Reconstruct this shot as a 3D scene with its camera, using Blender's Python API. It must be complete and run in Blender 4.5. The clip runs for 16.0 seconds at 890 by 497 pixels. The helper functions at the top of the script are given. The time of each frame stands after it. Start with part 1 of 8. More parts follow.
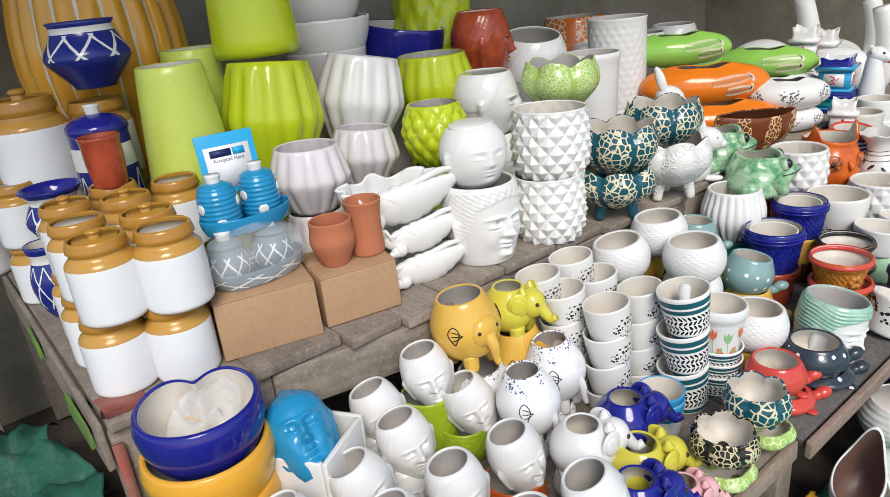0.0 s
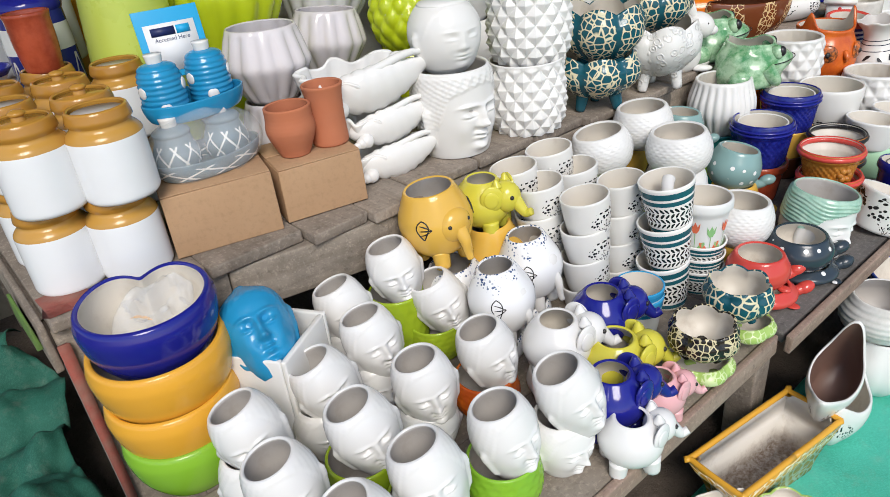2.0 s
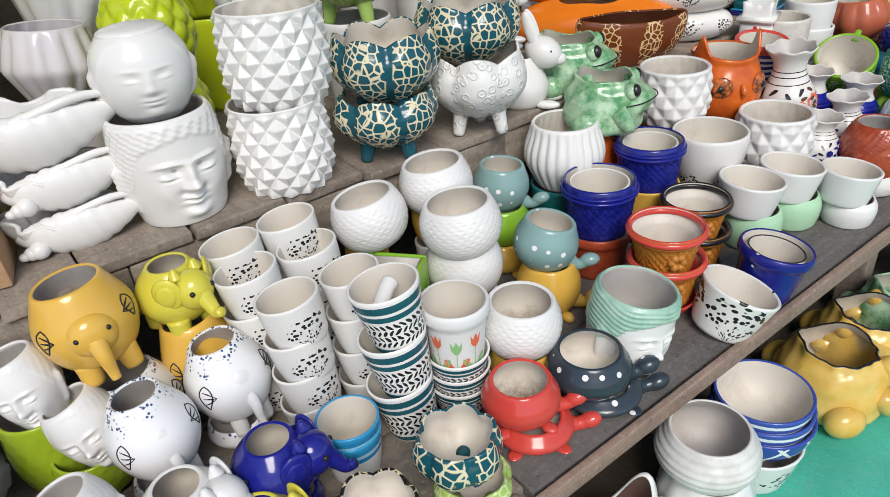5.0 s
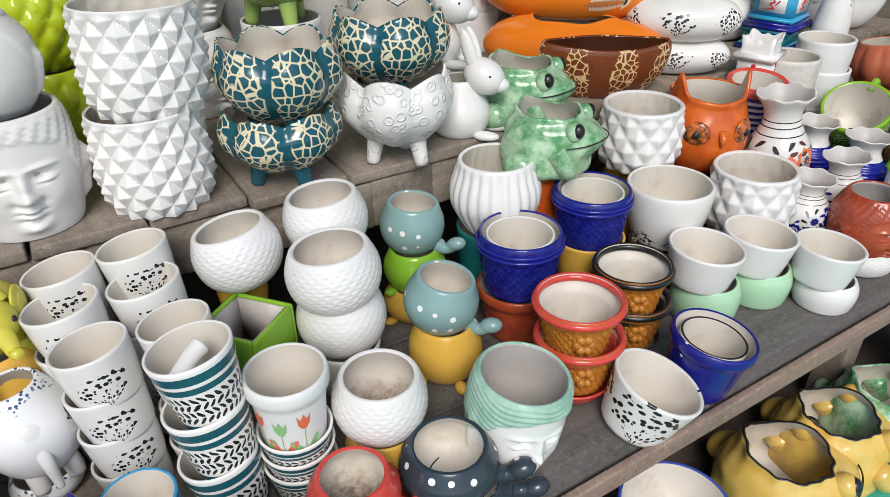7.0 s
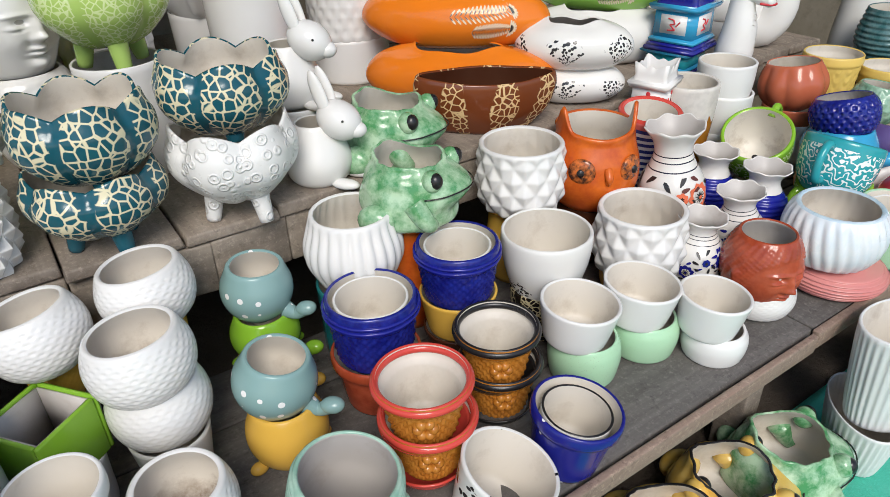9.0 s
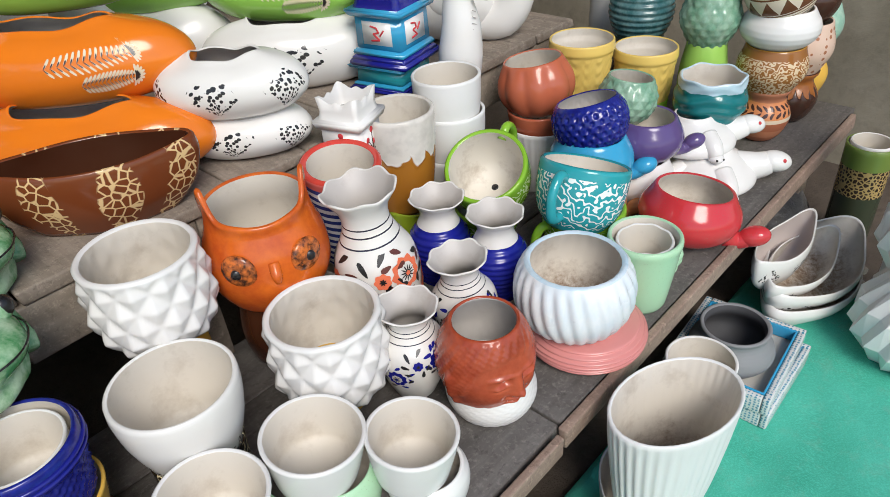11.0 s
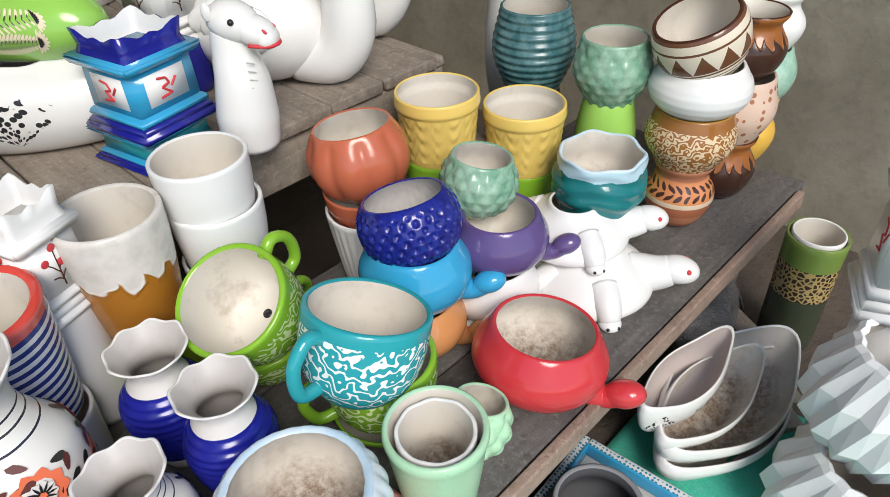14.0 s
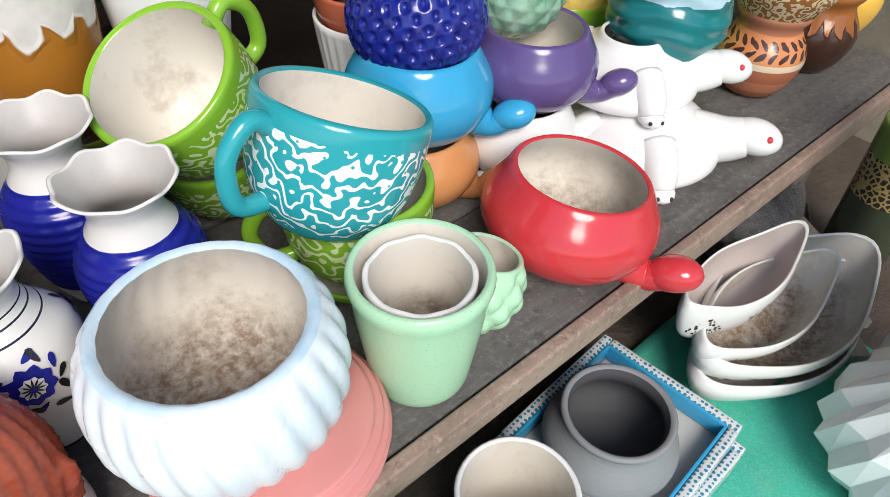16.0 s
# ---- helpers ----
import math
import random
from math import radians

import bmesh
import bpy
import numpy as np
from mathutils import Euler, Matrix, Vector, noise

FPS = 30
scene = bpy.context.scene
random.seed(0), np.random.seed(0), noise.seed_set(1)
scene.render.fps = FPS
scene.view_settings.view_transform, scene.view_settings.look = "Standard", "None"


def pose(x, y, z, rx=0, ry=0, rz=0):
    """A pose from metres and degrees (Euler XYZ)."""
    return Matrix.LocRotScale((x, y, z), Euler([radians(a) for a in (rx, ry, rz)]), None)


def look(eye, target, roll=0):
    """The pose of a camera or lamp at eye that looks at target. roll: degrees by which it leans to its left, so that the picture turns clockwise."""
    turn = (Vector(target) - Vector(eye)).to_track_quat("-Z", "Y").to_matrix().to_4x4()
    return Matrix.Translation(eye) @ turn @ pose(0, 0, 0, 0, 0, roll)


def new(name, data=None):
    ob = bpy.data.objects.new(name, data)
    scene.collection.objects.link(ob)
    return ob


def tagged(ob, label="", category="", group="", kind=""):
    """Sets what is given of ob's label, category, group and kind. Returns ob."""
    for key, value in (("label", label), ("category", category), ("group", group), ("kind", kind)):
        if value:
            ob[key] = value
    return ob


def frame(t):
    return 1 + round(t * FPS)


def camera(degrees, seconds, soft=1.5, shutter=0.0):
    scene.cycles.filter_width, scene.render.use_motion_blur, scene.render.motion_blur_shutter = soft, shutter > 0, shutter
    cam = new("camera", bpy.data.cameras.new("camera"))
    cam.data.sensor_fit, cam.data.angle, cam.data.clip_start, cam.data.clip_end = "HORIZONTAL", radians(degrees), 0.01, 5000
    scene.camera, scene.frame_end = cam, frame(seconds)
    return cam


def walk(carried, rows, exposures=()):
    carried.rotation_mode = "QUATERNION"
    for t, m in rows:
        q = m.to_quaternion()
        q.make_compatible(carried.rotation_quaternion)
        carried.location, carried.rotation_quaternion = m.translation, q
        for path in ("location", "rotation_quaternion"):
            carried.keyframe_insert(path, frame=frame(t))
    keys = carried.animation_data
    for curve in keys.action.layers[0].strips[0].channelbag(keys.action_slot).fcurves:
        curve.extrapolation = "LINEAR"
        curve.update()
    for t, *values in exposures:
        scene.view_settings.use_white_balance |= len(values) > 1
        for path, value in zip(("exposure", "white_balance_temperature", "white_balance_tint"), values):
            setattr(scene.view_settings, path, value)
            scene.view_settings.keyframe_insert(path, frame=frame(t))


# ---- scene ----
cam = camera(66.0, 16.0, 0.7)
PATH = [
    (0, (0.224, 0.097, 1.245), (1.355, 1.572, 0.501), -6.1),
    (0.5, (0.223, 0.117, 1.214), (1.298, 1.542, 0.31), -6.3),
    (1, (0.216, 0.123, 1.187), (1.287, 1.532, 0.251), -6.3),
    (1.5, (0.236, 0.13, 1.176), (1.312, 1.518, 0.215), -6.1),
    (2, (0.28, 0.131, 1.168), (1.359, 1.506, 0.193), -6.2),
    (2.5, (0.361, 0.138, 1.17), (1.454, 1.497, 0.185), -6.8),
    (3, (0.427, 0.141, 1.191), (1.558, 1.468, 0.205), -7.1),
    (3.5, (0.581, 0.214, 1.176), (1.764, 1.479, 0.173), -7.2),
    (4, (0.715, 0.237, 1.167), (1.897, 1.485, 0.141), -7.2),
    (4.5, (0.853, 0.163, 1.15), (1.961, 1.465, 0.107), -5.5),
    (5, (0.958, 0.072, 1.146), (1.952, 1.471, 0.116), -5.2),
    (5.2, (0.993, 0.064, 1.151), (1.982, 1.461, 0.114), -5.4),
    (7.3, (1.328, 0.085, 1.123), (2.205, 1.554, 0.082), -0.8),
    (7.5, (1.351, 0.077, 1.122), (2.215, 1.552, 0.08), -1.0),
    (8, (1.409, 0.067, 1.129), (2.278, 1.534, 0.079), -1.1),
    (8.2, (1.434, 0.056, 1.133), (2.302, 1.522, 0.083), -1.4),
    (10.3, (1.803, 0.184, 1.164), (2.964, 1.401, 0.079), -4.5),
    (10.5, (1.864, 0.187, 1.154), (3.028, 1.371, 0.036), -5.3),
    (11, (2.102, 0.175, 1.146), (3.264, 1.337, 0.003), -4.9),
    (11.5, (2.218, 0.156, 1.164), (3.4, 1.304, 0.026), -4.7),
    (12, (2.356, 0.226, 1.161), (3.567, 1.337, 0.018), -5.2),
    (12.5, (2.438, 0.276, 1.161), (3.698, 1.269, -0.035), -4.8),
    (13, (2.543, 0.281, 1.161), (3.764, 1.318, -0.04), -4.2),
    (13.5, (2.655, 0.259, 1.146), (3.821, 1.351, -0.06), -2.2),
    (14, (2.686, 0.233, 1.124), (3.801, 1.362, -0.094), -2.6),
    (14.5, (2.76, 0.23, 1.026), (3.804, 1.321, -0.29), 0.4),
    (15, (2.806, 0.28, 0.898), (3.837, 1.348, -0.444), 2.8),
    (15.5, (2.79, 0.301, 0.904), (3.8, 1.364, -0.46), 2.6),
    (16, (2.767, 0.303, 0.872), (3.768, 1.364, -0.499), 2.6),
]
walk(cam, [(t, look(eye, target, roll)) for t, eye, target, roll in PATH], [(0, 0.42), (1.5, 0.42), (2.5, 0.30), (3.5, 0.26), (5, 0.29), (8, 0.34), (10.5, 0.40), (11.5, 0.34), (12, 0.32), (12.5, 0.38), (14, 0.53), (16, 0.66)])

# ---- world, light, exposure ----
world = bpy.data.worlds.new("world")
scene.world = world
world.use_nodes = True
wn = world.node_tree
sky = wn.nodes.new("ShaderNodeTexSky")
sky.sky_type, sky.sun_disc = "NISHITA", False
sky.sun_elevation, sky.sun_rotation = radians(46), radians(210)
wn.links.new(sky.outputs[0], wn.nodes["Background"].inputs[0])
wn.nodes["Background"].inputs[1].default_value = 0.125
sun = new("sun", bpy.data.lights.new("sun", "SUN"))
sun.data.energy, sun.data.angle, sun.data.color = 2.1, radians(26), (1.0, 0.95, 0.88)
sun.matrix_world = look((-0.7, -3.5, 5.0), (1.8, 0.8, 0.3))


# ---- materials ----
class Nodes:
    """A small writer of node materials."""

    def __init__(self, name):
        self.mat = bpy.data.materials.new(name)
        self.mat.use_nodes = True
        self.tree = self.mat.node_tree
        self.bsdf = self.tree.nodes["Principled BSDF"]
        self.coord = self.tree.nodes.new("ShaderNodeTexCoord")

    def link(self, a, b):
        self.tree.links.new(a, b)

    def put(self, sock, value):
        if isinstance(value, (int, float, tuple)):
            sock.default_value = value
        else:
            self.link(value, sock)

    def math(self, op, a, b=0.0, c=0.0):
        n = self.tree.nodes.new("ShaderNodeMath")
        n.operation = op
        for s, v in zip(n.inputs, (a, b, c)):
            self.put(s, v)
        return n.outputs[0]

    def noise(self, scale, detail=3.0, vec=None, rough=0.5):
        n = self.tree.nodes.new("ShaderNodeTexNoise")
        n.inputs["Scale"].default_value, n.inputs["Detail"].default_value, n.inputs["Roughness"].default_value = scale, detail, rough
        self.link(vec or self.coord.outputs["Object"], n.inputs["Vector"])
        return n.outputs["Fac"]

    def voronoi(self, scale, feature="F1", vec=None, rand=1.0):
        n = self.tree.nodes.new("ShaderNodeTexVoronoi")
        n.feature = feature
        n.inputs["Scale"].default_value, n.inputs["Randomness"].default_value = scale, rand
        self.link(vec or self.coord.outputs["Object"], n.inputs["Vector"])
        return n.outputs["Distance"]

    def mapped(self, scale, source="Object"):
        n = self.tree.nodes.new("ShaderNodeMapping")
        n.inputs["Scale"].default_value = scale
        self.link(self.coord.outputs[source], n.inputs["Vector"])
        return n.outputs[0]

    def uv(self):
        n = self.tree.nodes.new("ShaderNodeSeparateXYZ")
        self.link(self.coord.outputs["UV"], n.inputs[0])
        return n.outputs[0], n.outputs[1]

    def step(self, value, low, high):
        n = self.tree.nodes.new("ShaderNodeMapRange")
        n.inputs["From Min"].default_value, n.inputs["From Max"].default_value = low, high
        self.put(n.inputs["Value"], value)
        return n.outputs[0]

    def mix(self, fac, a, b):
        n = self.tree.nodes.new("ShaderNodeMix")
        n.data_type = "RGBA"
        self.put(n.inputs[0], fac)
        for s, v in ((n.inputs[6], a), (n.inputs[7], b)):
            self.put(s, (*v, 1.0) if isinstance(v, tuple) and len(v) == 3 else v)
        return n.outputs[2]

    def bands(self, value, stops):
        n = self.tree.nodes.new("ShaderNodeValToRGB")
        n.color_ramp.interpolation = "CONSTANT"
        e = n.color_ramp.elements
        e[0].position, e[0].color = 0.0, (*stops[0][1], 1)
        e[1].position, e[1].color = stops[1][0], (*stops[1][1], 1)
        for p, c in stops[2:]:
            k = e.new(p)
            k.color = (*c, 1)
        self.link(value, n.inputs[0])
        return n.outputs[0]

    def bump(self, height, strength=0.2, distance=0.002):
        n = self.tree.nodes.new("ShaderNodeBump")
        n.inputs["Strength"].default_value, n.inputs["Distance"].default_value = strength, distance
        self.link(height, n.inputs["Height"])
        self.link(n.outputs[0], self.bsdf.inputs["Normal"])

    def finish(self, color, rough=0.15, vary=0.12, bump=0.12, specks=0.0):
        """Colour with broad and fine unevenness, gloss with wear, and a faint relief."""
        big = self.step(self.noise(9.0, 3), 0.3, 0.75)
        base = self.mix(self.math("MULTIPLY", big, vary), color, self.mix(0.5, color, (0.22, 0.17, 0.12)))
        if specks:
            dots = self.math("LESS_THAN", self.voronoi(260.0), 0.16)
            base = self.mix(self.math("MULTIPLY", dots, specks), base, (0.18, 0.12, 0.09))
        self.link(base, self.bsdf.inputs["Base Color"])
        fine = self.noise(70.0, 4)
        self.link(self.math("ADD", rough, self.math("MULTIPLY", self.noise(22.0, 3), rough * 0.9)), self.bsdf.inputs["Roughness"])
        self.bump(self.math("ADD", self.noise(28.0, 2), self.math("MULTIPLY", fine, 0.35)), bump, 0.0015)
        return self.mat


def glaze(name, color, rough=0.11, vary=0.14, bump=0.12, specks=0.0):
    return Nodes(name).finish(color, rough, vary, bump, specks)


def stripes(name, stops, rough=0.13, wobble=0.012):
    n = Nodes(name)
    u, v = n.uv()
    w = n.math("ADD", v, n.math("MULTIPLY", n.math("SUBTRACT", n.noise(40.0, 2), 0.5), wobble))
    return n.finish(n.bands(w, stops), rough)


def crackle(name, base, line, petals=6, scale=64.0, width=0.060, share=0.20):
    """Petal panels of a light crackle net on a coloured glaze."""
    n = Nodes(name)
    u, v = n.uv()
    net = n.step(n.voronoi(scale, "DISTANCE_TO_EDGE"), width + 0.05, width)
    panel = 1.0
    if petals:
        wave = n.math("ABSOLUTE", n.math("SINE", n.math("MULTIPLY", u, math.pi * petals)))
        panel = n.step(n.math("SUBTRACT", wave, n.math("MULTIPLY", n.math("ABSOLUTE", n.math("SUBTRACT", v, 0.5)), 0.5)), share - 0.06, share)
    return n.finish(n.mix(n.math("MULTIPLY", net, panel), base, line), 0.12, 0.1, 0.2)


def squiggle(name, base, line, low=0.10, high=0.86, scale=25.0, thick=0.70):
    """Coral-like winding lines over the belly."""
    n = Nodes(name)
    u, v = n.uv()
    w = n.tree.nodes.new("ShaderNodeTexWave")
    w.wave_type, w.bands_direction, w.wave_profile = "BANDS", "DIAGONAL", "SIN"
    for key, value in (("Scale", scale), ("Distortion", 8.5), ("Detail", 0.0), ("Detail Scale", 2.6)):
        w.inputs[key].default_value = value
    n.link(n.coord.outputs["Object"], w.inputs["Vector"])
    worm = n.step(w.outputs["Fac"], thick - 0.05, thick + 0.05)
    cut = n.step(n.voronoi(scale * 3.4), 0.16, 0.22)
    zone = n.math("MULTIPLY", n.math("GREATER_THAN", v, low), n.math("LESS_THAN", v, high))
    return n.finish(n.mix(n.math("MULTIPLY", n.math("MULTIPLY", worm, cut), zone), base, line), 0.12, 0.1, 0.15)


def lattice(name, base, line, around=9, rows=2.0, low=0.2, high=0.85, width=0.07, band=None):
    n = Nodes(name)
    u, v = n.uv()
    a, b = n.math("MULTIPLY", u, around), n.math("MULTIPLY", v, rows)
    s = n.math("ABSOLUTE", n.math("SUBTRACT", n.math("FRACT", n.math("ADD", a, b)), 0.5))
    t = n.math("ABSOLUTE", n.math("SUBTRACT", n.math("FRACT", n.math("SUBTRACT", a, b)), 0.5))
    net = n.math("LESS_THAN", n.math("ADD", n.math("MINIMUM", s, t), n.math("MULTIPLY", n.math("SUBTRACT", n.noise(60.0), 0.5), 0.07)), width)
    zone = n.math("MULTIPLY", n.math("GREATER_THAN", v, low), n.math("LESS_THAN", v, high))
    col = n.mix(n.math("MULTIPLY", net, zone), base, line)
    if band:
        col = n.mix(n.math("MULTIPLY", n.math("GREATER_THAN", v, band[0]), n.math("LESS_THAN", v, band[1])), col, line)
    return n.finish(col, 0.14)


def specks(name, base, ink, low=0.6, scale=150.0):
    """Loose brush specks that gather towards the rim."""
    n = Nodes(name)
    u, v = n.uv()
    spot = n.step(n.voronoi(scale), 0.42, 0.34)
    zone = n.step(n.math("ADD", v, n.math("MULTIPLY", n.math("SUBTRACT", n.noise(30.0, 3), 0.5), 1.1)), low + 0.16, low + 0.24)
    return n.finish(n.mix(n.math("MULTIPLY", spot, zone), base, ink), 0.14, 0.1)


def sprigs(name, base, ink, count=3, at=0.45, size=0.026, around=0.3, tall=0.09, shift=0.0, rays=5.0, rows=250.0):
    """Painted bouquets, count of them around the pot: leaves that spread from one stem."""
    n = Nodes(name)
    u, v = n.uv()
    x = n.math("MULTIPLY", n.math("SUBTRACT", n.math("FRACT", n.math("ADD", n.math("MULTIPLY", u, count), shift)), 0.5), around / count)
    y = n.math("ADD", n.math("MULTIPLY", n.math("SUBTRACT", v, at), tall), size)
    turn = n.math("ARCTAN2", x, y)
    r = n.math("SQRT", n.math("ADD", n.math("MULTIPLY", x, x), n.math("MULTIPLY", y, y)))
    place = n.tree.nodes.new("ShaderNodeCombineXYZ")
    n.put(place.inputs[0], n.math("MULTIPLY", turn, rays))
    n.put(place.inputs[1], n.math("MULTIPLY", r, rows * 0.6))
    n.put(place.inputs[2], n.math("MULTIPLY", n.math("FLOOR", n.math("ADD", n.math("MULTIPLY", u, count), shift)), 7.3))
    leaf = n.step(n.voronoi(1.0, "F1", place.outputs[0], 0.9), 0.47, 0.41)
    reach = n.math("MULTIPLY", n.math("ADD", 2.0, n.math("MULTIPLY", n.math("SUBTRACT", n.noise(45.0, 2), 0.5), 1.5)), size)
    zone = n.math("MULTIPLY", n.math("LESS_THAN", r, reach), n.math("LESS_THAN", n.math("ABSOLUTE", turn), n.math("ADD", 0.55, n.math("MULTIPLY", n.noise(35.0, 2), 0.7))))
    return n.finish(n.mix(n.math("MULTIPLY", leaf, zone), base, ink), 0.14, 0.1)


def leaf_band(name, base, ink, stops, low=0.19, high=0.62, around=30.0, rows=4.0):
    """Lines round the pot and a band of slanting leaves and daisies between them."""
    n = Nodes(name)
    u, v = n.uv()
    col = n.bands(v, stops)
    row = n.math("MULTIPLY", n.math("SUBTRACT", v, low), rows / (high - low))
    fv = n.math("SUBTRACT", n.math("FRACT", row), 0.5)
    side = n.math("SUBTRACT", n.math("MULTIPLY", n.math("FLOORED_MODULO", n.math("FLOOR", row), 2.0), 2.0), 1.0)
    wob = n.math("MULTIPLY", n.math("SUBTRACT", n.noise(60.0, 2), 0.5), 0.9)
    fx = n.math("SUBTRACT", n.math("FRACT", n.math("ADD", n.math("ADD", n.math("MULTIPLY", u, around), wob), n.math("MULTIPLY", n.math("MULTIPLY", fv, side), 0.75))), 0.5)
    far = n.math("ADD", n.math("MULTIPLY", n.math("MULTIPLY", fx, fx), 10.0), n.math("MULTIPLY", n.math("MULTIPLY", fv, fv), 4.6))
    leaf = n.step(far, 1.0, 0.8)
    zone = n.math("MULTIPLY", n.math("GREATER_THAN", v, low), n.math("LESS_THAN", v, high))
    return n.finish(n.mix(n.math("MULTIPLY", leaf, zone), col, ink), 0.14, 0.1)


def mottled(name, a, b, scale=14.0, rough=0.13, sharp=0.12):
    n = Nodes(name)
    return n.finish(n.mix(n.step(n.noise(scale, 5, None, 0.65), 0.5 - sharp, 0.5 + sharp), a, b), rough)


def dotted(name, base, dot, scale=34.0, size=0.17):
    n = Nodes(name)
    return n.finish(n.mix(n.math("LESS_THAN", n.voronoi(scale, "F1", None, 0.25), size), base, dot), 0.14)


def drip(name, top, under, at=0.5, wave=0.25, runs=11.0):
    n = Nodes(name)
    u, v = n.uv()
    scallop = n.math("ABSOLUTE", n.math("SINE", n.math("ADD", n.math("MULTIPLY", u, math.pi * runs), n.math("MULTIPLY", n.noise(22.0, 2), 5.0))))
    edge = n.math("ADD", n.math("ADD", v, n.math("MULTIPLY", scallop, wave * 0.36)), n.math("MULTIPLY", n.math("SUBTRACT", n.noise(20.0, 2), 0.5), wave * 0.6))
    lip = n.math("MULTIPLY", n.step(edge, at - 0.035, at), n.step(edge, at + 0.03, at))
    c = n.mix(n.step(edge, at - 0.008, at + 0.008), under, n.mix(n.step(n.noise(50.0, 4), 0.45, 0.75), top, tuple(c * 0.82 for c in top)))
    stain = n.math("MULTIPLY", n.step(n.noise(13.0, 4, None, 0.7), 0.60, 0.68), n.math("GREATER_THAN", v, 0.8))
    c = n.mix(n.math("MULTIPLY", stain, 0.8), c, under)
    mat = n.finish(c, 0.16, 0.2, 0.3)
    n.bump(lip, 0.6, 0.002)
    return mat


def inside(name, color, dirt=0.35, rough=0.32, soil=0.0):
    """A plain glazed interior with dust, water rings and old soil on the floor."""
    n = Nodes(name)
    u, v = n.uv()
    spot = n.math("MULTIPLY", n.step(n.noise(16.0, 6, None, 0.7), 0.52, 0.72), dirt)
    c = n.mix(spot, color, (0.24, 0.16, 0.09))
    if soil:
        low = n.step(n.math("ADD", v, n.math("MULTIPLY", n.math("SUBTRACT", n.noise(26.0, 5, None, 0.75), 0.5), 0.7)), 0.46, 0.12)
        c = n.mix(n.math("MULTIPLY", n.math("MULTIPLY", low, soil), n.step(n.noise(90.0, 5, None, 0.75), 0.25, 0.6)), c, (0.15, 0.068, 0.018))
    return n.finish(c, rough, 0.15, 0.2)


def planks(name, a, b, along="y", dark=0.5):
    n = Nodes(name)
    sc = (55.0, 3.0, 40.0) if along == "y" else (3.0, 55.0, 40.0)
    grain = n.noise(1.0, 6, n.mapped(sc), 0.65)
    info = n.tree.nodes.new("ShaderNodeObjectInfo")
    c = n.mix(n.step(grain, 0.3, 0.7), a, b)
    c = n.mix(n.math("MULTIPLY", info.outputs["Random"], 0.35), c, tuple(x * 0.62 for x in a))
    c = n.mix(n.math("MULTIPLY", n.step(n.noise(5.0, 6, None, 0.7), 0.48, 0.66), dark), c, tuple(x * 0.4 for x in a))
    c = n.mix(n.math("MULTIPLY", n.step(n.noise(110.0, 6, None, 0.8), 0.52, 0.70), 0.45), c, tuple(min(1, x * 1.7) for x in b))
    c = n.mix(n.math("MULTIPLY", n.step(n.noise(60.0, 5, None, 0.75), 0.56, 0.68), 0.5), c, tuple(x * 0.3 for x in a))
    n.link(c, n.bsdf.inputs["Base Color"])
    n.bsdf.inputs["Roughness"].default_value = 0.82
    n.bump(grain, 0.5, 0.004)
    return n.mat


def rough_mat(name, a, b, scale=4.0, bump=0.5, fine=60.0, rough=0.9, dist=0.006):
    n = Nodes(name)
    big, small = n.noise(scale, 6, None, 0.65), n.noise(fine, 5, None, 0.7)
    c = n.mix(n.step(big, 0.3, 0.7), a, b)
    c = n.mix(n.math("MULTIPLY", n.step(small, 0.5, 0.75), 0.35), c, tuple(x * 0.5 for x in a))
    n.link(c, n.bsdf.inputs["Base Color"])
    n.bsdf.inputs["Roughness"].default_value = rough
    n.bump(n.math("ADD", big, n.math("MULTIPLY", small, 0.5)), bump, dist)
    return n.mat


def cloth_mat(name, a, b):
    n = Nodes(name)
    w = n.noise(1.0, 3, n.mapped((900.0, 260.0, 200.0)))
    c = n.mix(n.step(n.noise(5.0, 5, None, 0.6), 0.3, 0.7), a, b)
    c = n.mix(n.math("MULTIPLY", n.step(w, 0.45, 0.65), 0.4), c, tuple(min(1, x * 1.7 + 0.02) for x in b))
    c = n.mix(n.math("MULTIPLY", n.step(n.noise(22.0, 6, None, 0.75), 0.52, 0.70), 0.16), c, (0.34, 0.36, 0.30))
    n.link(c, n.bsdf.inputs["Base Color"])
    n.bsdf.inputs["Roughness"].default_value = 0.8
    n.bump(w, 0.5, 0.002)
    return n.mat


def clear_film(name):
    n = Nodes(name)
    n.bsdf.inputs["Base Color"].default_value = (0.95, 0.97, 0.98, 1)
    n.bsdf.inputs["Roughness"].default_value = 0.12
    n.bsdf.inputs["Alpha"].default_value = 0.20
    n.bump(n.noise(38.0, 3), 0.9, 0.01)
    return n.mat


CREAM = inside("cream_interior", (0.66, 0.61, 0.53), 0.3)
CREAM_SOIL = inside("soiled_interior", (0.70, 0.65, 0.57), 0.35, 0.4, 0.85)
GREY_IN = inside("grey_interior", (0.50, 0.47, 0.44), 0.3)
WHITE = glaze("white_glaze", (0.75, 0.74, 0.72), 0.16)
WHITE_M = glaze("satin_white_glaze", (0.73, 0.73, 0.72), 0.32)
PALE = glaze("pale_lilac_glaze", (0.66, 0.62, 0.63), 0.1)
LIME = glaze("lime_glaze", (0.47, 0.56, 0.015), 0.09)
LIME_L = glaze("light_lime_glaze", (0.52, 0.62, 0.10), 0.2)
LEAF = glaze("leaf_green_glaze", (0.22, 0.45, 0.03), 0.1)
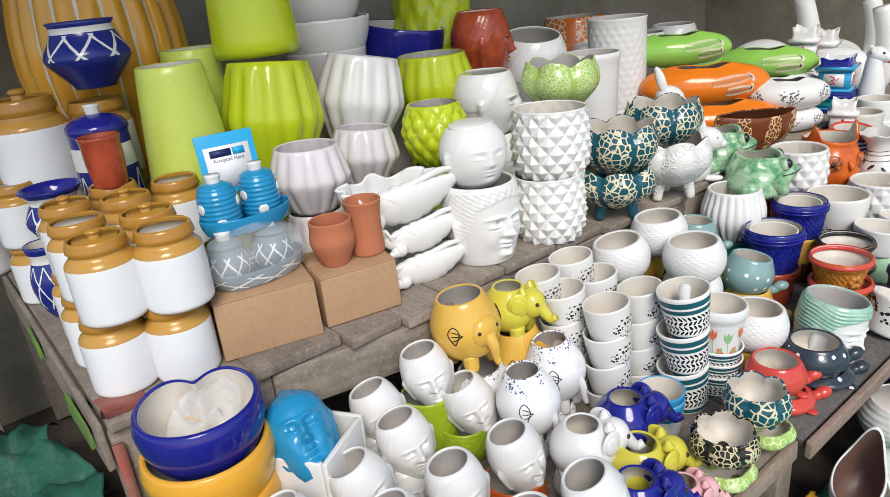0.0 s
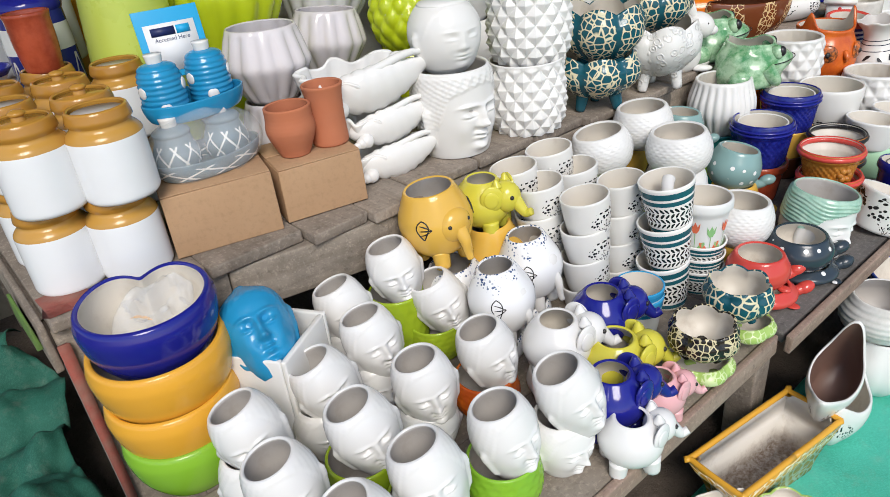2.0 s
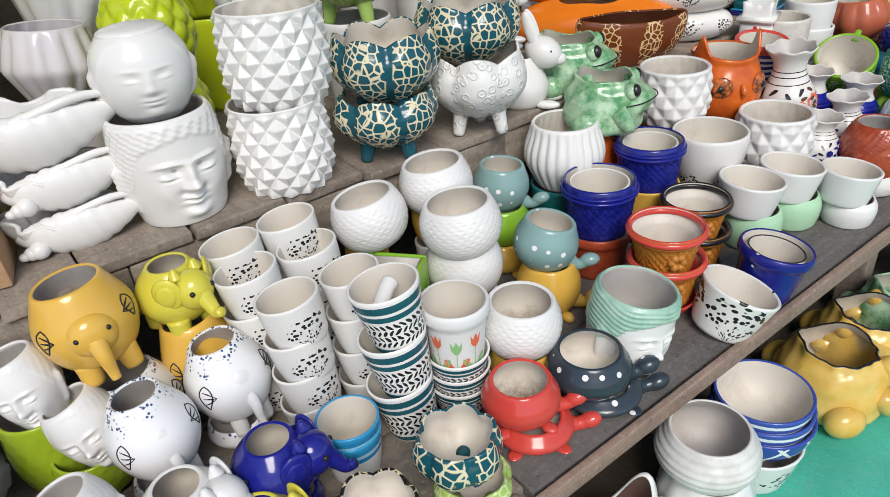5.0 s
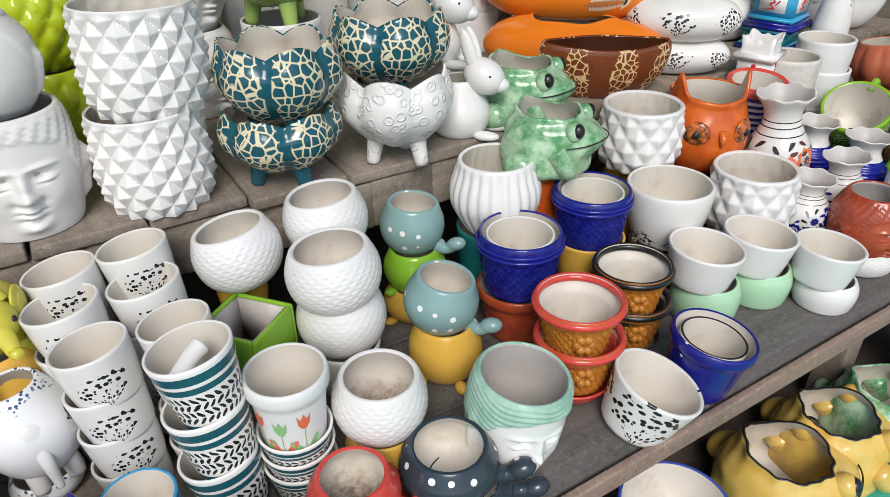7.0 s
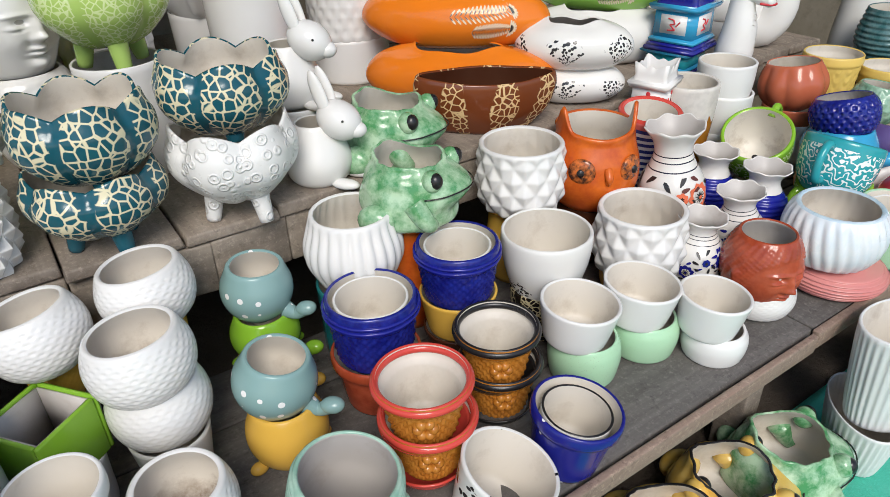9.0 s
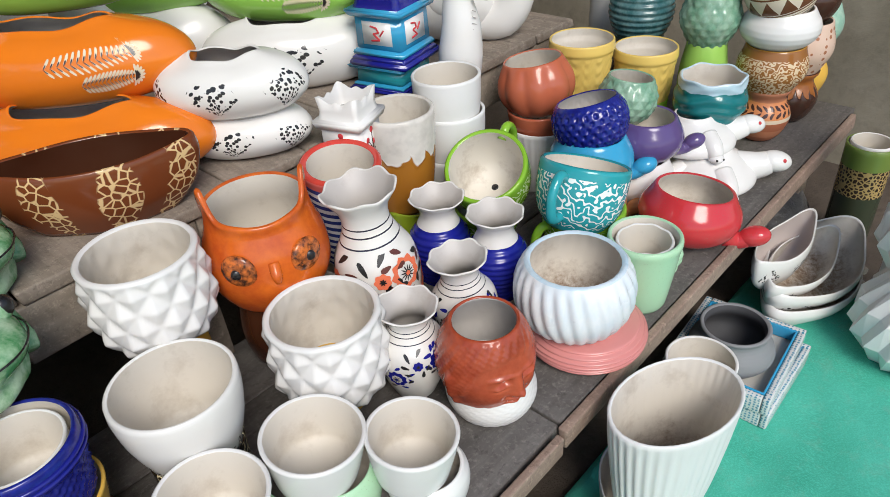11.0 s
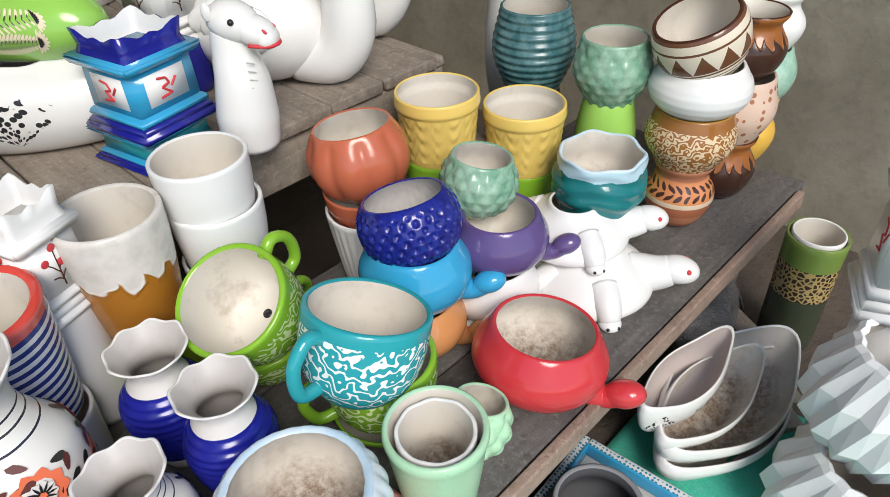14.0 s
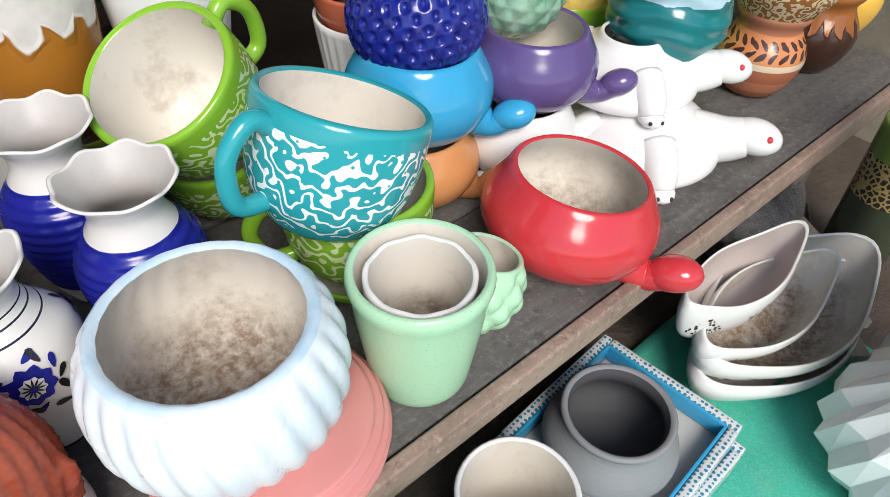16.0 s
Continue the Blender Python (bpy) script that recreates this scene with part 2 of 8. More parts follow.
OLIVE = glaze("olive_lime_glaze", (0.30, 0.42, 0.02), 0.12)
GRASS = glaze("grass_green_glaze", (0.27, 0.54, 0.09), 0.1)
COBALT = glaze("cobalt_glaze", (0.008, 0.012, 0.22), 0.07)
COBALT_T = mottled("cobalt_textured_glaze", (0.004, 0.008, 0.15), (0.01, 0.02, 0.24), 60.0, 0.1)
AMBER = glaze("amber_yellow_glaze", (0.72, 0.36, 0.035), 0.09)
MUSTARD = glaze("mustard_glaze", (0.70, 0.42, 0.07), 0.1)
YELLOW = glaze("yellow_glaze", (0.74, 0.53, 0.14), 0.13)
LEMON = glaze("lemon_glaze", (0.62, 0.56, 0.06), 0.1)
APPLE = glaze("apple_green_glaze", (0.34, 0.62, 0.12), 0.12)
ORANGE = glaze("orange_glaze", (0.75, 0.19, 0.012), 0.09)
ORANGE_B = mottled("burnt_orange_glaze", (0.66, 0.14, 0.014), (0.50, 0.08, 0.01), 18.0)
TERRA = glaze("terracotta_clay", (0.46, 0.15, 0.07), 0.62, 0.3, 0.3)
RUST = mottled("rust_red_glaze", (0.42, 0.075, 0.03), (0.28, 0.04, 0.015), 20.0, 0.14)
CORAL = glaze("coral_pink_glaze", (0.47, 0.12, 0.06), 0.13)
PINK = glaze("rose_pink_glaze", (0.62, 0.24, 0.22), 0.16)
BABYPINK = glaze("baby_pink_glaze", (0.75, 0.40, 0.42), 0.12)
RED = glaze("strawberry_red_glaze", (0.56, 0.035, 0.045), 0.09, 0.14, 0.12, 0.5)
RED_P = glaze("poppy_red_glaze", (0.60, 0.06, 0.045), 0.09)
TURQ = glaze("turquoise_glaze", (0.02, 0.32, 0.36), 0.1)
SKY = glaze("sky_blue_glaze", (0.03, 0.32, 0.56), 0.09, 0.14, 0.12, 0.35)
AZURE = glaze("azure_glaze", (0.012, 0.25, 0.48), 0.12)
TEAL = glaze("deep_teal_glaze", (0.008, 0.16, 0.17), 0.12)
TEALBLUE = glaze("teal_blue_glaze", (0.005, 0.085, 0.12), 0.1)
SAGE = dotted("sage_dotted_glaze", (0.22, 0.36, 0.35), (0.8, 0.8, 0.78))
SLATE = dotted("slate_dotted_glaze", (0.025, 0.04, 0.055), (0.75, 0.75, 0.75))
PURPLE = glaze("purple_glaze", (0.10, 0.065, 0.20), 0.1)
MINT = glaze("mint_glaze", (0.40, 0.64, 0.42), 0.13, 0.1, 0.1, 0.3)
SEAFOAM = mottled("seafoam_glaze", (0.26, 0.46, 0.36), (0.40, 0.58, 0.47), 30.0)
SEAGREEN = mottled("sea_green_glaze", (0.10, 0.27, 0.17), (0.34, 0.50, 0.38), 34.0, 0.12, 0.2)
JADE = mottled("jade_frog_glaze", (0.07, 0.27, 0.10), (0.44, 0.62, 0.42), 24.0, 0.1, 0.12)
GOLDF = mottled("gold_frog_glaze", (0.66, 0.38, 0.05), (0.72, 0.52, 0.16), 16.0, 0.1, 0.2)
BLACK = glaze("black_paint", (0.01, 0.01, 0.012), 0.2)
REDINK = glaze("red_paint", (0.55, 0.03, 0.04), 0.4)
GREENINK = glaze("green_paint", (0.25, 0.5, 0.2), 0.4)
ORANGEINK = glaze("orange_red_paint", (0.75, 0.16, 0.07), 0.4)
CREAMINK = glaze("cream_paint", (0.72, 0.62, 0.45), 0.4)
CHAR = glaze("charcoal_clay", (0.21, 0.215, 0.225), 0.42, 0.3, 0.3)
BROWN = glaze("dark_brown_glaze", (0.06, 0.018, 0.008), 0.1)
TEALCR = crackle("teal_crackle_glaze", (0.006, 0.08, 0.11), (0.68, 0.62, 0.42))
BLACKCR = crackle("black_crackle_glaze", (0.012, 0.01, 0.008), (0.60, 0.52, 0.32), 6, 100.0)
def blossom_relief(name):
    """White glaze over raised flower outlines."""
    n = Nodes(name)
    mat = n.finish((0.75, 0.74, 0.72), 0.2)
    cell = n.voronoi(46.0)
    line = n.step(n.math("ABSOLUTE", n.math("SUBTRACT", cell, 0.36)), 0.10, 0.03)
    dot = n.step(cell, 0.14, 0.06)
    n.bump(n.math("ADD", line, dot), 0.6, 0.003)
    return mat


BLOSSOM = blossom_relief("blossom_white_glaze")
LIMECR = crackle("lime_crackle_glaze", (0.36, 0.52, 0.13), (0.58, 0.68, 0.34), 6, 90.0)
BROWNCR = crackle("brown_crackle_glaze", (0.16, 0.04, 0.012), (0.68, 0.48, 0.24), 7, 66.0, 0.05, 0.62)
YELLOWCR = crackle("yellow_crackle_glaze", (0.66, 0.34, 0.04), (0.8, 0.72, 0.5), 0, 45.0)
ORANGECR = crackle("orange_crackle_glaze", (0.62, 0.15, 0.02), (0.75, 0.6, 0.4), 5, 50.0)
CORALT = squiggle("turquoise_coral_glaze", (0.02, 0.32, 0.36), (0.75, 0.82, 0.8), scale=30.0)
CORALG = squiggle("green_coral_glaze", (0.20, 0.42, 0.03), (0.62, 0.74, 0.4), 0.05, 0.87, 27.0)
JAR = stripes("jar_glaze", [(0, (0.80, 0.81, 0.82)), (0.70, (0.50, 0.27, 0.055)), (0.84, (0.42, 0.20, 0.03))])
JARBROWN = glaze("ochre_glaze", (0.44, 0.22, 0.035), 0.09, 0.3)
LATT = lattice("blue_lattice_glaze", (0.012, 0.022, 0.20), (0.70, 0.70, 0.67), 9, 2.0, 0.15, 0.74, 0.055, (0.77, 0.90))
LATT_T = lattice("blue_wave_glaze", (0.012, 0.022, 0.20), (0.70, 0.70, 0.67), 8, 1.9, 0.46, 0.82, 0.06, (0.84, 0.93))
LATT_W = lattice("blue_white_lattice_glaze", (0.03, 0.06, 0.32), (0.8, 0.8, 0.78), 10, 1.2, 0.05, 0.95)
GREYLATT = lattice("grey_lattice_glaze", (0.16, 0.22, 0.26), (0.78, 0.78, 0.76), 8, 1.6, 0.15, 0.75)
SPRIG = sprigs("black_sprig_glaze", (0.74, 0.73, 0.70), (0.012, 0.016, 0.02), 2, 0.40, 0.026, 0.30, 0.085)
SPRIG_B = sprigs("boat_sprig_glaze", (0.74, 0.73, 0.70), (0.02, 0.022, 0.025), 6, 0.45, 0.026, 0.7, 0.09)
BIRDS = sprigs("branch_painted_glaze", (0.74, 0.73, 0.70), (0.012, 0.012, 0.012), 3, 0.48, 0.052, 0.42, 0.11, 0.0, 5.5, 150.0)
BLUESP = specks("blue_speckled_glaze", (0.80, 0.80, 0.80), (0.05, 0.09, 0.2), 0.72, 170.0)
TEALINK = (0.012, 0.10, 0.13)
BANDWHITE = (0.8, 0.79, 0.76)
LEAFBAND = leaf_band("leaf_band_glaze", BANDWHITE, (0.01, 0.018, 0.02), [(0, BANDWHITE), (0.06, TEALINK), (0.15, BANDWHITE), (0.66, TEALINK), (0.75, BANDWHITE), (0.80, TEALINK), (0.92, BANDWHITE)])
MOSAIC = sprigs("mosaic_foot_glaze", (0.74, 0.73, 0.70), (0.02, 0.02, 0.025), 5, 0.14, 0.028, 0.5, 0.16)
VASEB = stripes("blue_vase_glaze", [(0, (0.72, 0.70, 0.67)), (0.16, (0.01, 0.015, 0.26)), (0.74, (0.70, 0.68, 0.65))])
BLUERIM = stripes("blue_rim_glaze", [(0, (0.8, 0.79, 0.76)), (0.62, (0.02, 0.25, 0.5)), (0.72, (0.35, 0.6, 0.75)), (0.8, (0.02, 0.25, 0.5)), (0.9, (0.03, 0.3, 0.56))])
BASKET = mottled("amber_basket_glaze", (0.50, 0.20, 0.03), (0.38, 0.13, 0.015), 60.0)
RUSTDRIP = drip("white_over_rust_glaze", (0.66, 0.63, 0.58), (0.36, 0.14, 0.015), 0.66)
CARAMEL = drip("caramel_drip_glaze", (0.30, 0.10, 0.02), (0.045, 0.016, 0.010), 0.74, 0.5, 16.0)
SCROLL = squiggle("brown_scroll_glaze", (0.30, 0.12, 0.03), (0.66, 0.52, 0.34), 0.05, 0.82, 40.0, 0.5)
PEACH = leaf_band("peach_band_glaze", (0.5, 0.2, 0.1), (0.06, 0.025, 0.02), [(0, (0.36, 0.12, 0.06)), (0.14, (0.46, 0.18, 0.09)), (0.28, (0.36, 0.12, 0.06)), (0.44, (0.64, 0.52, 0.38)), (0.51, (0.60, 0.23, 0.09)), (0.80, (0.40, 0.16, 0.09))], 0.53, 0.76, 22.0, 2.0)
PINKSP = dotted("pink_leopard_glaze", (0.66, 0.48, 0.38), (0.36, 0.15, 0.08), 60.0, 0.3)
SPIRAL = stripes("blue_ring_glaze", [(0, (0.78, 0.78, 0.77))] + [(0.04 + 0.038 * i, ((0.03, 0.05, 0.22), (0.72, 0.74, 0.78))[i % 2]) for i in range(23)] + [(0.92, (0.56, 0.12, 0.11))], 0.13, 0.004)
BOWLB = stripes("blue_ring_bowl_glaze", [(0, (0.03, 0.06, 0.32)), (0.55, (0.8, 0.8, 0.78)), (0.64, (0.04, 0.08, 0.36)), (0.78, (0.75, 0.78, 0.8)), (0.88, (0.04, 0.08, 0.36))])
def tribal(name, base, ink):
    """Brown lines and a zigzag of triangles round a cream bowl."""
    n = Nodes(name)
    u, v = n.uv()
    line = n.bands(v, [(0, base), (0.10, ink), (0.14, base), (0.20, ink), (0.25, base), (0.29, ink), (0.31, base), (0.36, ink), (0.40, base), (0.78, ink), (0.82, base), (0.94, ink)])
    saw = n.math("MULTIPLY", n.math("ABSOLUTE", n.math("SUBTRACT", n.math("FRACT", n.math("MULTIPLY", u, 12.0)), 0.5)), 2.0)
    tooth = n.math("MULTIPLY", n.math("LESS_THAN", n.math("DIVIDE", n.math("SUBTRACT", v, 0.42), 0.34), saw), n.math("MULTIPLY", n.math("GREATER_THAN", v, 0.42), n.math("LESS_THAN", v, 0.76)))
    return n.finish(n.mix(tooth, line, ink), 0.14)


TRIBAL = tribal("brown_tribal_glaze", (0.68, 0.60, 0.48), (0.14, 0.055, 0.025))
def pebbled(name):
    """Green glaze with a cream band of dark pebbles."""
    n = Nodes(name)
    u, v = n.uv()
    pebble = n.step(n.voronoi(95.0, "DISTANCE_TO_EDGE"), 0.10, 0.16)
    band = n.mix(pebble, (0.42, 0.30, 0.12), (0.03, 0.02, 0.015))
    zone = n.math("MULTIPLY", n.math("GREATER_THAN", v, 0.52), n.math("LESS_THAN", v, 0.80))
    return n.finish(n.mix(zone, n.mix(n.math("GREATER_THAN", v, 0.80), (0.04, 0.05, 0.03), (0.16, 0.24, 0.05)), band), 0.16)


PEBBLE = pebbled("pebble_band_glaze")
PALEBLUE = mottled("pale_blue_rim_glaze", (0.42, 0.60, 0.72), (0.66, 0.74, 0.80), 14.0, 0.2, 0.15)
RIBBLUE = mottled("blue_washed_white_glaze", (0.78, 0.79, 0.80), (0.60, 0.70, 0.78), 9.0, 0.2, 0.15)
CARD = rough_mat("cardboard", (0.40, 0.24, 0.13), (0.47, 0.30, 0.17), 3.0, 0.15, 90.0, 0.85, 0.001)
CARDBLUE = glaze("printed_blue_card", (0.01, 0.36, 0.68), 0.35, 0.05, 0.02)
CARDWHITE = glaze("printed_white_card", (0.82, 0.82, 0.82), 0.35, 0.05, 0.02)
CARDINK = glaze("printed_navy_ink", (0.01, 0.02, 0.10), 0.35, 0.05, 0.02)
FILM = clear_film("clear_plastic_film")
WOOD = planks("weathered_grey_wood", (0.20, 0.160, 0.125), (0.32, 0.27, 0.22), "y")
WOOD_X = planks("weathered_beam_wood", (0.22, 0.18, 0.14), (0.34, 0.29, 0.235), "x")
DARKWOOD = planks("dark_dusty_board", (0.095, 0.086, 0.078), (0.18, 0.165, 0.153), "x")
EDGEWOOD = planks("worn_edge_wood", (0.26, 0.17, 0.13), (0.36, 0.27, 0.21), "x")
REDWOOD = rough_mat("flaking_red_paint", (0.33, 0.05, 0.035), (0.22, 0.12, 0.09), 12.0, 0.4)
GREENWOOD = rough_mat("flaking_green_paint", (0.12, 0.28, 0.03), (0.10, 0.13, 0.05), 12.0, 0.4)
DIRT = rough_mat("trodden_earth", (0.05, 0.037, 0.028), (0.11, 0.085, 0.065), 3.0, 0.9, 40.0, 0.95, 0.02)
WALL = rough_mat("stained_cement", (0.20, 0.175, 0.13), (0.34, 0.305, 0.24), 3.6, 0.6, 30.0, 0.92, 0.008)
ROOFING = rough_mat("roof_sheeting", (0.30, 0.28, 0.25), (0.38, 0.36, 0.33), 1.5, 0.3, 20.0, 0.8)
GREEN_CLOTH = cloth_mat("green_shade_cloth", (0.03, 0.33, 0.22), (0.07, 0.45, 0.33))
DARK_CLOTH = cloth_mat("dark_green_cloth", (0.005, 0.065, 0.042), (0.014, 0.115, 0.078))
FOIL = rough_mat("crumpled_dark_plastic", (0.05, 0.05, 0.05), (0.22, 0.21, 0.2), 12.0, 1.0, 30.0, 0.3, 0.02)


# ---- builders ----
def smoothstep(a, b, x):
    k = min(1.0, max(0.0, (x - a) / (b - a)))
    return k * k * (3 - 2 * k)


def gauss(x, m, s):
    return math.exp(-((x - m) / s) ** 2)


def curve_at(shape, v):
    """A smooth curve through the (v, r) pairs of a profile."""
    for i in range(len(shape) - 1):
        if v <= shape[i + 1][0] or i == len(shape) - 2:
            (v0, r0), (v1, r1) = shape[i], shape[i + 1]
            k = (v - v0) / (v1 - v0)
            m0 = (r1 - shape[i - 1][1]) / (v1 - shape[i - 1][0]) * (v1 - v0) if i else (r1 - r0)
            m1 = (shape[i + 2][1] - r0) / (shape[i + 2][0] - v0) * (v1 - v0) if i + 2 < len(shape) else (r1 - r0)
            return (2 * k ** 3 - 3 * k * k + 1) * r0 + (k ** 3 - 2 * k * k + k) * m0 + (3 * k * k - 2 * k ** 3) * r1 + (k ** 3 - k * k) * m1
    return shape[-1][1]


MESHES = {}


def pot_mesh(key, d, h, shape, mats, warp=None, th=0.005, seg=40, n=18, flat=False, oval=1.0, floor=0.08, inwarp=0.25, split=True):
    """A hollow vessel of revolution, base at 0, with a rounded lip. warp(a, v) gives (dr, dz) in shares of the radius and the height."""
    full = (key, round(d, 3), round(h, 3), tuple(m.name for m in mats), tuple(shape), oval, flat)
    if full in MESHES:
        return MESHES[full]
    R = d / 2
    th = min(th, R * 0.2)
    verts, faces, slot, uvs = [], [], [], []

    def ring(vs, k, warped, drop=0.0, lift=0.0):
        start = len(verts)
        for j in range(seg):
            a = 2 * math.pi * j / seg
            if a > math.pi:
                a -= 2 * math.pi
            r, z = curve_at(shape, vs) * R, vs * h
            if warp:
                dr, dz = warp(a, vs)
                r, z = r + dr * R * warped, z + dz * h * (1 if warped or vs > 0.7 else 0)
            r = max(0.0005, r - drop)
            verts.append((r * math.cos(a), r * math.sin(a) * oval, z + lift))
            uvs.append((j / seg, vs))
        return start

    rings, marks = [], []
    for i in range(n + 1):
        rings.append(ring(i / n, i, 1.0))
        marks.append(0)
    rings.append(ring(1.0, n, 1.0, th * 0.5, th * 0.42)), marks.append(2)
    rings.append(ring(1.0, n, 1.0, th, 0.0)), marks.append(2)
    deep = 18 if n >= 40 else 7
    for i in range(deep):
        v = 1 - (1 - floor) * (i + 1) / deep
        rings.append(ring(v, i, inwarp if i else max(inwarp, 0.6), th)), marks.append(1)
    for i in range(len(rings) - 1):
        a, b = rings[i], rings[i + 1]
        for j in range(seg):
            k = (j + 1) % seg
            faces.append((a + j, a + k, b + k, b + j))
            slot.append(marks[i + 1])
    faces.append(tuple(rings[0] + j for j in reversed(range(seg)))), slot.append(0)
    c = len(verts)
    verts.append((0, 0, verts[rings[-1]][2])), uvs.append((0.5, 0.0))
    for j in range(seg):
        faces.append((rings[-1] + j, rings[-1] + (j + 1) % seg, c)), slot.append(1)
    made = []
    for inner in ((False, True) if split else (None,)):
        use = [k for k in range(len(faces)) if inner is None or (slot[k] == 1) == inner]
        ids = sorted({i for k in use for i in faces[k]})
        back = {i: q for q, i in enumerate(ids)}
        me = bpy.data.meshes.new(key + "_interior" if inner else key)
        me.from_pydata([verts[i] for i in ids], [], [tuple(back[i] for i in faces[k]) for k in use])
        for m in ([mats[1]] if inner else mats):
            me.materials.append(m)
        me.polygons.foreach_set("material_index", [0 if inner else slot[k] if slot[k] < len(mats) else 0 for k in use])
        me.polygons.foreach_set("use_smooth", [not flat or slot[k] == 1 for k in use])
        lay = me.uv_layers.new()
        flat_uv = []
        for k in use:
            top = max(uvs[i][0] for i in faces[k]) if len(faces[k]) == 4 else 0
            for i in faces[k]:
                u, v = uvs[i]
                flat_uv += [u + 1.0 if top > 0.9 and u == 0.0 else u, v]
        lay.data.foreach_set("uv", flat_uv)
        me.update()
        made.append(me)
    MESHES[full] = made
    return made


def stand(x, y, z, ax=0.0, ay=0.0, rz=0.0):
    """A pose at (x, y, z), turned by rz and leaning so that its axis points to (ax, ay, 1)."""
    q = Vector((0, 0, 1)).rotation_difference(Vector((ax, ay, 1)).normalized())
    return Matrix.Translation((x, y, z)) @ q.to_matrix().to_4x4() @ pose(0, 0, 0, 0, 0, rz)


def part(name, bm, material, parent, label=""):
    me = bpy.data.meshes.new(name)
    bm.to_mesh(me)
    bm.free()
    me.materials.append(material)
    me.polygons.foreach_set("use_smooth", [True] * len(me.polygons))
    ob = new(name, me)
    ob.parent = parent
    return tagged(ob, label)


def part_of(name, mesh, parent, m=None, label=""):
    ob = new(name, mesh)
    ob.parent = parent
    if m is not None:
        ob.matrix_local = m
    return tagged(ob, label)


def ball(bm, c, r, rot=(0, 0, 0), seg=20, rings=12):
    m = pose(*c, *rot) @ Matrix.Diagonal((*r, 1))
    bmesh.ops.create_uvsphere(bm, u_segments=seg, v_segments=rings, radius=1, matrix=m)


def tube(bm, pts, radii, seg=14):
    """A round tube along points, with rounded ends."""
    pts = [Vector(p) for p in pts]
    fine, fr = [], []
    for i in range(len(pts) - 1):
        p0, p1, p2, p3 = pts[max(i - 1, 0)], pts[i], pts[i + 1], pts[min(i + 2, len(pts) - 1)]
        for s in range(5):
            k = s / 5
            fine.append(0.5 * ((2 * p1) + (p2 - p0) * k + (2 * p0 - 5 * p1 + 4 * p2 - p3) * k * k + (3 * p1 - p0 - 3 * p2 + p3) * k ** 3))
            fr.append(radii[i] * (1 - k) + radii[i + 1] * k)
    fine.append(pts[-1]), fr.append(radii[-1])
    rings = []
    for i, p in enumerate(fine):
        d = (fine[min(i + 1, len(fine) - 1)] - fine[max(i - 1, 0)]).normalized()
        a = d.cross(Vector((0.13, 0.31, 0.94))).normalized()
        b = d.cross(a)
        rings.append([bm.verts.new(p + (a * math.cos(2 * math.pi * j / seg) + b * math.sin(2 * math.pi * j / seg)) * fr[i]) for j in range(seg)])
    for i in range(len(rings) - 1):
        for j in range(seg):
            bm.faces.new((rings[i][j], rings[i][(j + 1) % seg], rings[i + 1][(j + 1) % seg], rings[i + 1][j]))
    for r, flip in ((rings[0], True), (rings[-1], False)):
        bm.faces.new(list(reversed(r)) if flip else r)
    bmesh.ops.recalc_face_normals(bm, faces=bm.faces)


def slab(bm, x0, x1, y0, y1, z0, z1, bevel=0.003, jitter=0.0, seed=0):
    rnd = random.Random(seed)
    m = Matrix.Translation(((x0 + x1) / 2, (y0 + y1) / 2, (z0 + z1) / 2)) @ Matrix.Diagonal((x1 - x0, y1 - y0, z1 - z0, 1))
    vs = bmesh.ops.create_cube(bm, size=1, matrix=m)["verts"]
    for v in vs:
        v.co += Vector((rnd.uniform(-1, 1), rnd.uniform(-1, 1), rnd.uniform(-0.4, 0.4))) * jitter
    if bevel:
        es = list({e for v in vs for e in v.link_edges})
        bmesh.ops.bevel(bm, geom=es, offset=bevel, segments=2, profile=0.6, affect="EDGES")


def from_bm(name, bm, mats, smooth=False):
    me = bpy.data.meshes.new(name)
    bm.to_mesh(me)
    bm.free()
    for m in mats:
        me.materials.append(m)
    me.polygons.foreach_set("use_smooth", [smooth] * len(me.polygons))
    return me


# relief on vessels: each gives (dr, dz)
def ribs(n, amp, twist=0.0):
    return lambda a, v: (amp * (abs(math.sin(n * (a + twist * v) / 2)) - 0.6) * smoothstep(0.0, 0.1, v) * (0.12 + 0.88 * smoothstep(1.0, 0.86, v)), 0.0)


def pleats(n, amp):
    return lambda a, v: (amp * (2 * abs(((n * a / (2 * math.pi)) % 1.0) - 0.5) - 0.5) * smoothstep(0.0, 0.06, v) * smoothstep(1.01, 0.9, v), 0.0)


def pyramids(n, m, amp):
    def f(a, v):
        s, t = n * a / (2 * math.pi) + m * v, n * a / (2 * math.pi) - m * v
        ds, dt = abs((s % 1.0) - 0.5) * 2, abs((t % 1.0) - 0.5) * 2
        return (amp * (1 - max(ds, dt)) - amp * 0.4) * (0.04 + 0.96 * smoothstep(1.0, 0.90, v)), 0.0
    return f


def scales(n, m, amp):
    def f(a, v):
        s, t = n * a / (2 * math.pi) + m * v, n * a / (2 * math.pi) - m * v
        return amp * (math.sqrt(abs(math.sin(math.pi * s) * math.sin(math.pi * t))) - 0.6) * smoothstep(1.0, 0.9, v), 0.0
    return f


def dimples(n, m, amp):
    return lambda a, v: (-amp * max(0.0, math.cos(n * a + (math.pi if int(v * m) % 2 else 0)) * math.sin(math.pi * ((v * m) % 1.0))) * smoothstep(1.0, 0.88, v), 0.0)


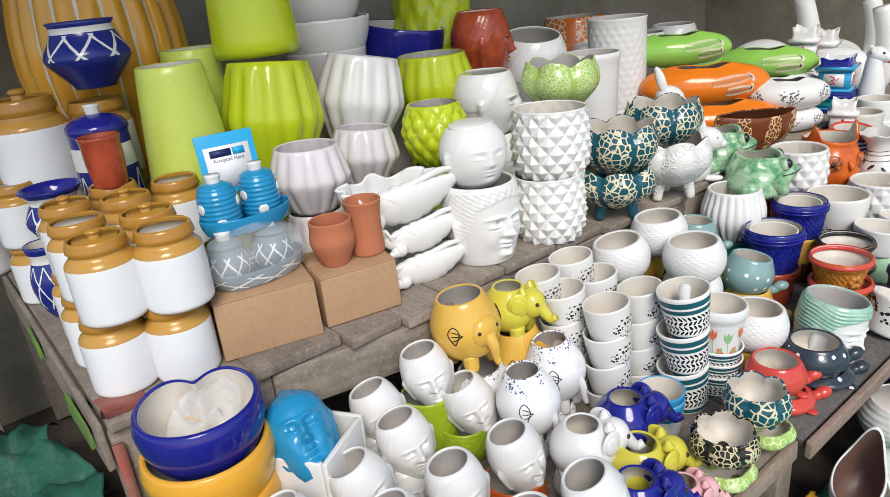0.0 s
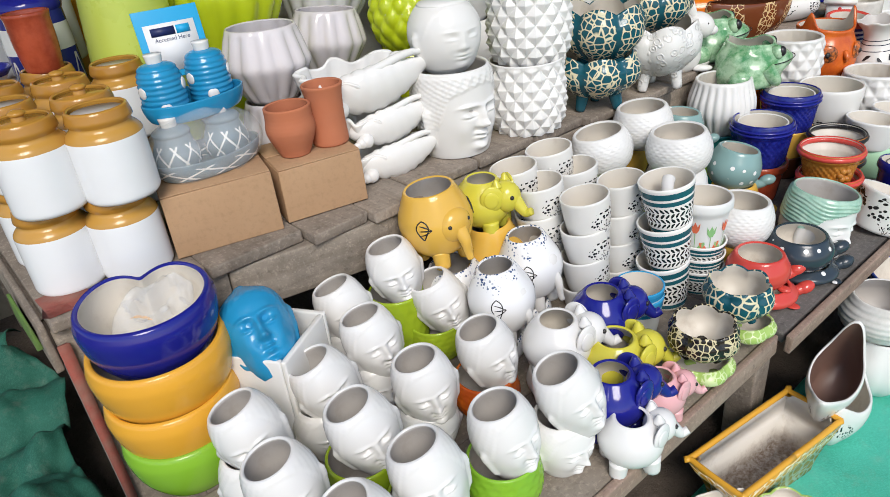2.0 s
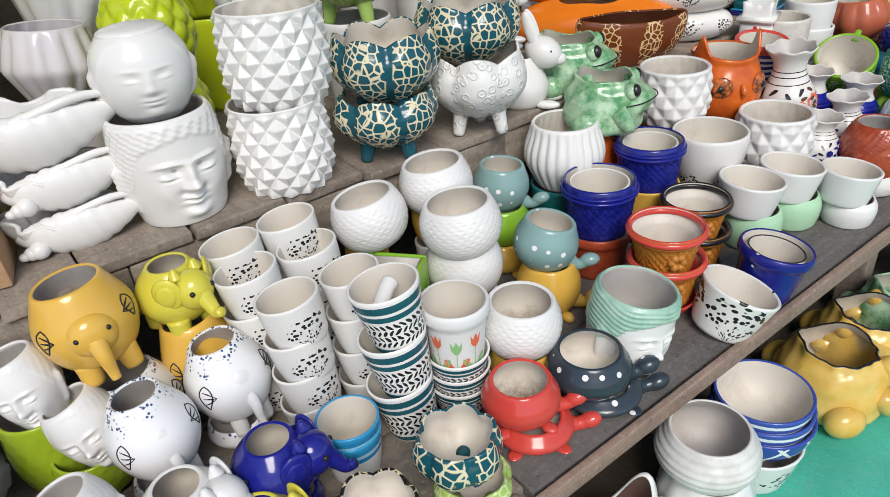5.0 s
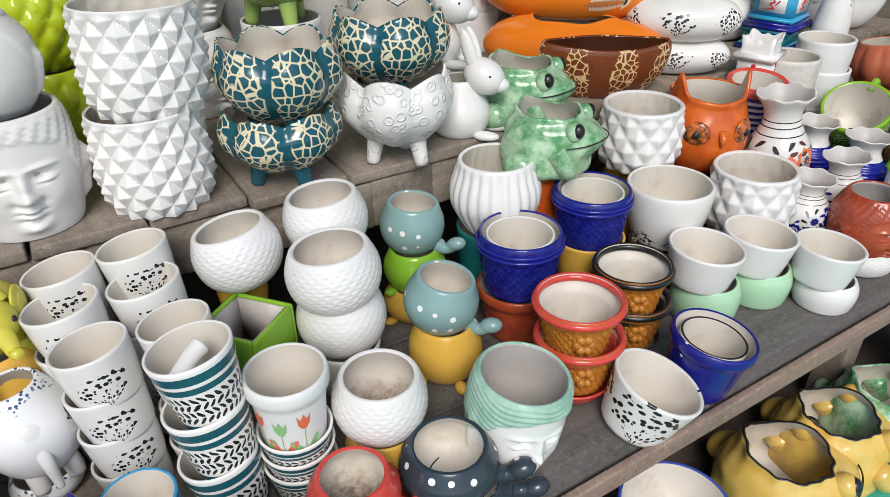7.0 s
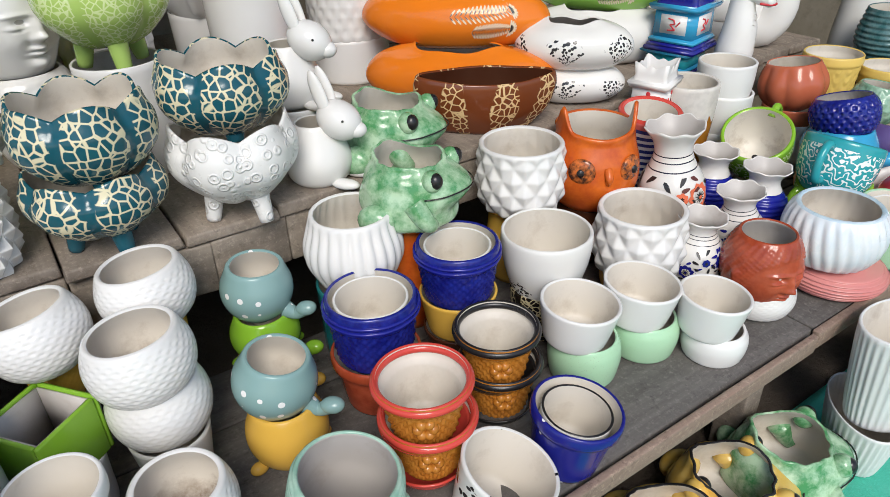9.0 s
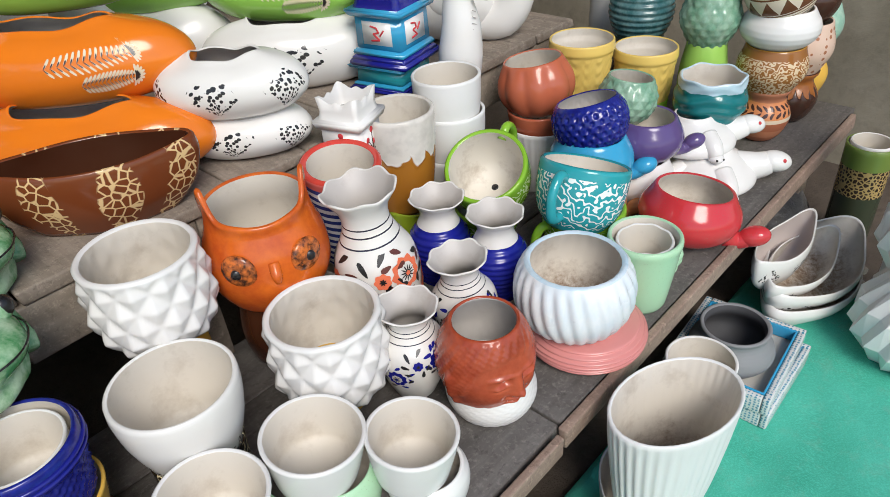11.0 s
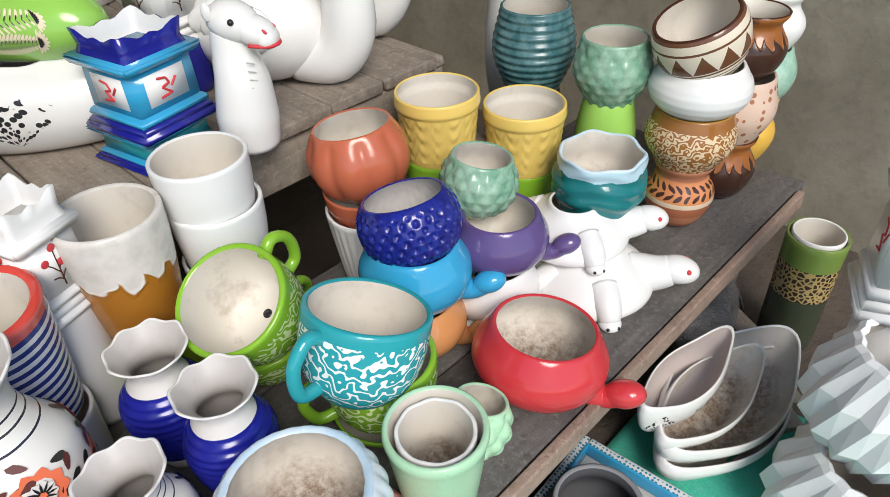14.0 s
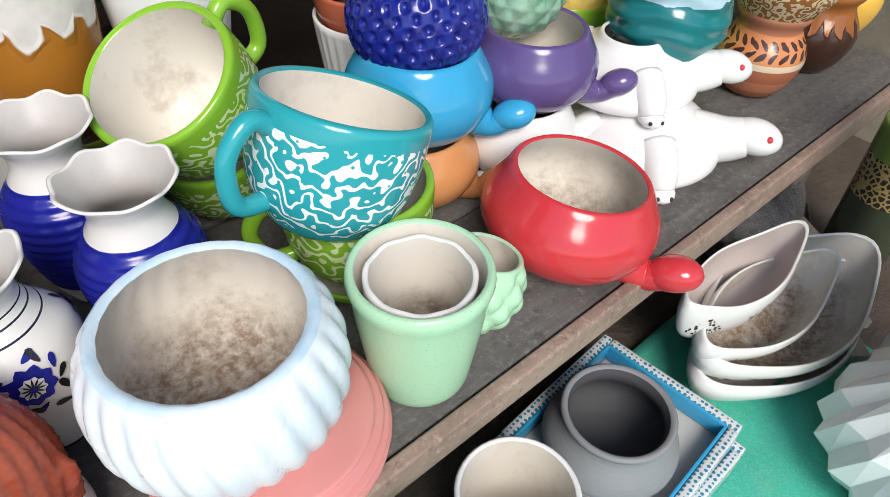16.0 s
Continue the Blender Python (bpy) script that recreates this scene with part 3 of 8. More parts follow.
def rings_of(m, amp):
    return lambda a, v: (amp * math.sin(2 * math.pi * m * v) * smoothstep(1.0, 0.9, v), 0.0)


def petals(n, amp, dip):
    return lambda a, v: (amp * (abs(math.sin(n * a / 2)) - 0.6), dip * (abs(math.sin(n * a / 2)) - 1.0) * smoothstep(0.6, 1.0, v))


def ruffle(n, amp, start=0.86):
    return lambda a, v: (0.45 * amp * math.sin(n * a) * smoothstep(start, 1.0, v), (0.009 * math.sin(n * a) + 0.006 * math.sin(2 * a + 1)) * smoothstep(start, 1.0, v))


def basket(n, m, amp):
    return lambda a, v: (amp * math.sin(n * a) * math.sin(2 * math.pi * m * v) * (1 if 0.06 < v < 0.72 else 0), 0.0)


def both(f, g):
    return lambda a, v: (f(a, v)[0] + g(a, v)[0], f(a, v)[1] + g(a, v)[1])


def face(curl=1.0, hair=0.70, big=1.0, wave=False):
    """A calm carved face at a = 0, with hair above it and ears at the sides."""
    def f(a, v):
        e = abs(a)
        d = 0.30 * gauss(a, 0, 0.12) * gauss(v, 0.40, 0.050) + 0.20 * gauss(a, 0, 0.09) * gauss(v, 0.50, 0.10)
        d += 0.07 * gauss(e, 0.13, 0.06) * gauss(v, 0.385, 0.025)
        d -= 0.20 * gauss(e, 0.28, 0.13) * gauss(v, 0.555, 0.050)
        d += 0.11 * gauss(e, 0.36, 0.14) * gauss(v, 0.520, 0.026) - 0.05 * gauss(e, 0.36, 0.15) * gauss(v, 0.487 + 0.3 * (e - 0.36) ** 2, 0.010)
        d += 0.10 * gauss(e, 0.34, 0.24) * gauss(v, 0.635 - 0.16 * (e - 0.36) ** 2, 0.022)
        d += 0.07 * gauss(e, 0.50, 0.24) * gauss(v, 0.36, 0.12)
        d -= 0.08 * gauss(e, 0.22, 0.10) * gauss(v, 0.33, 0.05)
        d += 0.16 * gauss(a, 0, 0.18) * gauss(v, 0.288 + 0.25 * e * e, 0.020) + 0.15 * gauss(a, 0, 0.14) * gauss(v, 0.232, 0.024)
        d -= 0.10 * gauss(a, 0, 0.2) * gauss(v, 0.262, 0.009) + 0.07 * gauss(a, 0, 0.2) * gauss(v, 0.195, 0.02)
        d += 0.18 * gauss(a, 0, 0.22) * gauss(v, 0.12, 0.05)
        d *= big
        line = hair + 0.05 * math.cos(3 * a) * (1 if e < 1.2 else 0) - (0.25 if wave else 0.45) * smoothstep(0.75, 1.35, e)
        over = smoothstep(line - 0.030, line + 0.030, v)
        if wave:
            d = d * (1 - over) + over * (0.042 + 0.016 * math.sin(110 * v + 9 * math.cos(a) + 2 * math.sin(5 * a)))
        else:
            d = d * (1 - over) + over * (0.030 + 0.030 * curl * math.sin(26 * a + 8 * int(v * 22)) * math.sin(math.pi * v * 22))
        d += 0.14 * gauss(e, 1.42, 0.10) * smoothstep(0.12, 0.22, v) * smoothstep(0.66, 0.56, v)
        return d * smoothstep(1.0, 0.95, v), 0.0
    return f


CUP = [(0, 0.74), (0.04, 0.79), (0.5, 0.90), (1, 1.0)]
TUMBLER = [(0, 0.70), (0.05, 0.74), (0.5, 0.87), (1, 1.0)]
CYL = [(0, 0.90), (0.05, 0.95), (0.5, 0.97), (1, 1.0)]
GLOBE = [(0, 0.62), (0.06, 0.80), (0.22, 1.10), (0.45, 1.28), (0.68, 1.26), (0.88, 1.10), (1, 1.0)]
BOWL = [(0, 0.50), (0.05, 0.56), (0.3, 0.80), (0.65, 0.95), (1, 1.0)]
HEAD = [(0, 0.80), (0.05, 0.88), (0.2, 1.04), (0.45, 1.24), (0.65, 1.28), (0.85, 1.16), (1, 0.98)]
PLANTER = [(0, 0.72), (0.05, 0.76), (0.78, 0.92), (0.80, 1.0), (0.97, 1.02), (1, 1.0)]
VASE = [(0, 0.60), (0.04, 0.68), (0.22, 0.94), (0.46, 1.13), (0.62, 1.08), (0.73, 0.80), (0.80, 0.66), (0.85, 0.63), (0.91, 0.70), (0.96, 0.86), (1, 1.0)]
JARSHAPE = [(0, 0.94), (0.03, 0.99), (0.1, 1.0), (0.66, 1.0), (0.74, 0.97), (0.80, 0.84), (0.84, 0.78), (0.88, 0.86), (0.93, 0.84), (1, 0.80)]
BARREL = [(0, 0.78), (0.05, 0.84), (0.4, 1.18), (0.62, 1.2), (0.85, 1.07), (1, 1.0)]
POTBELLY = [(0, 0.62), (0.1, 0.86), (0.35, 1.12), (0.55, 1.12), (0.76, 0.86), (0.84, 0.82), (0.95, 0.98), (1, 1.0)]


INSIDES = {"cream_interior": "cream glazed interior with dust", "soiled_interior": "cream interior stained with old soil", "grey_interior": "pale grey glazed interior"}


def pot(x, y, z0, zr, d, shape, mats, label, name="planter", category="planter", group="", warp=None, key="", lean=(0, 0), rz=0, tip=(0, 0), **more):
    """A vessel with its base on z0 and its rim at zr, d across the rim. tip leans it about the middle of its rim."""
    mats = mats if isinstance(mats, tuple) else (mats, CREAM)
    h = zr - z0
    made = pot_mesh(key or name, d, h, shape, mats, warp, split=name != "head_planter", **more)
    ob = new(name, made[0])
    ob.matrix_world = stand(x - tip[0] * h, y - tip[1] * h, z0, lean[0] + tip[0], lean[1] + tip[1], rz)
    if len(made) > 1:
        part_of("interior", made[1], ob, None, INSIDES.get(mats[1].name, ""))
    return tagged(ob, label, category, group)


def handle(parent, r, z0, z1, out, thick, mat, ang=0.0, name="handle", label=""):
    """A loop handle on the side of a mug."""
    bm = bmesh.new()
    c, s = math.cos(radians(ang)), math.sin(radians(ang))
    path = [(r * 0.96, z1), (r + out * 0.6, z1 + 0.1 * (z1 - z0)), (r + out, (z0 + z1) / 2 + 0.1 * (z1 - z0)), (r + out * 0.6, z0), (r * 0.9, z0)]
    tube(bm, [(p * c, p * s, q) for p, q in path], [thick, thick * 0.95, thick * 0.9, thick * 0.95, thick])
    return part(name, bm, mat, parent, label)


def decal(parent, name, d, h, shape, polys, mat, ang=0.0, label="", lift=0.0012):
    """Painted shapes (s, z) in metres laid on the wall of a vessel."""
    bm = bmesh.new()
    for poly in polys:
        vs = []
        for s, z in poly:
            r = curve_at(shape, z / h) * d / 2 + lift
            a = radians(ang) + s / r
            vs.append(bm.verts.new((r * math.cos(a), r * math.sin(a), z)))
        bm.faces.new(vs)
    bmesh.ops.recalc_face_normals(bm, faces=bm.faces)
    return part(name, bm, mat, parent, label)


def leaf(s, z, length, width, tilt):
    """The outline of a painted leaf."""
    out = []
    for k in range(10):
        q = 2 * math.pi * k / 10
        u, w = length * (0.5 - 0.5 * math.cos(q)), width * 0.5 * math.sin(q) * (1.2 - 0.5 * math.cos(q)) * 0.8
        c, t = math.cos(radians(tilt)), math.sin(radians(tilt))
        out.append((s + u * t + w * c, z + u * c - w * t))
    return out


# ---- the stall: ground, boards, walls, added shade roof ----
LOW, UP = 0.32, 0.604


def structure(name, bm, mats, label="", smooth=False):
    return tagged(new(name, from_bm(name, bm, mats, smooth)), label, kind="structure")


bm = bmesh.new()
bmesh.ops.create_grid(bm, x_segments=60, y_segments=60, size=1)
for v in bm.verts:
    r = max(abs(v.co.x), abs(v.co.y))
    v.co = Vector((1.8, 0.8, 0)) + v.co * (3.5 + 400 * max(0, r - 0.9) ** 2)
    v.co.z = 0.012 * noise.noise(v.co * 2.3) - 0.012 if r < 0.9 else -0.01
structure("ground", bm, [DIRT], "trodden brown earth under the stall", True)


def sheet(name, x0, x1, y0, y1, z, amp, mat, label, nx=60, ny=50, seed=0.0, fold=0.0, ragged=0.0):
    bm = bmesh.new()
    grid = [[bm.verts.new((x0 + (x1 - x0) * i / nx, y0 + (y1 - y0) * j / ny, 0)) for j in range(ny + 1)] for i in range(nx + 1)]
    for row in grid:
        for v in row:
            p = Vector((v.co.x * 2.2 + v.co.y * 1.5, v.co.y * 4.5 - v.co.x * 2, seed))
            v.co.z = z + amp * (abs(noise.noise(p)) + 0.4 * abs(noise.noise(p * 2.7)) + fold * abs(noise.noise(Vector((v.co.x * 16 + v.co.y * 5, v.co.y * 3 - v.co.x * 2, seed)))))
            v.co.x += ragged * noise.noise(Vector((v.co.y * 3.1, 0.4, seed))) * max(0.0, (v.co.x - x0) / (x1 - x0))
    for i in range(nx):
        for j in range(ny):
            bm.faces.new((grid[i][j], grid[i + 1][j], grid[i + 1][j + 1], grid[i][j + 1]))
    ob = new(name, from_bm(name, bm, [mat], True))
    ob.modifiers.new("thickness", "SOLIDIFY").thickness = 0.002
    return tagged(ob, label, "cloth")


sheet("ground_cloth", 0.62, 3.78, -1.2, 0.60, 0.004, 0.014, GREEN_CLOTH, "green woven shade cloth spread on the earth", 150, 100)
drape = sheet("folded_cloth", -0.9, 0.315, 0.2, 2.15, 0.10, 0.20, DARK_CLOTH, "dark green cloth heaped beside the table", 130, 90, 3.0, 0.3, 0.16)

# upper step: planks that run back from the front edge, on a beam
EDGE = [(0.345, 1.25), (0.63, 1.195), (0.94, 1.135), (1.10, 1.165), (1.28, 1.172), (1.55, 1.145), (1.77, 1.120), (1.91, 1.135), (2.05, 1.140), (2.2, 1.125), (2.5, 1.130), (2.9, 1.15), (3.62, 1.15)]


def edge_y(x):
    for (x0, y0), (x1, y1) in zip(EDGE, EDGE[1:]):
        if x <= x1:
            return y0 + (y1 - y0) * (x - x0) / (x1 - x0)
    return EDGE[-1][1]


deck = new("upper_deck")
tagged(deck, "raised deck of weathered grey planks", kind="structure")
rnd = random.Random(4)
x = 0.345
while x < 3.6:
    w = rnd.uniform(0.11, 0.19)
    x1 = min(x + w, 3.62)
    bm = bmesh.new()
    y0 = edge_y((x + x1) / 2) + rnd.uniform(-0.006, 0.006)
    slab(bm, x + 0.002, x1 - 0.002, y0, 2.55, UP - 0.024, UP + rnd.uniform(-0.003, 0.0), 0.004, 0.003, int(x * 100))
    part("plank", bm, WOOD, deck)
    x = x1
for i, ((xa, ya), (xb, yb)) in enumerate(zip(EDGE, EDGE[1:])):
    bm = bmesh.new()
    slab(bm, 0, math.hypot(xb - xa, yb - ya) - 0.002, 0.006, 0.05, UP - 0.120, UP - 0.026, 0.004, 0.002, i)
    b = part("beam", bm, WOOD_X, deck)
    b.matrix_world = pose(xa, ya, 0, 0, 0, math.degrees(math.atan2(yb - ya, xb - xa)))
bm = bmesh.new()
slab(bm, 0.330, 0.343, 1.25, 2.55, UP - 0.10, UP - 0.004, 0.003, 0.002, 9)
part("side_board", bm, WOOD, deck)
bm = bmesh.new()
slab(bm, 0.322, 0.329, 1.30, 1.46, UP - 0.075, UP - 0.03, 0.002, 0.003, 3)
slab(bm, 0.322, 0.329, 1.72, 1.84, UP - 0.06, UP - 0.02, 0.002, 0.003, 5)
part("paint_patch", bm, GREENWOOD, deck, "flaking green paint")
bm = bmesh.new()
slab(bm, 0.350, 0.43, 1.256, 1.33, UP - 0.001, UP + 0.0015, 0.0, 0.010, 8)
slab(bm, 0.346, 0.362, 1.238, 1.246, 0.05, UP - 0.05, 0.0, 0.002, 2)
part("paint_patch", bm, REDWOOD, deck, "flaking red paint")
for (lx, ly, wx) in ((0.348, 1.247, 0.22), (1.3, 1.16, 0.08), (2.4, 1.1, 0.08), (3.5, 1.0, 0.08), (0.348, 2.45, 0.1)):
    bm = bmesh.new()
    slab(bm, lx, lx + wx, ly + 0.004, ly + 0.06, 0, UP - 0.116, 0.004, 0.003, int(lx * 50))
    part("leg", bm, WOOD, deck)
bm = bmesh.new()
slab(bm, -0.05, 0.21, 2.2, 2.26, 0, 0.80, 0.006, 0.006, 77)
structure("side_panel", bm, [WOOD], "old grey board standing behind the deck")

# lower step: long boards along the front
bench = new("lower_bench")
tagged(bench, "low bench of long dusty boards", kind="structure")
for i, (xa, xb, ya, yb, mat) in enumerate(((0.40, 1.42, 0.575, 0.80, WOOD_X), (0.40, 1.44, 0.804, 1.02, WOOD_X), (0.44, 1.40, 1.024, 1.16, WOOD_X),
                                            (1.424, 2.70, 0.560, 0.78, DARKWOOD), (1.444, 2.76, 0.784, 0.98, DARKWOOD), (1.404, 2.74, 0.984, 1.12, DARKWOOD),
                                            (2.704, 4.10, 0.562, 0.76, DARKWOOD), (2.764, 4.12, 0.764, 0.94, DARKWOOD), (2.744, 4.08, 0.944, 1.10, DARKWOOD))):
    bm = bmesh.new()
    slab(bm, xa, xb, ya, yb, LOW - 0.026, LOW - 0.001 * (i % 2), 0.004, 0.002, i)
    part("board", bm, mat, bench)
for xa, xb, yo in ((0.42, 1.40, 0.560), (1.41, 2.68, 0.538), (2.69, 4.05, 0.542)):
    bm = bmesh.new()
    slab(bm, xa, xb, yo, yo + 0.014, LOW - 0.034, LOW + 0.004, 0.003, 0.002, int(xa * 10))
    part("edge_strip", bm, EDGEWOOD, bench, "worn bare edge strip")
for lx in (0.46, 1.42, 2.6, 3.9):
    for ly in (0.60, 1.0):
        bm = bmesh.new()
        slab(bm, lx, lx + 0.06, ly, ly + 0.06, 0, LOW - 0.027, 0.004, 0.003, int(lx * 30))
        part("leg", bm, WOOD, bench)


def wall(name, x0, x1, y0, y1, z0, z1, mat, label):
    bm = bmesh.new()
    slab(bm, x0, x1, y0, y1, z0, z1, 0.0)
    return structure(name, bm, [mat], label)


wall("wall_end", 4.42, 4.60, -0.4, 2.75, -0.02, 2.47, WALL, "stained cement wall at the end of the stall")
wall("wall_back", -0.6, 4.42, 2.60, 2.75, -0.02, 2.47, WALL, "stained cement wall behind the shelves")
# unseen sheet, added to hold back sky light towards the rear shelves
wall("roof", -0.8, 4.8, 0.55, 2.9, 2.48, 2.52, ROOFING, "unseen sheet added above the stall to shade its back")

# ---- small makers for kinds of things ----
SOUTH = -70.0


def small_eyes(parent, spots, r, mat=BLACK):
    for p in spots:
        bm = bmesh.new()
        ball(bm, p, (r, r, r), seg=10, rings=8)
        part("eye", bm, mat, parent, "black painted eye")


def elephant(x, y, z0, s, mat, label, rz=-40.0, group="elephant planters", body=None, mouth=CREAM):
    """A round elephant pot, s its body's radius; it looks along +x."""
    ob = pot(0, 0, 0, 1.62 * s, 1.16 * s, [(0, 0.9), (0.1, 1.25), (0.35, 1.7), (0.6, 1.72), (0.82, 1.42), (0.95, 1.1), (1, 1.0)], (body or mat, mouth), label, "elephant_planter", "planter", group, key="elephant_body", th=0.006, seg=32, n=14)
    ob.matrix_world = pose(x, y, z0 + 0.22 * s, 0, 0, rz)
    bm = bmesh.new()
    ball(bm, (0.92 * s, 0, 1.12 * s), (0.52 * s, 0.5 * s, 0.56 * s))
    part("head", bm, mat, ob)
    bm = bmesh.new()
    tube(bm, [(1.2 * s, 0, 1.1 * s), (1.52 * s, 0, 0.72 * s), (1.66 * s, 0, 0.62 * s), (1.86 * s, 0, 0.72 * s)], [0.26 * s, 0.18 * s, 0.15 * s, 0.13 * s])
    part("trunk", bm, mat, ob)
    for side in (1, -1):
        bm = bmesh.new()
        ball(bm, (0.72 * s, 0.62 * s * side, 1.24 * s), (0.40 * s, 0.10 * s, 0.46 * s), (0, 0, -35 * side))
        ball(bm, (0.74 * s, 0.70 * s * side, 1.22 * s), (0.26 * s, 0.06 * s, 0.30 * s), (0, 0, -35 * side))
        part("ear", bm, mat, ob)
        bm = bmesh.new()
        tube(bm, [(0.75 * s, 0.30 * s * side, 1.55 * s), (0.72 * s, 0.30 * s * side, 1.82 * s)], [0.2 * s, 0.05 * s], 8)
        part("tuft", bm, mat, ob)
        for fx in (0.5, -0.5):
            bm = bmesh.new()
            tube(bm, [(fx * s, 0.45 * s * side, 0.3 * s), (fx * s * 1.1, 0.48 * s * side, -0.22 * s)], [0.32 * s, 0.26 * s], 12)
            part("leg", bm, mat, ob)
    small_eyes(ob, [(1.30 * s, 0.30 * s, 1.24 * s), (1.30 * s, -0.30 * s, 1.24 * s)], 0.075 * s)
    return ob


def big_elephant(x, y, z0, zr, d, mat, label, rz=-50.0, group="elephant planters", body=None, belly=1.0):
    """A round standing elephant pot: stub legs, a blunt face with a hanging trunk, painted ears."""
    h = zr - z0
    shape = [(v, 1 + (r - 1) * belly) for v, r in ((0, 0.80), (0.10, 1.14), (0.38, 1.44), (0.60, 1.45), (0.84, 1.20), (1, 1.0))]
    base, bh = 0.14 * h, 0.86 * h
    ob = pot(x, y, z0 + base, zr, d, shape, (body or mat, GREY_IN), label, "elephant_planter", "planter", group, key="round_elephant", rz=rz, tip=(-0.09, 0.07), th=0.006)
    s = d / 2

    def on(a, v, out=0.0):
        r = curve_at(shape, v) * s + out
        return (r * math.cos(a), r * math.sin(a), v * bh)
    bm = bmesh.new()
    ball(bm, (1.12 * s, 0, 0.50 * bh), (0.52 * s, 0.74 * s, 0.28 * bh), (0, 12, 0))
    face_part = part("head", bm, mat, ob)
    bm = bmesh.new()
    tube(bm, [(1.42 * s, 0, 0.46 * bh), (1.66 * s, 0, 0.30 * bh), (1.68 * s, 0, 0.12 * bh), (1.76 * s, 0, 0.0 * bh)], [0.30 * s, 0.23 * s, 0.17 * s, 0.13 * s])
    part("trunk", bm, mat, ob)
    for side in (1, -1):
        bm = bmesh.new()
        ring = [on(side * (0.98 + 0.22 * math.sin(q) * (0.7 + 0.3 * math.cos(q))), 0.58 + 0.14 * math.cos(q) * (1 - 0.25 * abs(math.sin(q))), 0.0) for q in [k * math.pi / 6 for k in range(13)]]
        tube(bm, ring, [0.026 * s] * 13, 6)
        for k in (-1, 0, 1):
            tube(bm, [on(side * 0.72, 0.58, 0.0), on(side * 0.90, 0.58 + 0.05 * k, 0.0), on(side * 1.06, 0.58 + 0.075 * k, 0.0)], [0.012 * s, 0.03 * s, 0.012 * s], 6)
        part("painted_ear", bm, BLACK, ob, "ear outlined in thin black paint")
        for fx in (0.62, -0.62):
            bm = bmesh.new()
            tube(bm, [(fx * s, 0.55 * s * side, 0.12 * bh), (fx * s * 1.1, 0.60 * s * side, -base)], [0.38 * s, 0.30 * s], 12)
            part("leg", bm, mat, ob)
    small_eyes(face_part, [(1.50 * s, 0.44 * s, 0.57 * bh), (1.50 * s, -0.44 * s, 0.57 * bh)], 0.085 * s)
    return ob


def turtle_pot(x, y, z0, zr, d, mat, label, rz=-35.0, group="turtle pots", name="turtle_pot", inner=CREAM, feet=True, warp=None, key="turtle_body", shape=GLOBE, lean=(0, 0), reach=1.0, tip=(0, 0)):
    """A round bowl with a small head that sticks out at its foot."""
    h, s = zr - z0, d / 2
    ob = pot(x, y, z0, zr, d, shape, (mat, inner), label, name, "planter", group, warp, key, lean, rz, tip, th=0.007)
    bm = bmesh.new()
    tube(bm, [(1.05 * s, 0, 0.20 * h), (1.45 * s * reach, 0, 0.14 * h), (1.75 * s * reach, 0, 0.24 * h)], [0.34 * s, 0.22 * s, 0.24 * s])
    ball(bm, (1.86 * s * reach, 0, 0.29 * h), (0.40 * s, 0.29 * s, 0.27 * s), (0, -20, 0))
    part("head", bm, mat, ob)
    if feet:
        for a in (50, -50, 130, -130):
            bm = bmesh.new()
            ball(bm, (1.15 * s * math.cos(radians(a)), 1.15 * s * math.sin(radians(a)), 0.09 * h), (0.30 * s, 0.22 * s, 0.09 * h), (0, 0, a))
            part("foot", bm, mat, ob)
    return ob


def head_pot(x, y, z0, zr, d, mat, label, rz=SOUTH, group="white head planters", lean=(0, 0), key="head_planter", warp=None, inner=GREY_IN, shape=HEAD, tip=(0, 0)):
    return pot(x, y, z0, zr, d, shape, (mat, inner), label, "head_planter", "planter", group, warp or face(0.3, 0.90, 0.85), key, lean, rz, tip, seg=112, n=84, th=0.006)


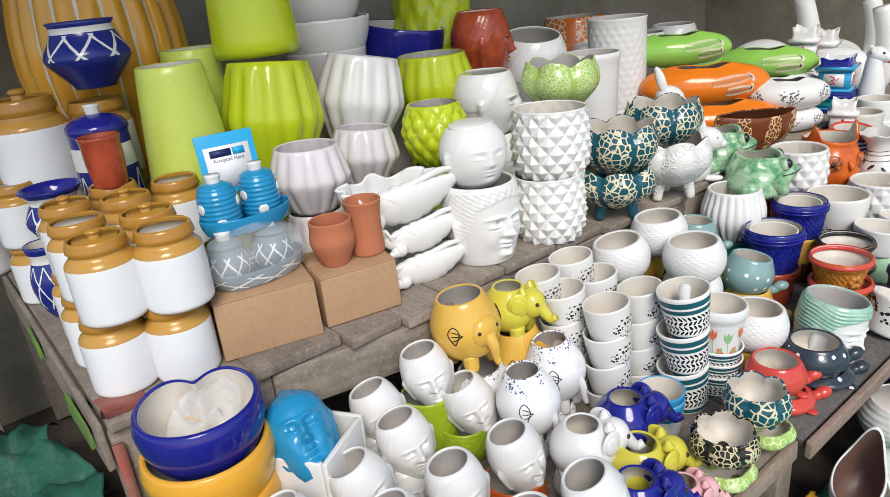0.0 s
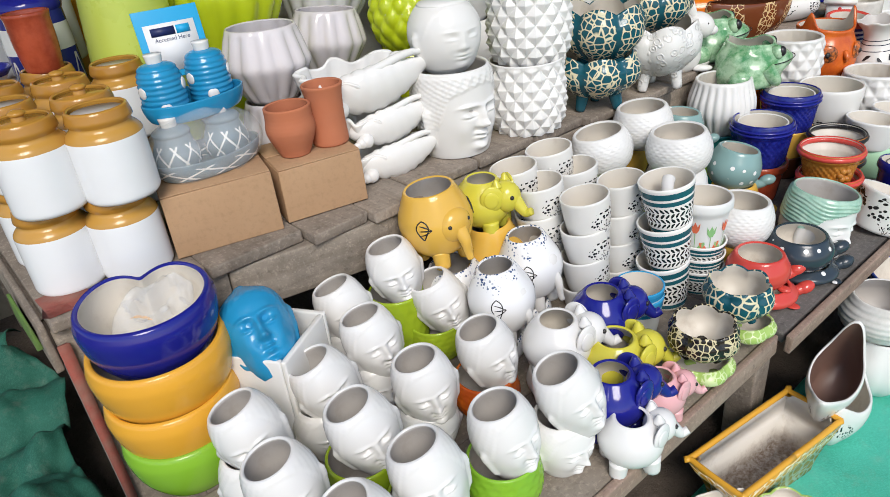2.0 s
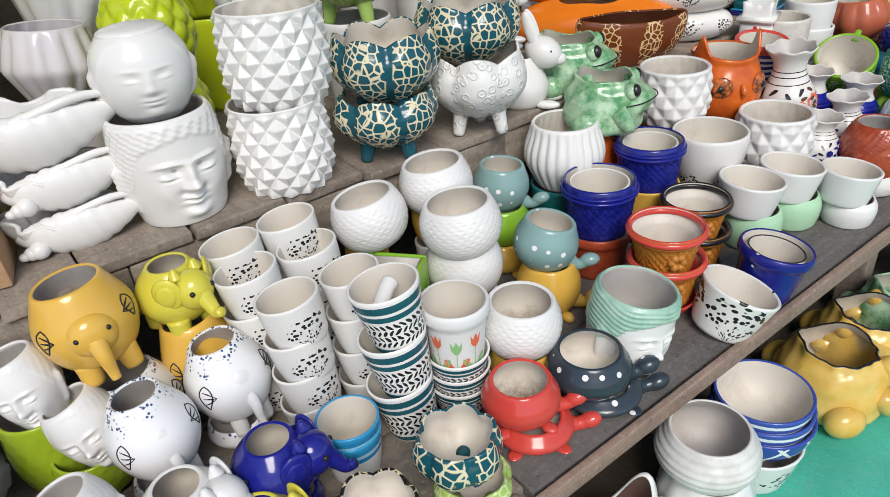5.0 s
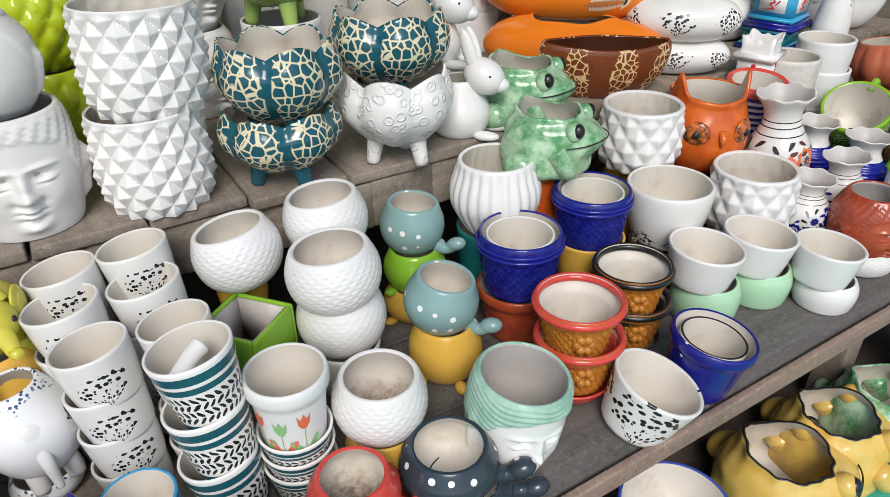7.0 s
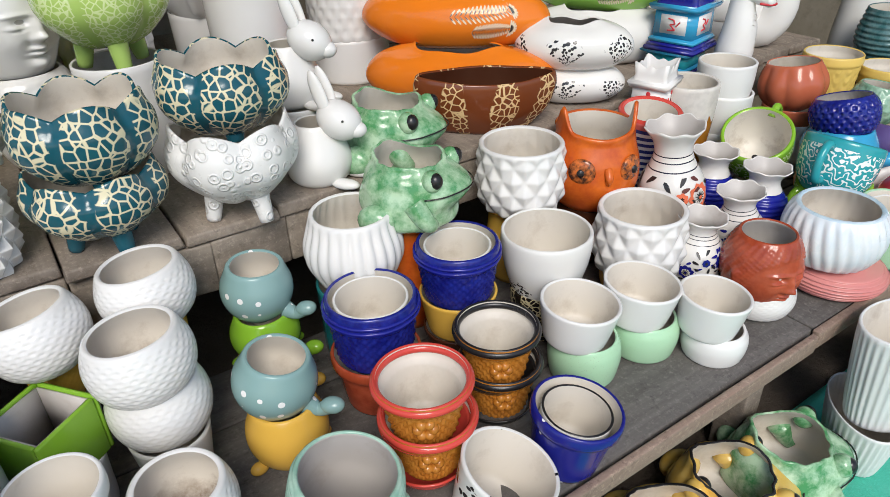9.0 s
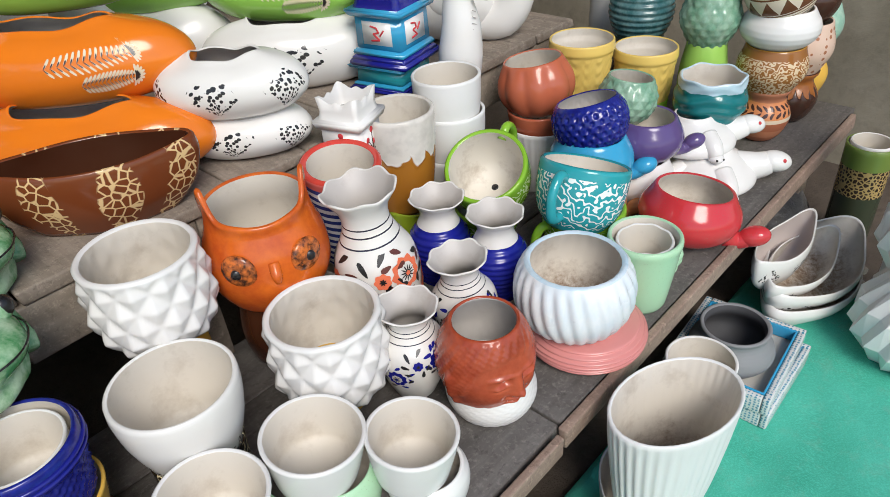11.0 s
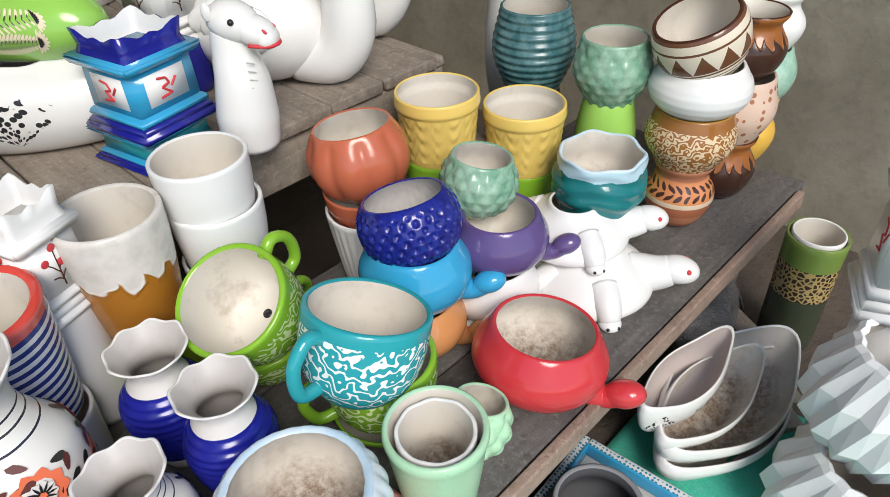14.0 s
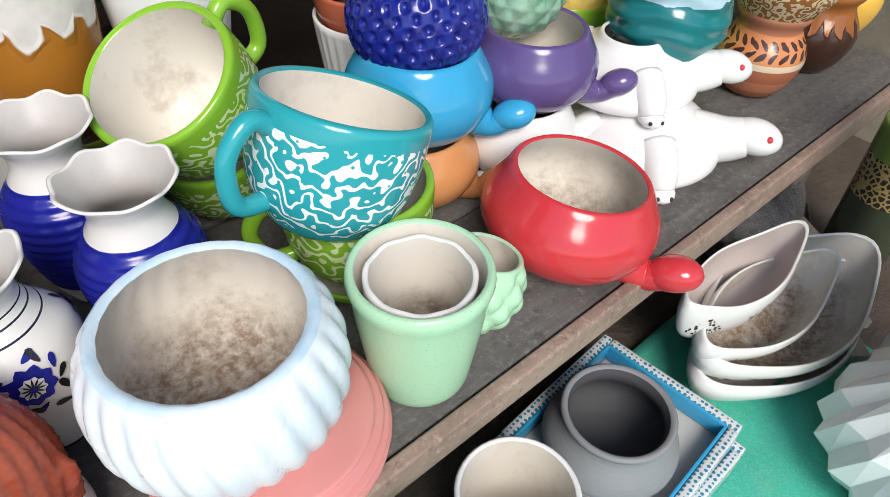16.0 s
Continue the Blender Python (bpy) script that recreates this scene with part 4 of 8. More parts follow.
def frog(x, y, z0, s, mat, label, rz=-58.0, group="frog planters"):
    """A squat frog pot: the face is its broad front side, the eyes stand at the rim."""
    shape = [(0, 1.30), (0.1, 1.46), (0.4, 1.46), (0.75, 1.28), (0.92, 1.08), (1, 1.04)]

    def w(a, v):
        snout = 0.46 * gauss(a, 0, 0.70) * gauss(v, 0.60, 0.24) - 0.12 * gauss(a, 0, 0.9) * gauss(v, 0.30, 0.12)
        lump = 0.10 * noise.noise(Vector((3 * math.cos(a), 3 * math.sin(a), 4 * v)))
        return snout + lump, (0.06 * math.cos(2 * a) + 0.04 * math.sin(3 * a)) * smoothstep(0.8, 1, v) - 0.12 * gauss(a, 0, 0.6) * smoothstep(0.8, 1, v)
    h, d = 1.40 * s, 1.46 * s
    ob = pot(x, y, z0, z0 + h, d, shape, (mat, CREAM, BLACK if mat is GOLDF else mat), label, "frog_planter", "planter", group, w, "frog_body", rz=rz, seg=64, n=26, th=0.006, inwarp=0.4)

    def on(a, v, out=0.0):
        r = (curve_at(shape, v) + w(a, v)[0]) * d / 2 + out
        return (r * math.cos(a), r * math.sin(a), (v + w(a, v)[1]) * h)
    for side in (1, -1):
        bm = bmesh.new()
        ball(bm, on(0.72 * side, 0.80, 0.0), (0.22 * s, 0.22 * s, 0.24 * s))
        e = part("eye_bulge", bm, mat, ob)
        bm = bmesh.new()
        ball(bm, on(0.70 * side, 0.83, 0.14 * s), (0.16 * s, 0.16 * s, 0.18 * s))
        part("eye", bm, BLACK, e, "glossy black eye")
        bm = bmesh.new()
        tube(bm, [on(1.15 * side, 0.5, -0.05 * s), on(0.95 * side, 0.25, 0.08 * s), on(0.8 * side, 0.14, 0.03 * s)], [0.24 * s, 0.20 * s, 0.15 * s])
        part("foreleg", bm, mat, ob)
        bm = bmesh.new()
        ball(bm, on(1.9 * side, 0.22, 0.05 * s), (0.42 * s, 0.30 * s, 0.34 * s))
        part("hind_leg", bm, mat, ob)
    bm = bmesh.new()
    tube(bm, [on(q, 0.60 + 0.03 * math.cos(3 * q), 0.004) for q in (-0.95, -0.6, -0.25, 0, 0.25, 0.6, 0.95)], [0.016 * s] * 7, 6)
    part("mouth_line", bm, BLACK, ob, "dark painted mouth line")
    return ob


def boat(x, y, z0, length, wide, h, mats, label, rz=0.0, group="boat planters", key="boat", lean=(0, 0), ends=0.35, name="boat_planter"):
    """A long trough with raised ends."""
    def w(a, v):
        return 0.12 * math.cos(a) ** 10 - 0.05 * math.sin(2 * a) ** 2, ends * (math.cos(a) ** 4 - 0.35) * smoothstep(0.25, 1.0, v)
    return pot(x, y, z0, z0 + h, length, [(0, 0.60), (0.06, 0.66), (0.4, 0.90), (0.8, 1.0), (1, 0.97)], mats, label, name, "planter", group, w, key, lean, rz, oval=wide / length, seg=56, n=14, th=0.008)


def ladle(x, y, z0, length, h, mats, label, rz=0.0, group="gourd planters", lean=(0, 0), oval=0.5):
    """A long rounded trough, nearly closed, with a ragged opening on top."""
    def w(a, v):
        return 0.05 * math.cos(3 * a), (0.04 * math.cos(2 * a) - 0.02 * math.sin(5 * a + 1)) * smoothstep(0.6, 1.0, v)
    return pot(x, y, z0, z0 + h, length * 0.60, [(0, 0.95), (0.08, 1.25), (0.35, 1.62), (0.6, 1.64), (0.82, 1.42), (0.94, 1.10), (1, 0.78)], mats, label, "gourd_planter", "planter", group, w, "gourd", lean, rz, oval=oval, seg=64, n=22, th=0.006)


def cups(x, y, zr, d, n, mat, label, group, step, h, shape=CUP, lean=(0, 0), rz=0.0, name="cup", inner=CREAM, tip=(0, 0)):
    for i in range(n):
        z1 = zr - i * step
        pot(x - lean[0] * step * i, y - lean[1] * step * i, z1 - h, z1, d, shape, (mat, inner), label, name, "cup", group, lean=lean, rz=rz + 9 * math.sin(4.0 * i + 30 * x), tip=tip, th=0.004, key=name + "_stacked")


def shell(x, y, z0, s, rz, lean):
    """A white conch planter: a ribbed spindle lying in front of an open trough, with a knobbed spire."""
    def w(a, v):
        return 0.075 * math.cos(11 * a) * smoothstep(0.1, 0.8, v), (0.34 * math.cos(a) ** 2 * (1 if math.cos(a) > 0 else 0.6) - 0.10 + 0.13 * math.cos(7 * a + 0.6) * abs(math.sin(a))) * smoothstep(0.3, 1.0, v)
    ob = pot(x, y, z0, z0 + 0.52 * s, 1.75 * s, [(0, 0.45), (0.1, 0.58), (0.5, 0.86), (1, 1.0)], (WHITE, WHITE), "white conch shell planter with ribbed side and pointed lip", "shell_planter", "planter", "stacked shell planters", w, "shell", lean, rz, oval=0.52, seg=72, n=16, th=0.010, inwarp=0.9)
    bm = bmesh.new()
    rows, ring = 30, 28
    grid = []
    for i in range(rows + 1):
        t = i / rows
        r = s * (0.035 + 0.30 * math.sin(math.pi * t ** 0.85) ** 0.9) * (1 + 0.10 * abs(math.sin(math.pi * 9 * t)))
        cx, cy, cz = (-0.72 + 1.95 * t) * s, (-0.22 - 0.10 * math.sin(math.pi * t)) * s, (0.26 + 0.34 * t * t) * s
        grid.append([bm.verts.new((cx - 0.25 * r * math.sin(q * 2 * math.pi / ring), cy + 0.62 * r * math.cos(q * 2 * math.pi / ring), cz + r * math.sin(q * 2 * math.pi / ring))) for q in range(ring)])
    for r0, r1 in zip(grid, grid[1:]):
        for q in range(ring):
            bm.faces.new((r0[q], r0[(q + 1) % ring], r1[(q + 1) % ring], r1[q]))
    bm.faces.new(list(reversed(grid[0]))), bm.faces.new(grid[-1])
    bmesh.ops.recalc_face_normals(bm, faces=bm.faces)
    part("ribbed_side", bm, WHITE, ob)
    bm = bmesh.new()
    for k in range(3):
        ball(bm, (-0.42 * s - 0.11 * s * k, -0.42 * s - 0.03 * s * k, 0.16 * s - 0.02 * s * k), ((0.16 - 0.04 * k) * s, (0.15 - 0.04 * k) * s, (0.15 - 0.04 * k) * s), seg=16, rings=10)
    part("spire", bm, WHITE, ob)
    bm = bmesh.new()
    tube(bm, [(-0.55 * s, -0.30 * s, 0.46 * s), (0.1 * s, -0.34 * s, 0.62 * s), (0.75 * s, -0.28 * s, 0.78 * s), (1.2 * s, -0.18 * s, 0.70 * s)], [0.04 * s, 0.07 * s, 0.06 * s, 0.03 * s])
    part("lip_fold", bm, WHITE, ob)
    return ob


def temple(x, y, z0, h, w, body, cap, base, label, rz=20.0, group="shrine planters", marks=True):
    """A square shrine pot: stepped base, panelled body, crown with four horns."""
    ob = new("shrine_planter")
    ob.matrix_world = pose(x, y, z0, 0, 0, rz)
    tagged(ob, label, "planter", group)

    def block(name, z0, z1, w0, w1, mat, bev=0.003):
        bm = bmesh.new()
        vs = bmesh.ops.create_cube(bm, size=1)["verts"]
        for v in vs:
            k = w1 if v.co.z > 0 else w0
            v.co = Vector((v.co.x * k, v.co.y * k, z1 if v.co.z > 0 else z0))
        bmesh.ops.bevel(bm, geom=bm.edges[:], offset=bev, segments=2, affect="EDGES")
        p = part(name, bm, mat, ob)
        return p

    block("base", 0, 0.08 * h, w * 0.96, w * 0.96, base)
    block("plinth", 0.08 * h, 0.15 * h, w * 0.94, w * 0.80, base)
    block("sill", 0.15 * h, 0.22 * h, w * 0.88, w * 0.82, cap)
    block("body", 0.22 * h, 0.66 * h, w * 0.76, w * 0.74, body)
    block("cornice", 0.66 * h, 0.76 * h, w * 0.86, w * 0.96, cap)
    n = 48
    for name, mat, levels in (("crown", base, ((0.40, 0.76), (0.37, 0.84), (0.40, 1.0), (0.385, 1.0))), ("crown_lining", WHITE, ((0.385, 1.0), (0.345, 0.84), (0.32, 0.72)))):
        bm = bmesh.new()
        rings = []
        for rr, zz in levels:
            ring = []
            for j in range(n):
                a = 2 * math.pi * j / n
                sq = 1 / max(abs(math.cos(a)), abs(math.sin(a)))
                horn = abs(math.sin(2 * a)) ** 3
                z = zz * h - (0.10 * h * (1 - horn) * (1 - 0.6 * abs(math.cos(2 * a)) ** 6) if zz == 1.0 else 0)
                ring.append(bm.verts.new((rr * w * sq * 0.92 * math.cos(a), rr * w * sq * 0.92 * math.sin(a), z)))
            rings.append(ring)
        for r0, r1 in zip(rings, rings[1:]):
            for j in range(n):
                bm.faces.new((r0[j], r0[(j + 1) % n], r1[(j + 1) % n], r1[j]))
        if name == "crown_lining":
            bm.faces.new(rings[-1])
        part(name, bm, mat, ob)
    if marks:
        for a in (0, 90, 180, 270):
            bm = bmesh.new()
            slab(bm, 0.378 * w, 0.3815 * w, -0.24 * w, 0.24 * w, 0.29 * h, 0.60 * h, 0.0)
            p = part("panel", bm, WHITE, ob, "white painted panel with red marks")
            p.matrix_local = pose(0, 0, 0, 0, 0, a)
            bm = bmesh.new()
            if marks == "twig":
                for y0, z0_, y1, z1_ in ((0, 0.27, 0.01, 0.60), (0, 0.38, -0.14, 0.50), (0.005, 0.42, 0.15, 0.54), (0.005, 0.34, 0.12, 0.40), (0, 0.32, -0.12, 0.36)):
                    tube(bm, [(0.3835 * w, y0 * w, z0_ * h), (0.384 * w, (y0 + y1) * 0.5 * w, (z0_ + z1_) * 0.5 * h + 0.002), (0.3835 * w, y1 * w, z1_ * h)], [0.0011, 0.0010, 0.0008], 5)
                part("twig", bm, BROWN, p, "thin dark painted twig")
                for yy, zz in ((0.01, 0.60), (-0.14, 0.51), (0.15, 0.55), (0.05, 0.46)):
                    bm = bmesh.new()
                    ball(bm, (0.384 * w, yy * w, zz * h), (0.0012, 0.0055, 0.0055), seg=12, rings=8)
                    part("blossom", bm, REDINK, p, "red painted blossom")
            else:
                for y0, z0_, y1, z1_ in ((-0.10, 0.54, 0.0, 0.52), (0.0, 0.52, 0.03, 0.46), (0.03, 0.46, -0.06, 0.44), (-0.06, 0.44, 0.04, 0.36), (0.04, 0.36, -0.10, 0.345), (0.05, 0.42, 0.12, 0.50)):
                    tube(bm, [(0.3835 * w, y0 * w, z0_ * h), (0.384 * w, (y0 + y1) * 0.5 * w, (z0_ + z1_) * 0.5 * h), (0.3835 * w, y1 * w, z1_ * h)], [0.013 * w] * 3, 6)
                part("mark", bm, REDINK, p, "red brush strokes")
    return ob


def carton(name, x, y, z0, lx, ly, lz, rz, label):
    ob = new(name)
    ob.matrix_world = pose(x, y, z0, 0, 0, rz)
    tagged(ob, label, "box", "cardboard boxes")
    bm = bmesh.new()
    slab(bm, 0, lx, 0, ly, 0, lz - 0.002, 0.002, 0.001, 3)
    part("body", bm, CARD, ob)
    for k, (a, b) in enumerate(((0.001, ly * 0.49), (ly * 0.51, ly - 0.001))):
        bm = bmesh.new()
        slab(bm, 0.001, lx - 0.001, a, b, lz - 0.0015, lz + 0.001 + 0.001 * k, 0.0008, 0.001, k)
        part("flap", bm, CARD, ob)
    return ob


def jar(x, y, z0, s=1.0, lid=True, h=0.145, d=0.118):
    """A white storage jar with an ochre shoulder and a knobbed lid."""
    ob = pot(x, y, z0, z0 + h * s, d * s * 0.80, [(v, r / 0.80) for v, r in JARSHAPE], (JAR, JARBROWN, JARBROWN), "white glazed pickle jar with ochre shoulder and lid", "storage_jar", "jar", "stacked storage jars", key="storage_jar", n=34, th=0.006)
    if lid:
        bm = bmesh.new()
        r = d * s * 0.32
        tube(bm, [(0, 0, h * s * 0.95), (0, 0, h * s * 0.99)], [r, r * 0.96], 28)
        p = part("lid", bm, JARBROWN, ob)
        bm = bmesh.new()
        tube(bm, [(0, 0, h * s * 0.985), (0, 0, h * s * 1.06)], [r * 0.30, r * 0.24], 14)
        ball(bm, (0, 0, h * s * 1.07), (r * 0.36, r * 0.36, r * 0.16), seg=14, rings=8)
        part("knob", bm, JARBROWN, p)
    else:
        bm = bmesh.new()
        r = d * s * 0.33
        tube(bm, [(0, 0, h * s * 0.93), (0, 0, h * s * 0.965)], [r, r], 28)
        part("lid", bm, GREY_IN, ob, "flat grey lid without a knob")
    return ob


# ---- upper deck, near end: jars, boxes, shells ----
for jx, jy, lidded in ((0.43, 1.33, True), (0.53, 1.285, False), (0.432, 1.475, False), (0.54, 1.405, True), (0.445, 1.625, True), (0.545, 1.56, True), (0.555, 1.69, True), (0.66, 1.60, False)):
    jar(jx - 0.012, jy + 0.02, UP, 1.0, False)
    jar(jx, jy, UP + 0.143, 1.0, lidded)
jar(0.40, 1.95, UP, 1.0), jar(0.40, 1.95, UP + 0.143, 1.0, False)
jar(0.475, 2.0, 0.845, 1.5, True, 0.15), pot(0.475, 2.0, UP, 0.848, 0.16, CYL, (WHITE_M, CREAM), "plain tall white pot under a jar", "white_pot", "pot", "plain white pots"), jar(0.30, 2.3, UP, 1.5, False)
pot(0.405, 1.80, UP, 0.775, 0.085, POTBELLY, (LATT, CREAM), "blue jar with white painted lattice", "lattice_jar", "jar", "blue lattice ware", key="lattice_low")
pot(0.445, 1.745, 0.775, 0.905, 0.130, [(0, 0.5), (0.1, 0.6), (0.42, 0.98), (0.55, 0.96), (0.8, 0.72), (0.92, 0.86), (1, 1.0)], (LATT, COBALT), "blue pot with white lattice and dark rim", "lattice_pot", "pot", "blue lattice ware", key="lattice_mid")
o = pot(0.585, 1.82, UP, 1.00, 0.135, [(0, 0.8), (0.1, 0.95), (0.75, 1.0), (0.92, 0.96), (1, 0.94)], (LATT, COBALT), "tall blue lattice jar with a domed knobbed lid", "lattice_jar", "jar", "blue lattice ware", key="lattice_tall")
bm = bmesh.new()
ball(bm, (0, 0, 0.392), (0.068, 0.068, 0.034))
lid = part("lid", bm, COBALT, o)
bm = bmesh.new()
tube(bm, [(0, 0, 0.42), (0, 0, 0.446)], [0.014, 0.018])
part("knob", bm, WHITE, lid, "white knob")
pot(0.552, 1.675, 0.890, 1.0, 0.086, [(0, 0.76), (0.06, 0.8), (0.5, 0.92), (0.9, 0.94), (1, 1.0)], (RUST, RUST), "small glossy red-brown cup", "clay_cup", "cup", "clay cups")
jar(0.63, 1.98, UP, 1.55, False, 0.16)
jar(0.63, 1.98, UP + 0.248, 1.3, False)
pot(0.635, 1.93, 1.075, 1.225, 0.150, [(0, 0.62), (0.06, 0.68), (0.42, 1.26), (0.52, 1.28), (0.8, 0.98), (0.92, 0.92), (1, 1.0)], (LATT_T, COBALT), "blue pot with white wavy lattice", "lattice_pot", "pot", "blue lattice ware", key="lattice_top")
pot(0.75, 2.25, 0.80, 1.42, 0.36, BARREL, (AMBER, CREAM), "large amber yellow ribbed pot", "ribbed_pot", "pot", "", ribs(22, 0.10), "amber_rib", seg=132)
pot(0.30, 2.30, UP, 1.45, 0.15, CYL, (WHITE_M, CREAM), "tall plain white cylinder vase", "tall_vase", "vase")
pot(0.745, 1.72, UP + 0.17, 1.115, 0.150, [(0, 1.30), (0.03, 1.34), (0.12, 1.36), (0.9, 1.03), (1, 0.96)], (LIME_L, CREAM), "matt lime tapering pot with narrow mouth", "tapered_pot", "pot", "lime tapered pots")
pot(0.745, 1.72, UP, UP + 0.17, 0.20, CYL, (LIME, CREAM), "low glossy lime green pot", "low_pot", "pot")
pot(0.87, 1.92, UP + 0.1, 1.13, 0.150, [(0, 1.30), (0.03, 1.34), (0.12, 1.36), (0.9, 1.03), (1, 0.96)], (LIME_L, CREAM), "matt lime tapering pot with narrow mouth", "tapered_pot", "pot", "lime tapered pots")
pot(0.87, 1.92, UP, UP + 0.1, 0.19, CYL, (LIME, CREAM), "low glossy lime green pot", "low_pot", "pot")
FACET = [(0, 0.66), (0.03, 0.7), (0.5, 1.22), (0.56, 1.22), (1, 0.96)]
pot(0.955, 1.72, UP + 0.19, 1.085, 0.205, FACET, (LIME, CREAM), "glossy lime fluted pot lying tilted", "fluted_pot", "pot", "fluted pots", ribs(14, 0.10), "lime_facet", (0.12, 0.05), seg=84)
pot(0.955, 1.74, UP, UP + 0.19, 0.19, CYL, (LIME, CREAM), "low glossy lime green pot", "low_pot", "pot")
pot(1.0, 1.80, 1.10, 1.42, 0.18, [(0, 1.16), (0.03, 1.2), (0.12, 1.2), (0.9, 1.0), (1, 0.96)], (LIME, CREAM), "tall glossy lime tapering vase", "tall_vase", "vase")
pot(0.925, 1.49, UP + 0.16, 0.915, 0.150, FACET, (PALE, PALE), "pale lilac white fluted pot", "fluted_pot", "pot", "fluted pots", ribs(14, 0.10), "pale_facet", (0.02, 0), seg=84)
pot(0.925, 1.49, UP, UP + 0.16, 0.13, FACET, (PALE, PALE), "pale lilac white fluted pot", "fluted_pot", "pot", "fluted pots", ribs(14, 0.10), "pale_facet2", seg=84)
pot(1.15, 1.62, UP + 0.14, 0.895, 0.150, FACET, (PALE, PALE), "pale lilac white fluted pot", "fluted_pot", "pot", "fluted pots", ribs(14, 0.10), "pale_facet", (0.1, 0.0), seg=84)
pot(1.15, 1.62, UP, UP + 0.14, 0.14, CYL, (PALE, PALE), "pale low white pot", "low_pot", "pot")
pot(1.235, 1.78, UP + 0.2, 1.06, 0.20, FACET, (WHITE, GREY_IN), "white fluted pot lying tilted", "fluted_pot", "pot", "fluted pots", ribs(14, 0.10), "white_facet", (0.22, -0.05), seg=84)
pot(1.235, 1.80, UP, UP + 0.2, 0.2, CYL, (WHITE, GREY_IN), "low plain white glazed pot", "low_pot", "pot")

carton("carton", 0.574, 1.268, UP, 0.192, 0.17, 0.118, -14.5, "plain brown cardboard box on the deck")
carton("carton", 0.778, 1.232, UP, 0.164, 0.16, 0.106, -11.5, "plain brown cardboard box with a torn flap")
# a tray with two lidded jars, twice: the lower one wrapped
for tx, ty, tz, k, wrap in ((0.695, 1.335, 0.722, 1.0, True), (0.715, 1.385, 0.812, 0.95, False)):
    body = GREYLATT if wrap else AZURE
    o = pot(tx + 0.005, ty, tz, tz + 0.034, 0.205 * k, [(0, 0.82), (0.1, 0.9), (0.6, 0.98), (1, 1.0)], (body, body), "grey lattice jar tray in clear wrapping" if wrap else "turquoise blue jar tray with white dots", "jar_tray", "tray", key="jar_tray" + str(wrap), oval=0.62, rz=5, th=0.004)
    for dx in (-0.046, 0.05):
        if wrap:
            j = pot(tx + dx, ty + 0.012, tz + 0.008, tz + 0.080, 0.060, [(0, 1.1), (0.1, 1.3), (0.5, 1.36), (0.8, 1.1), (1, 1.0)], (GREYLATT, CREAM), "grey jar with white zigzags and lid", "spice_jar", "jar", "tray jars", key="spice_wrap")
        else:
            j = pot(tx + dx, ty + 0.012 + dx * 0.2, tz + 0.008, tz + 0.092, 0.066, [(0, 1.1), (0.1, 1.2), (0.5, 1.2), (0.85, 1.14), (1, 1.0)], (AZURE, CREAM), "turquoise ringed jar with white dots and lid", "spice_jar", "jar", "tray jars", rings_of(9, 0.03), "spice_blue", n=40)
            for q, zz in ((-1.9, 0.02), (-0.6, 0.055), (-2.9, 0.05), (0.6, 0.025)):
                dots = bmesh.new()
                ball(dots, (0.0392 * math.cos(q), 0.0392 * math.sin(q), zz), (0.0028, 0.0105, 0.0105), (0, 0, math.degrees(q)), 16, 10)
                part("dot", dots, WHITE, j, "raised white dot")
        top = 0.072 if wrap else 0.084
        bm = bmesh.new()
        ball(bm, (0, 0, top), (0.034, 0.034, 0.012))
        lid = part("lid", bm, body, j)
        bm = bmesh.new()
        tube(bm, [(0, 0, top + 0.008), (0, 0, top + 0.026)], [0.013, 0.016])
        part("knob", bm, WHITE, lid, "white knob")
bm = bmesh.new()
bmesh.ops.create_uvsphere(bm, u_segments=48, v_segments=28, radius=1, matrix=pose(0.70, 1.335, 0.765, 0, 0, 5) @ Matrix.Diagonal((0.112, 0.078, 0.066, 1)))
for v in bm.verts:
    v.co += Vector((1, 1, 0.6)) * 0.010 * noise.noise(v.co * 26)
    v.co.z = max(v.co.z, 0.7235)
tagged(new("plastic_wrap", from_bm("plastic_wrap", bm, [FILM], True)), "crinkled clear plastic wrapped round the jar tray", "wrapping")
# payment card: blue board with a white field and plain bars
o = new("payment_card")
o.matrix_world = pose(0.742, 1.475, 0.925, 78, 0, -8)
tagged(o, "blue printed card with a white field standing among jars", "sign")
bm = bmesh.new()
slab(bm, -0.060, 0.060, -0.062, 0.062, -0.002, 0.002, 0.001)
part("board", bm, CARDBLUE, o)
bm = bmesh.new()
slab(bm, -0.047, 0.047, -0.050, 0.036, 0.0024, 0.003, 0.0)
part("field", bm, CARDWHITE, o)
bm = bmesh.new()
slab(bm, -0.036, 0.008, 0.014, 0.029, 0.0032, 0.0038, 0.0)
part("bar", bm, CARDINK, o, "navy printed bars")
bm = bmesh.new()
slab(bm, 0.011, 0.036, 0.014, 0.029, 0.0032, 0.0038, 0.0)
part("bar", bm, CARDBLUE, o, "light blue printed bar")
text = bpy.data.curves.new("words", "FONT")
text.body, text.size, text.align_x, text.extrude = "Accepted Here", 0.0105, "CENTER", 0.0002
text.materials.append(CARDINK)
holder = bpy.data.objects.new("words", text)
words = new("words", bpy.data.meshes.new_from_object(holder))
bpy.data.objects.remove(holder)
words.parent = o
words.matrix_local = pose(0, 0.0035, 0.0034)
tagged(words, "dark blue printed words")
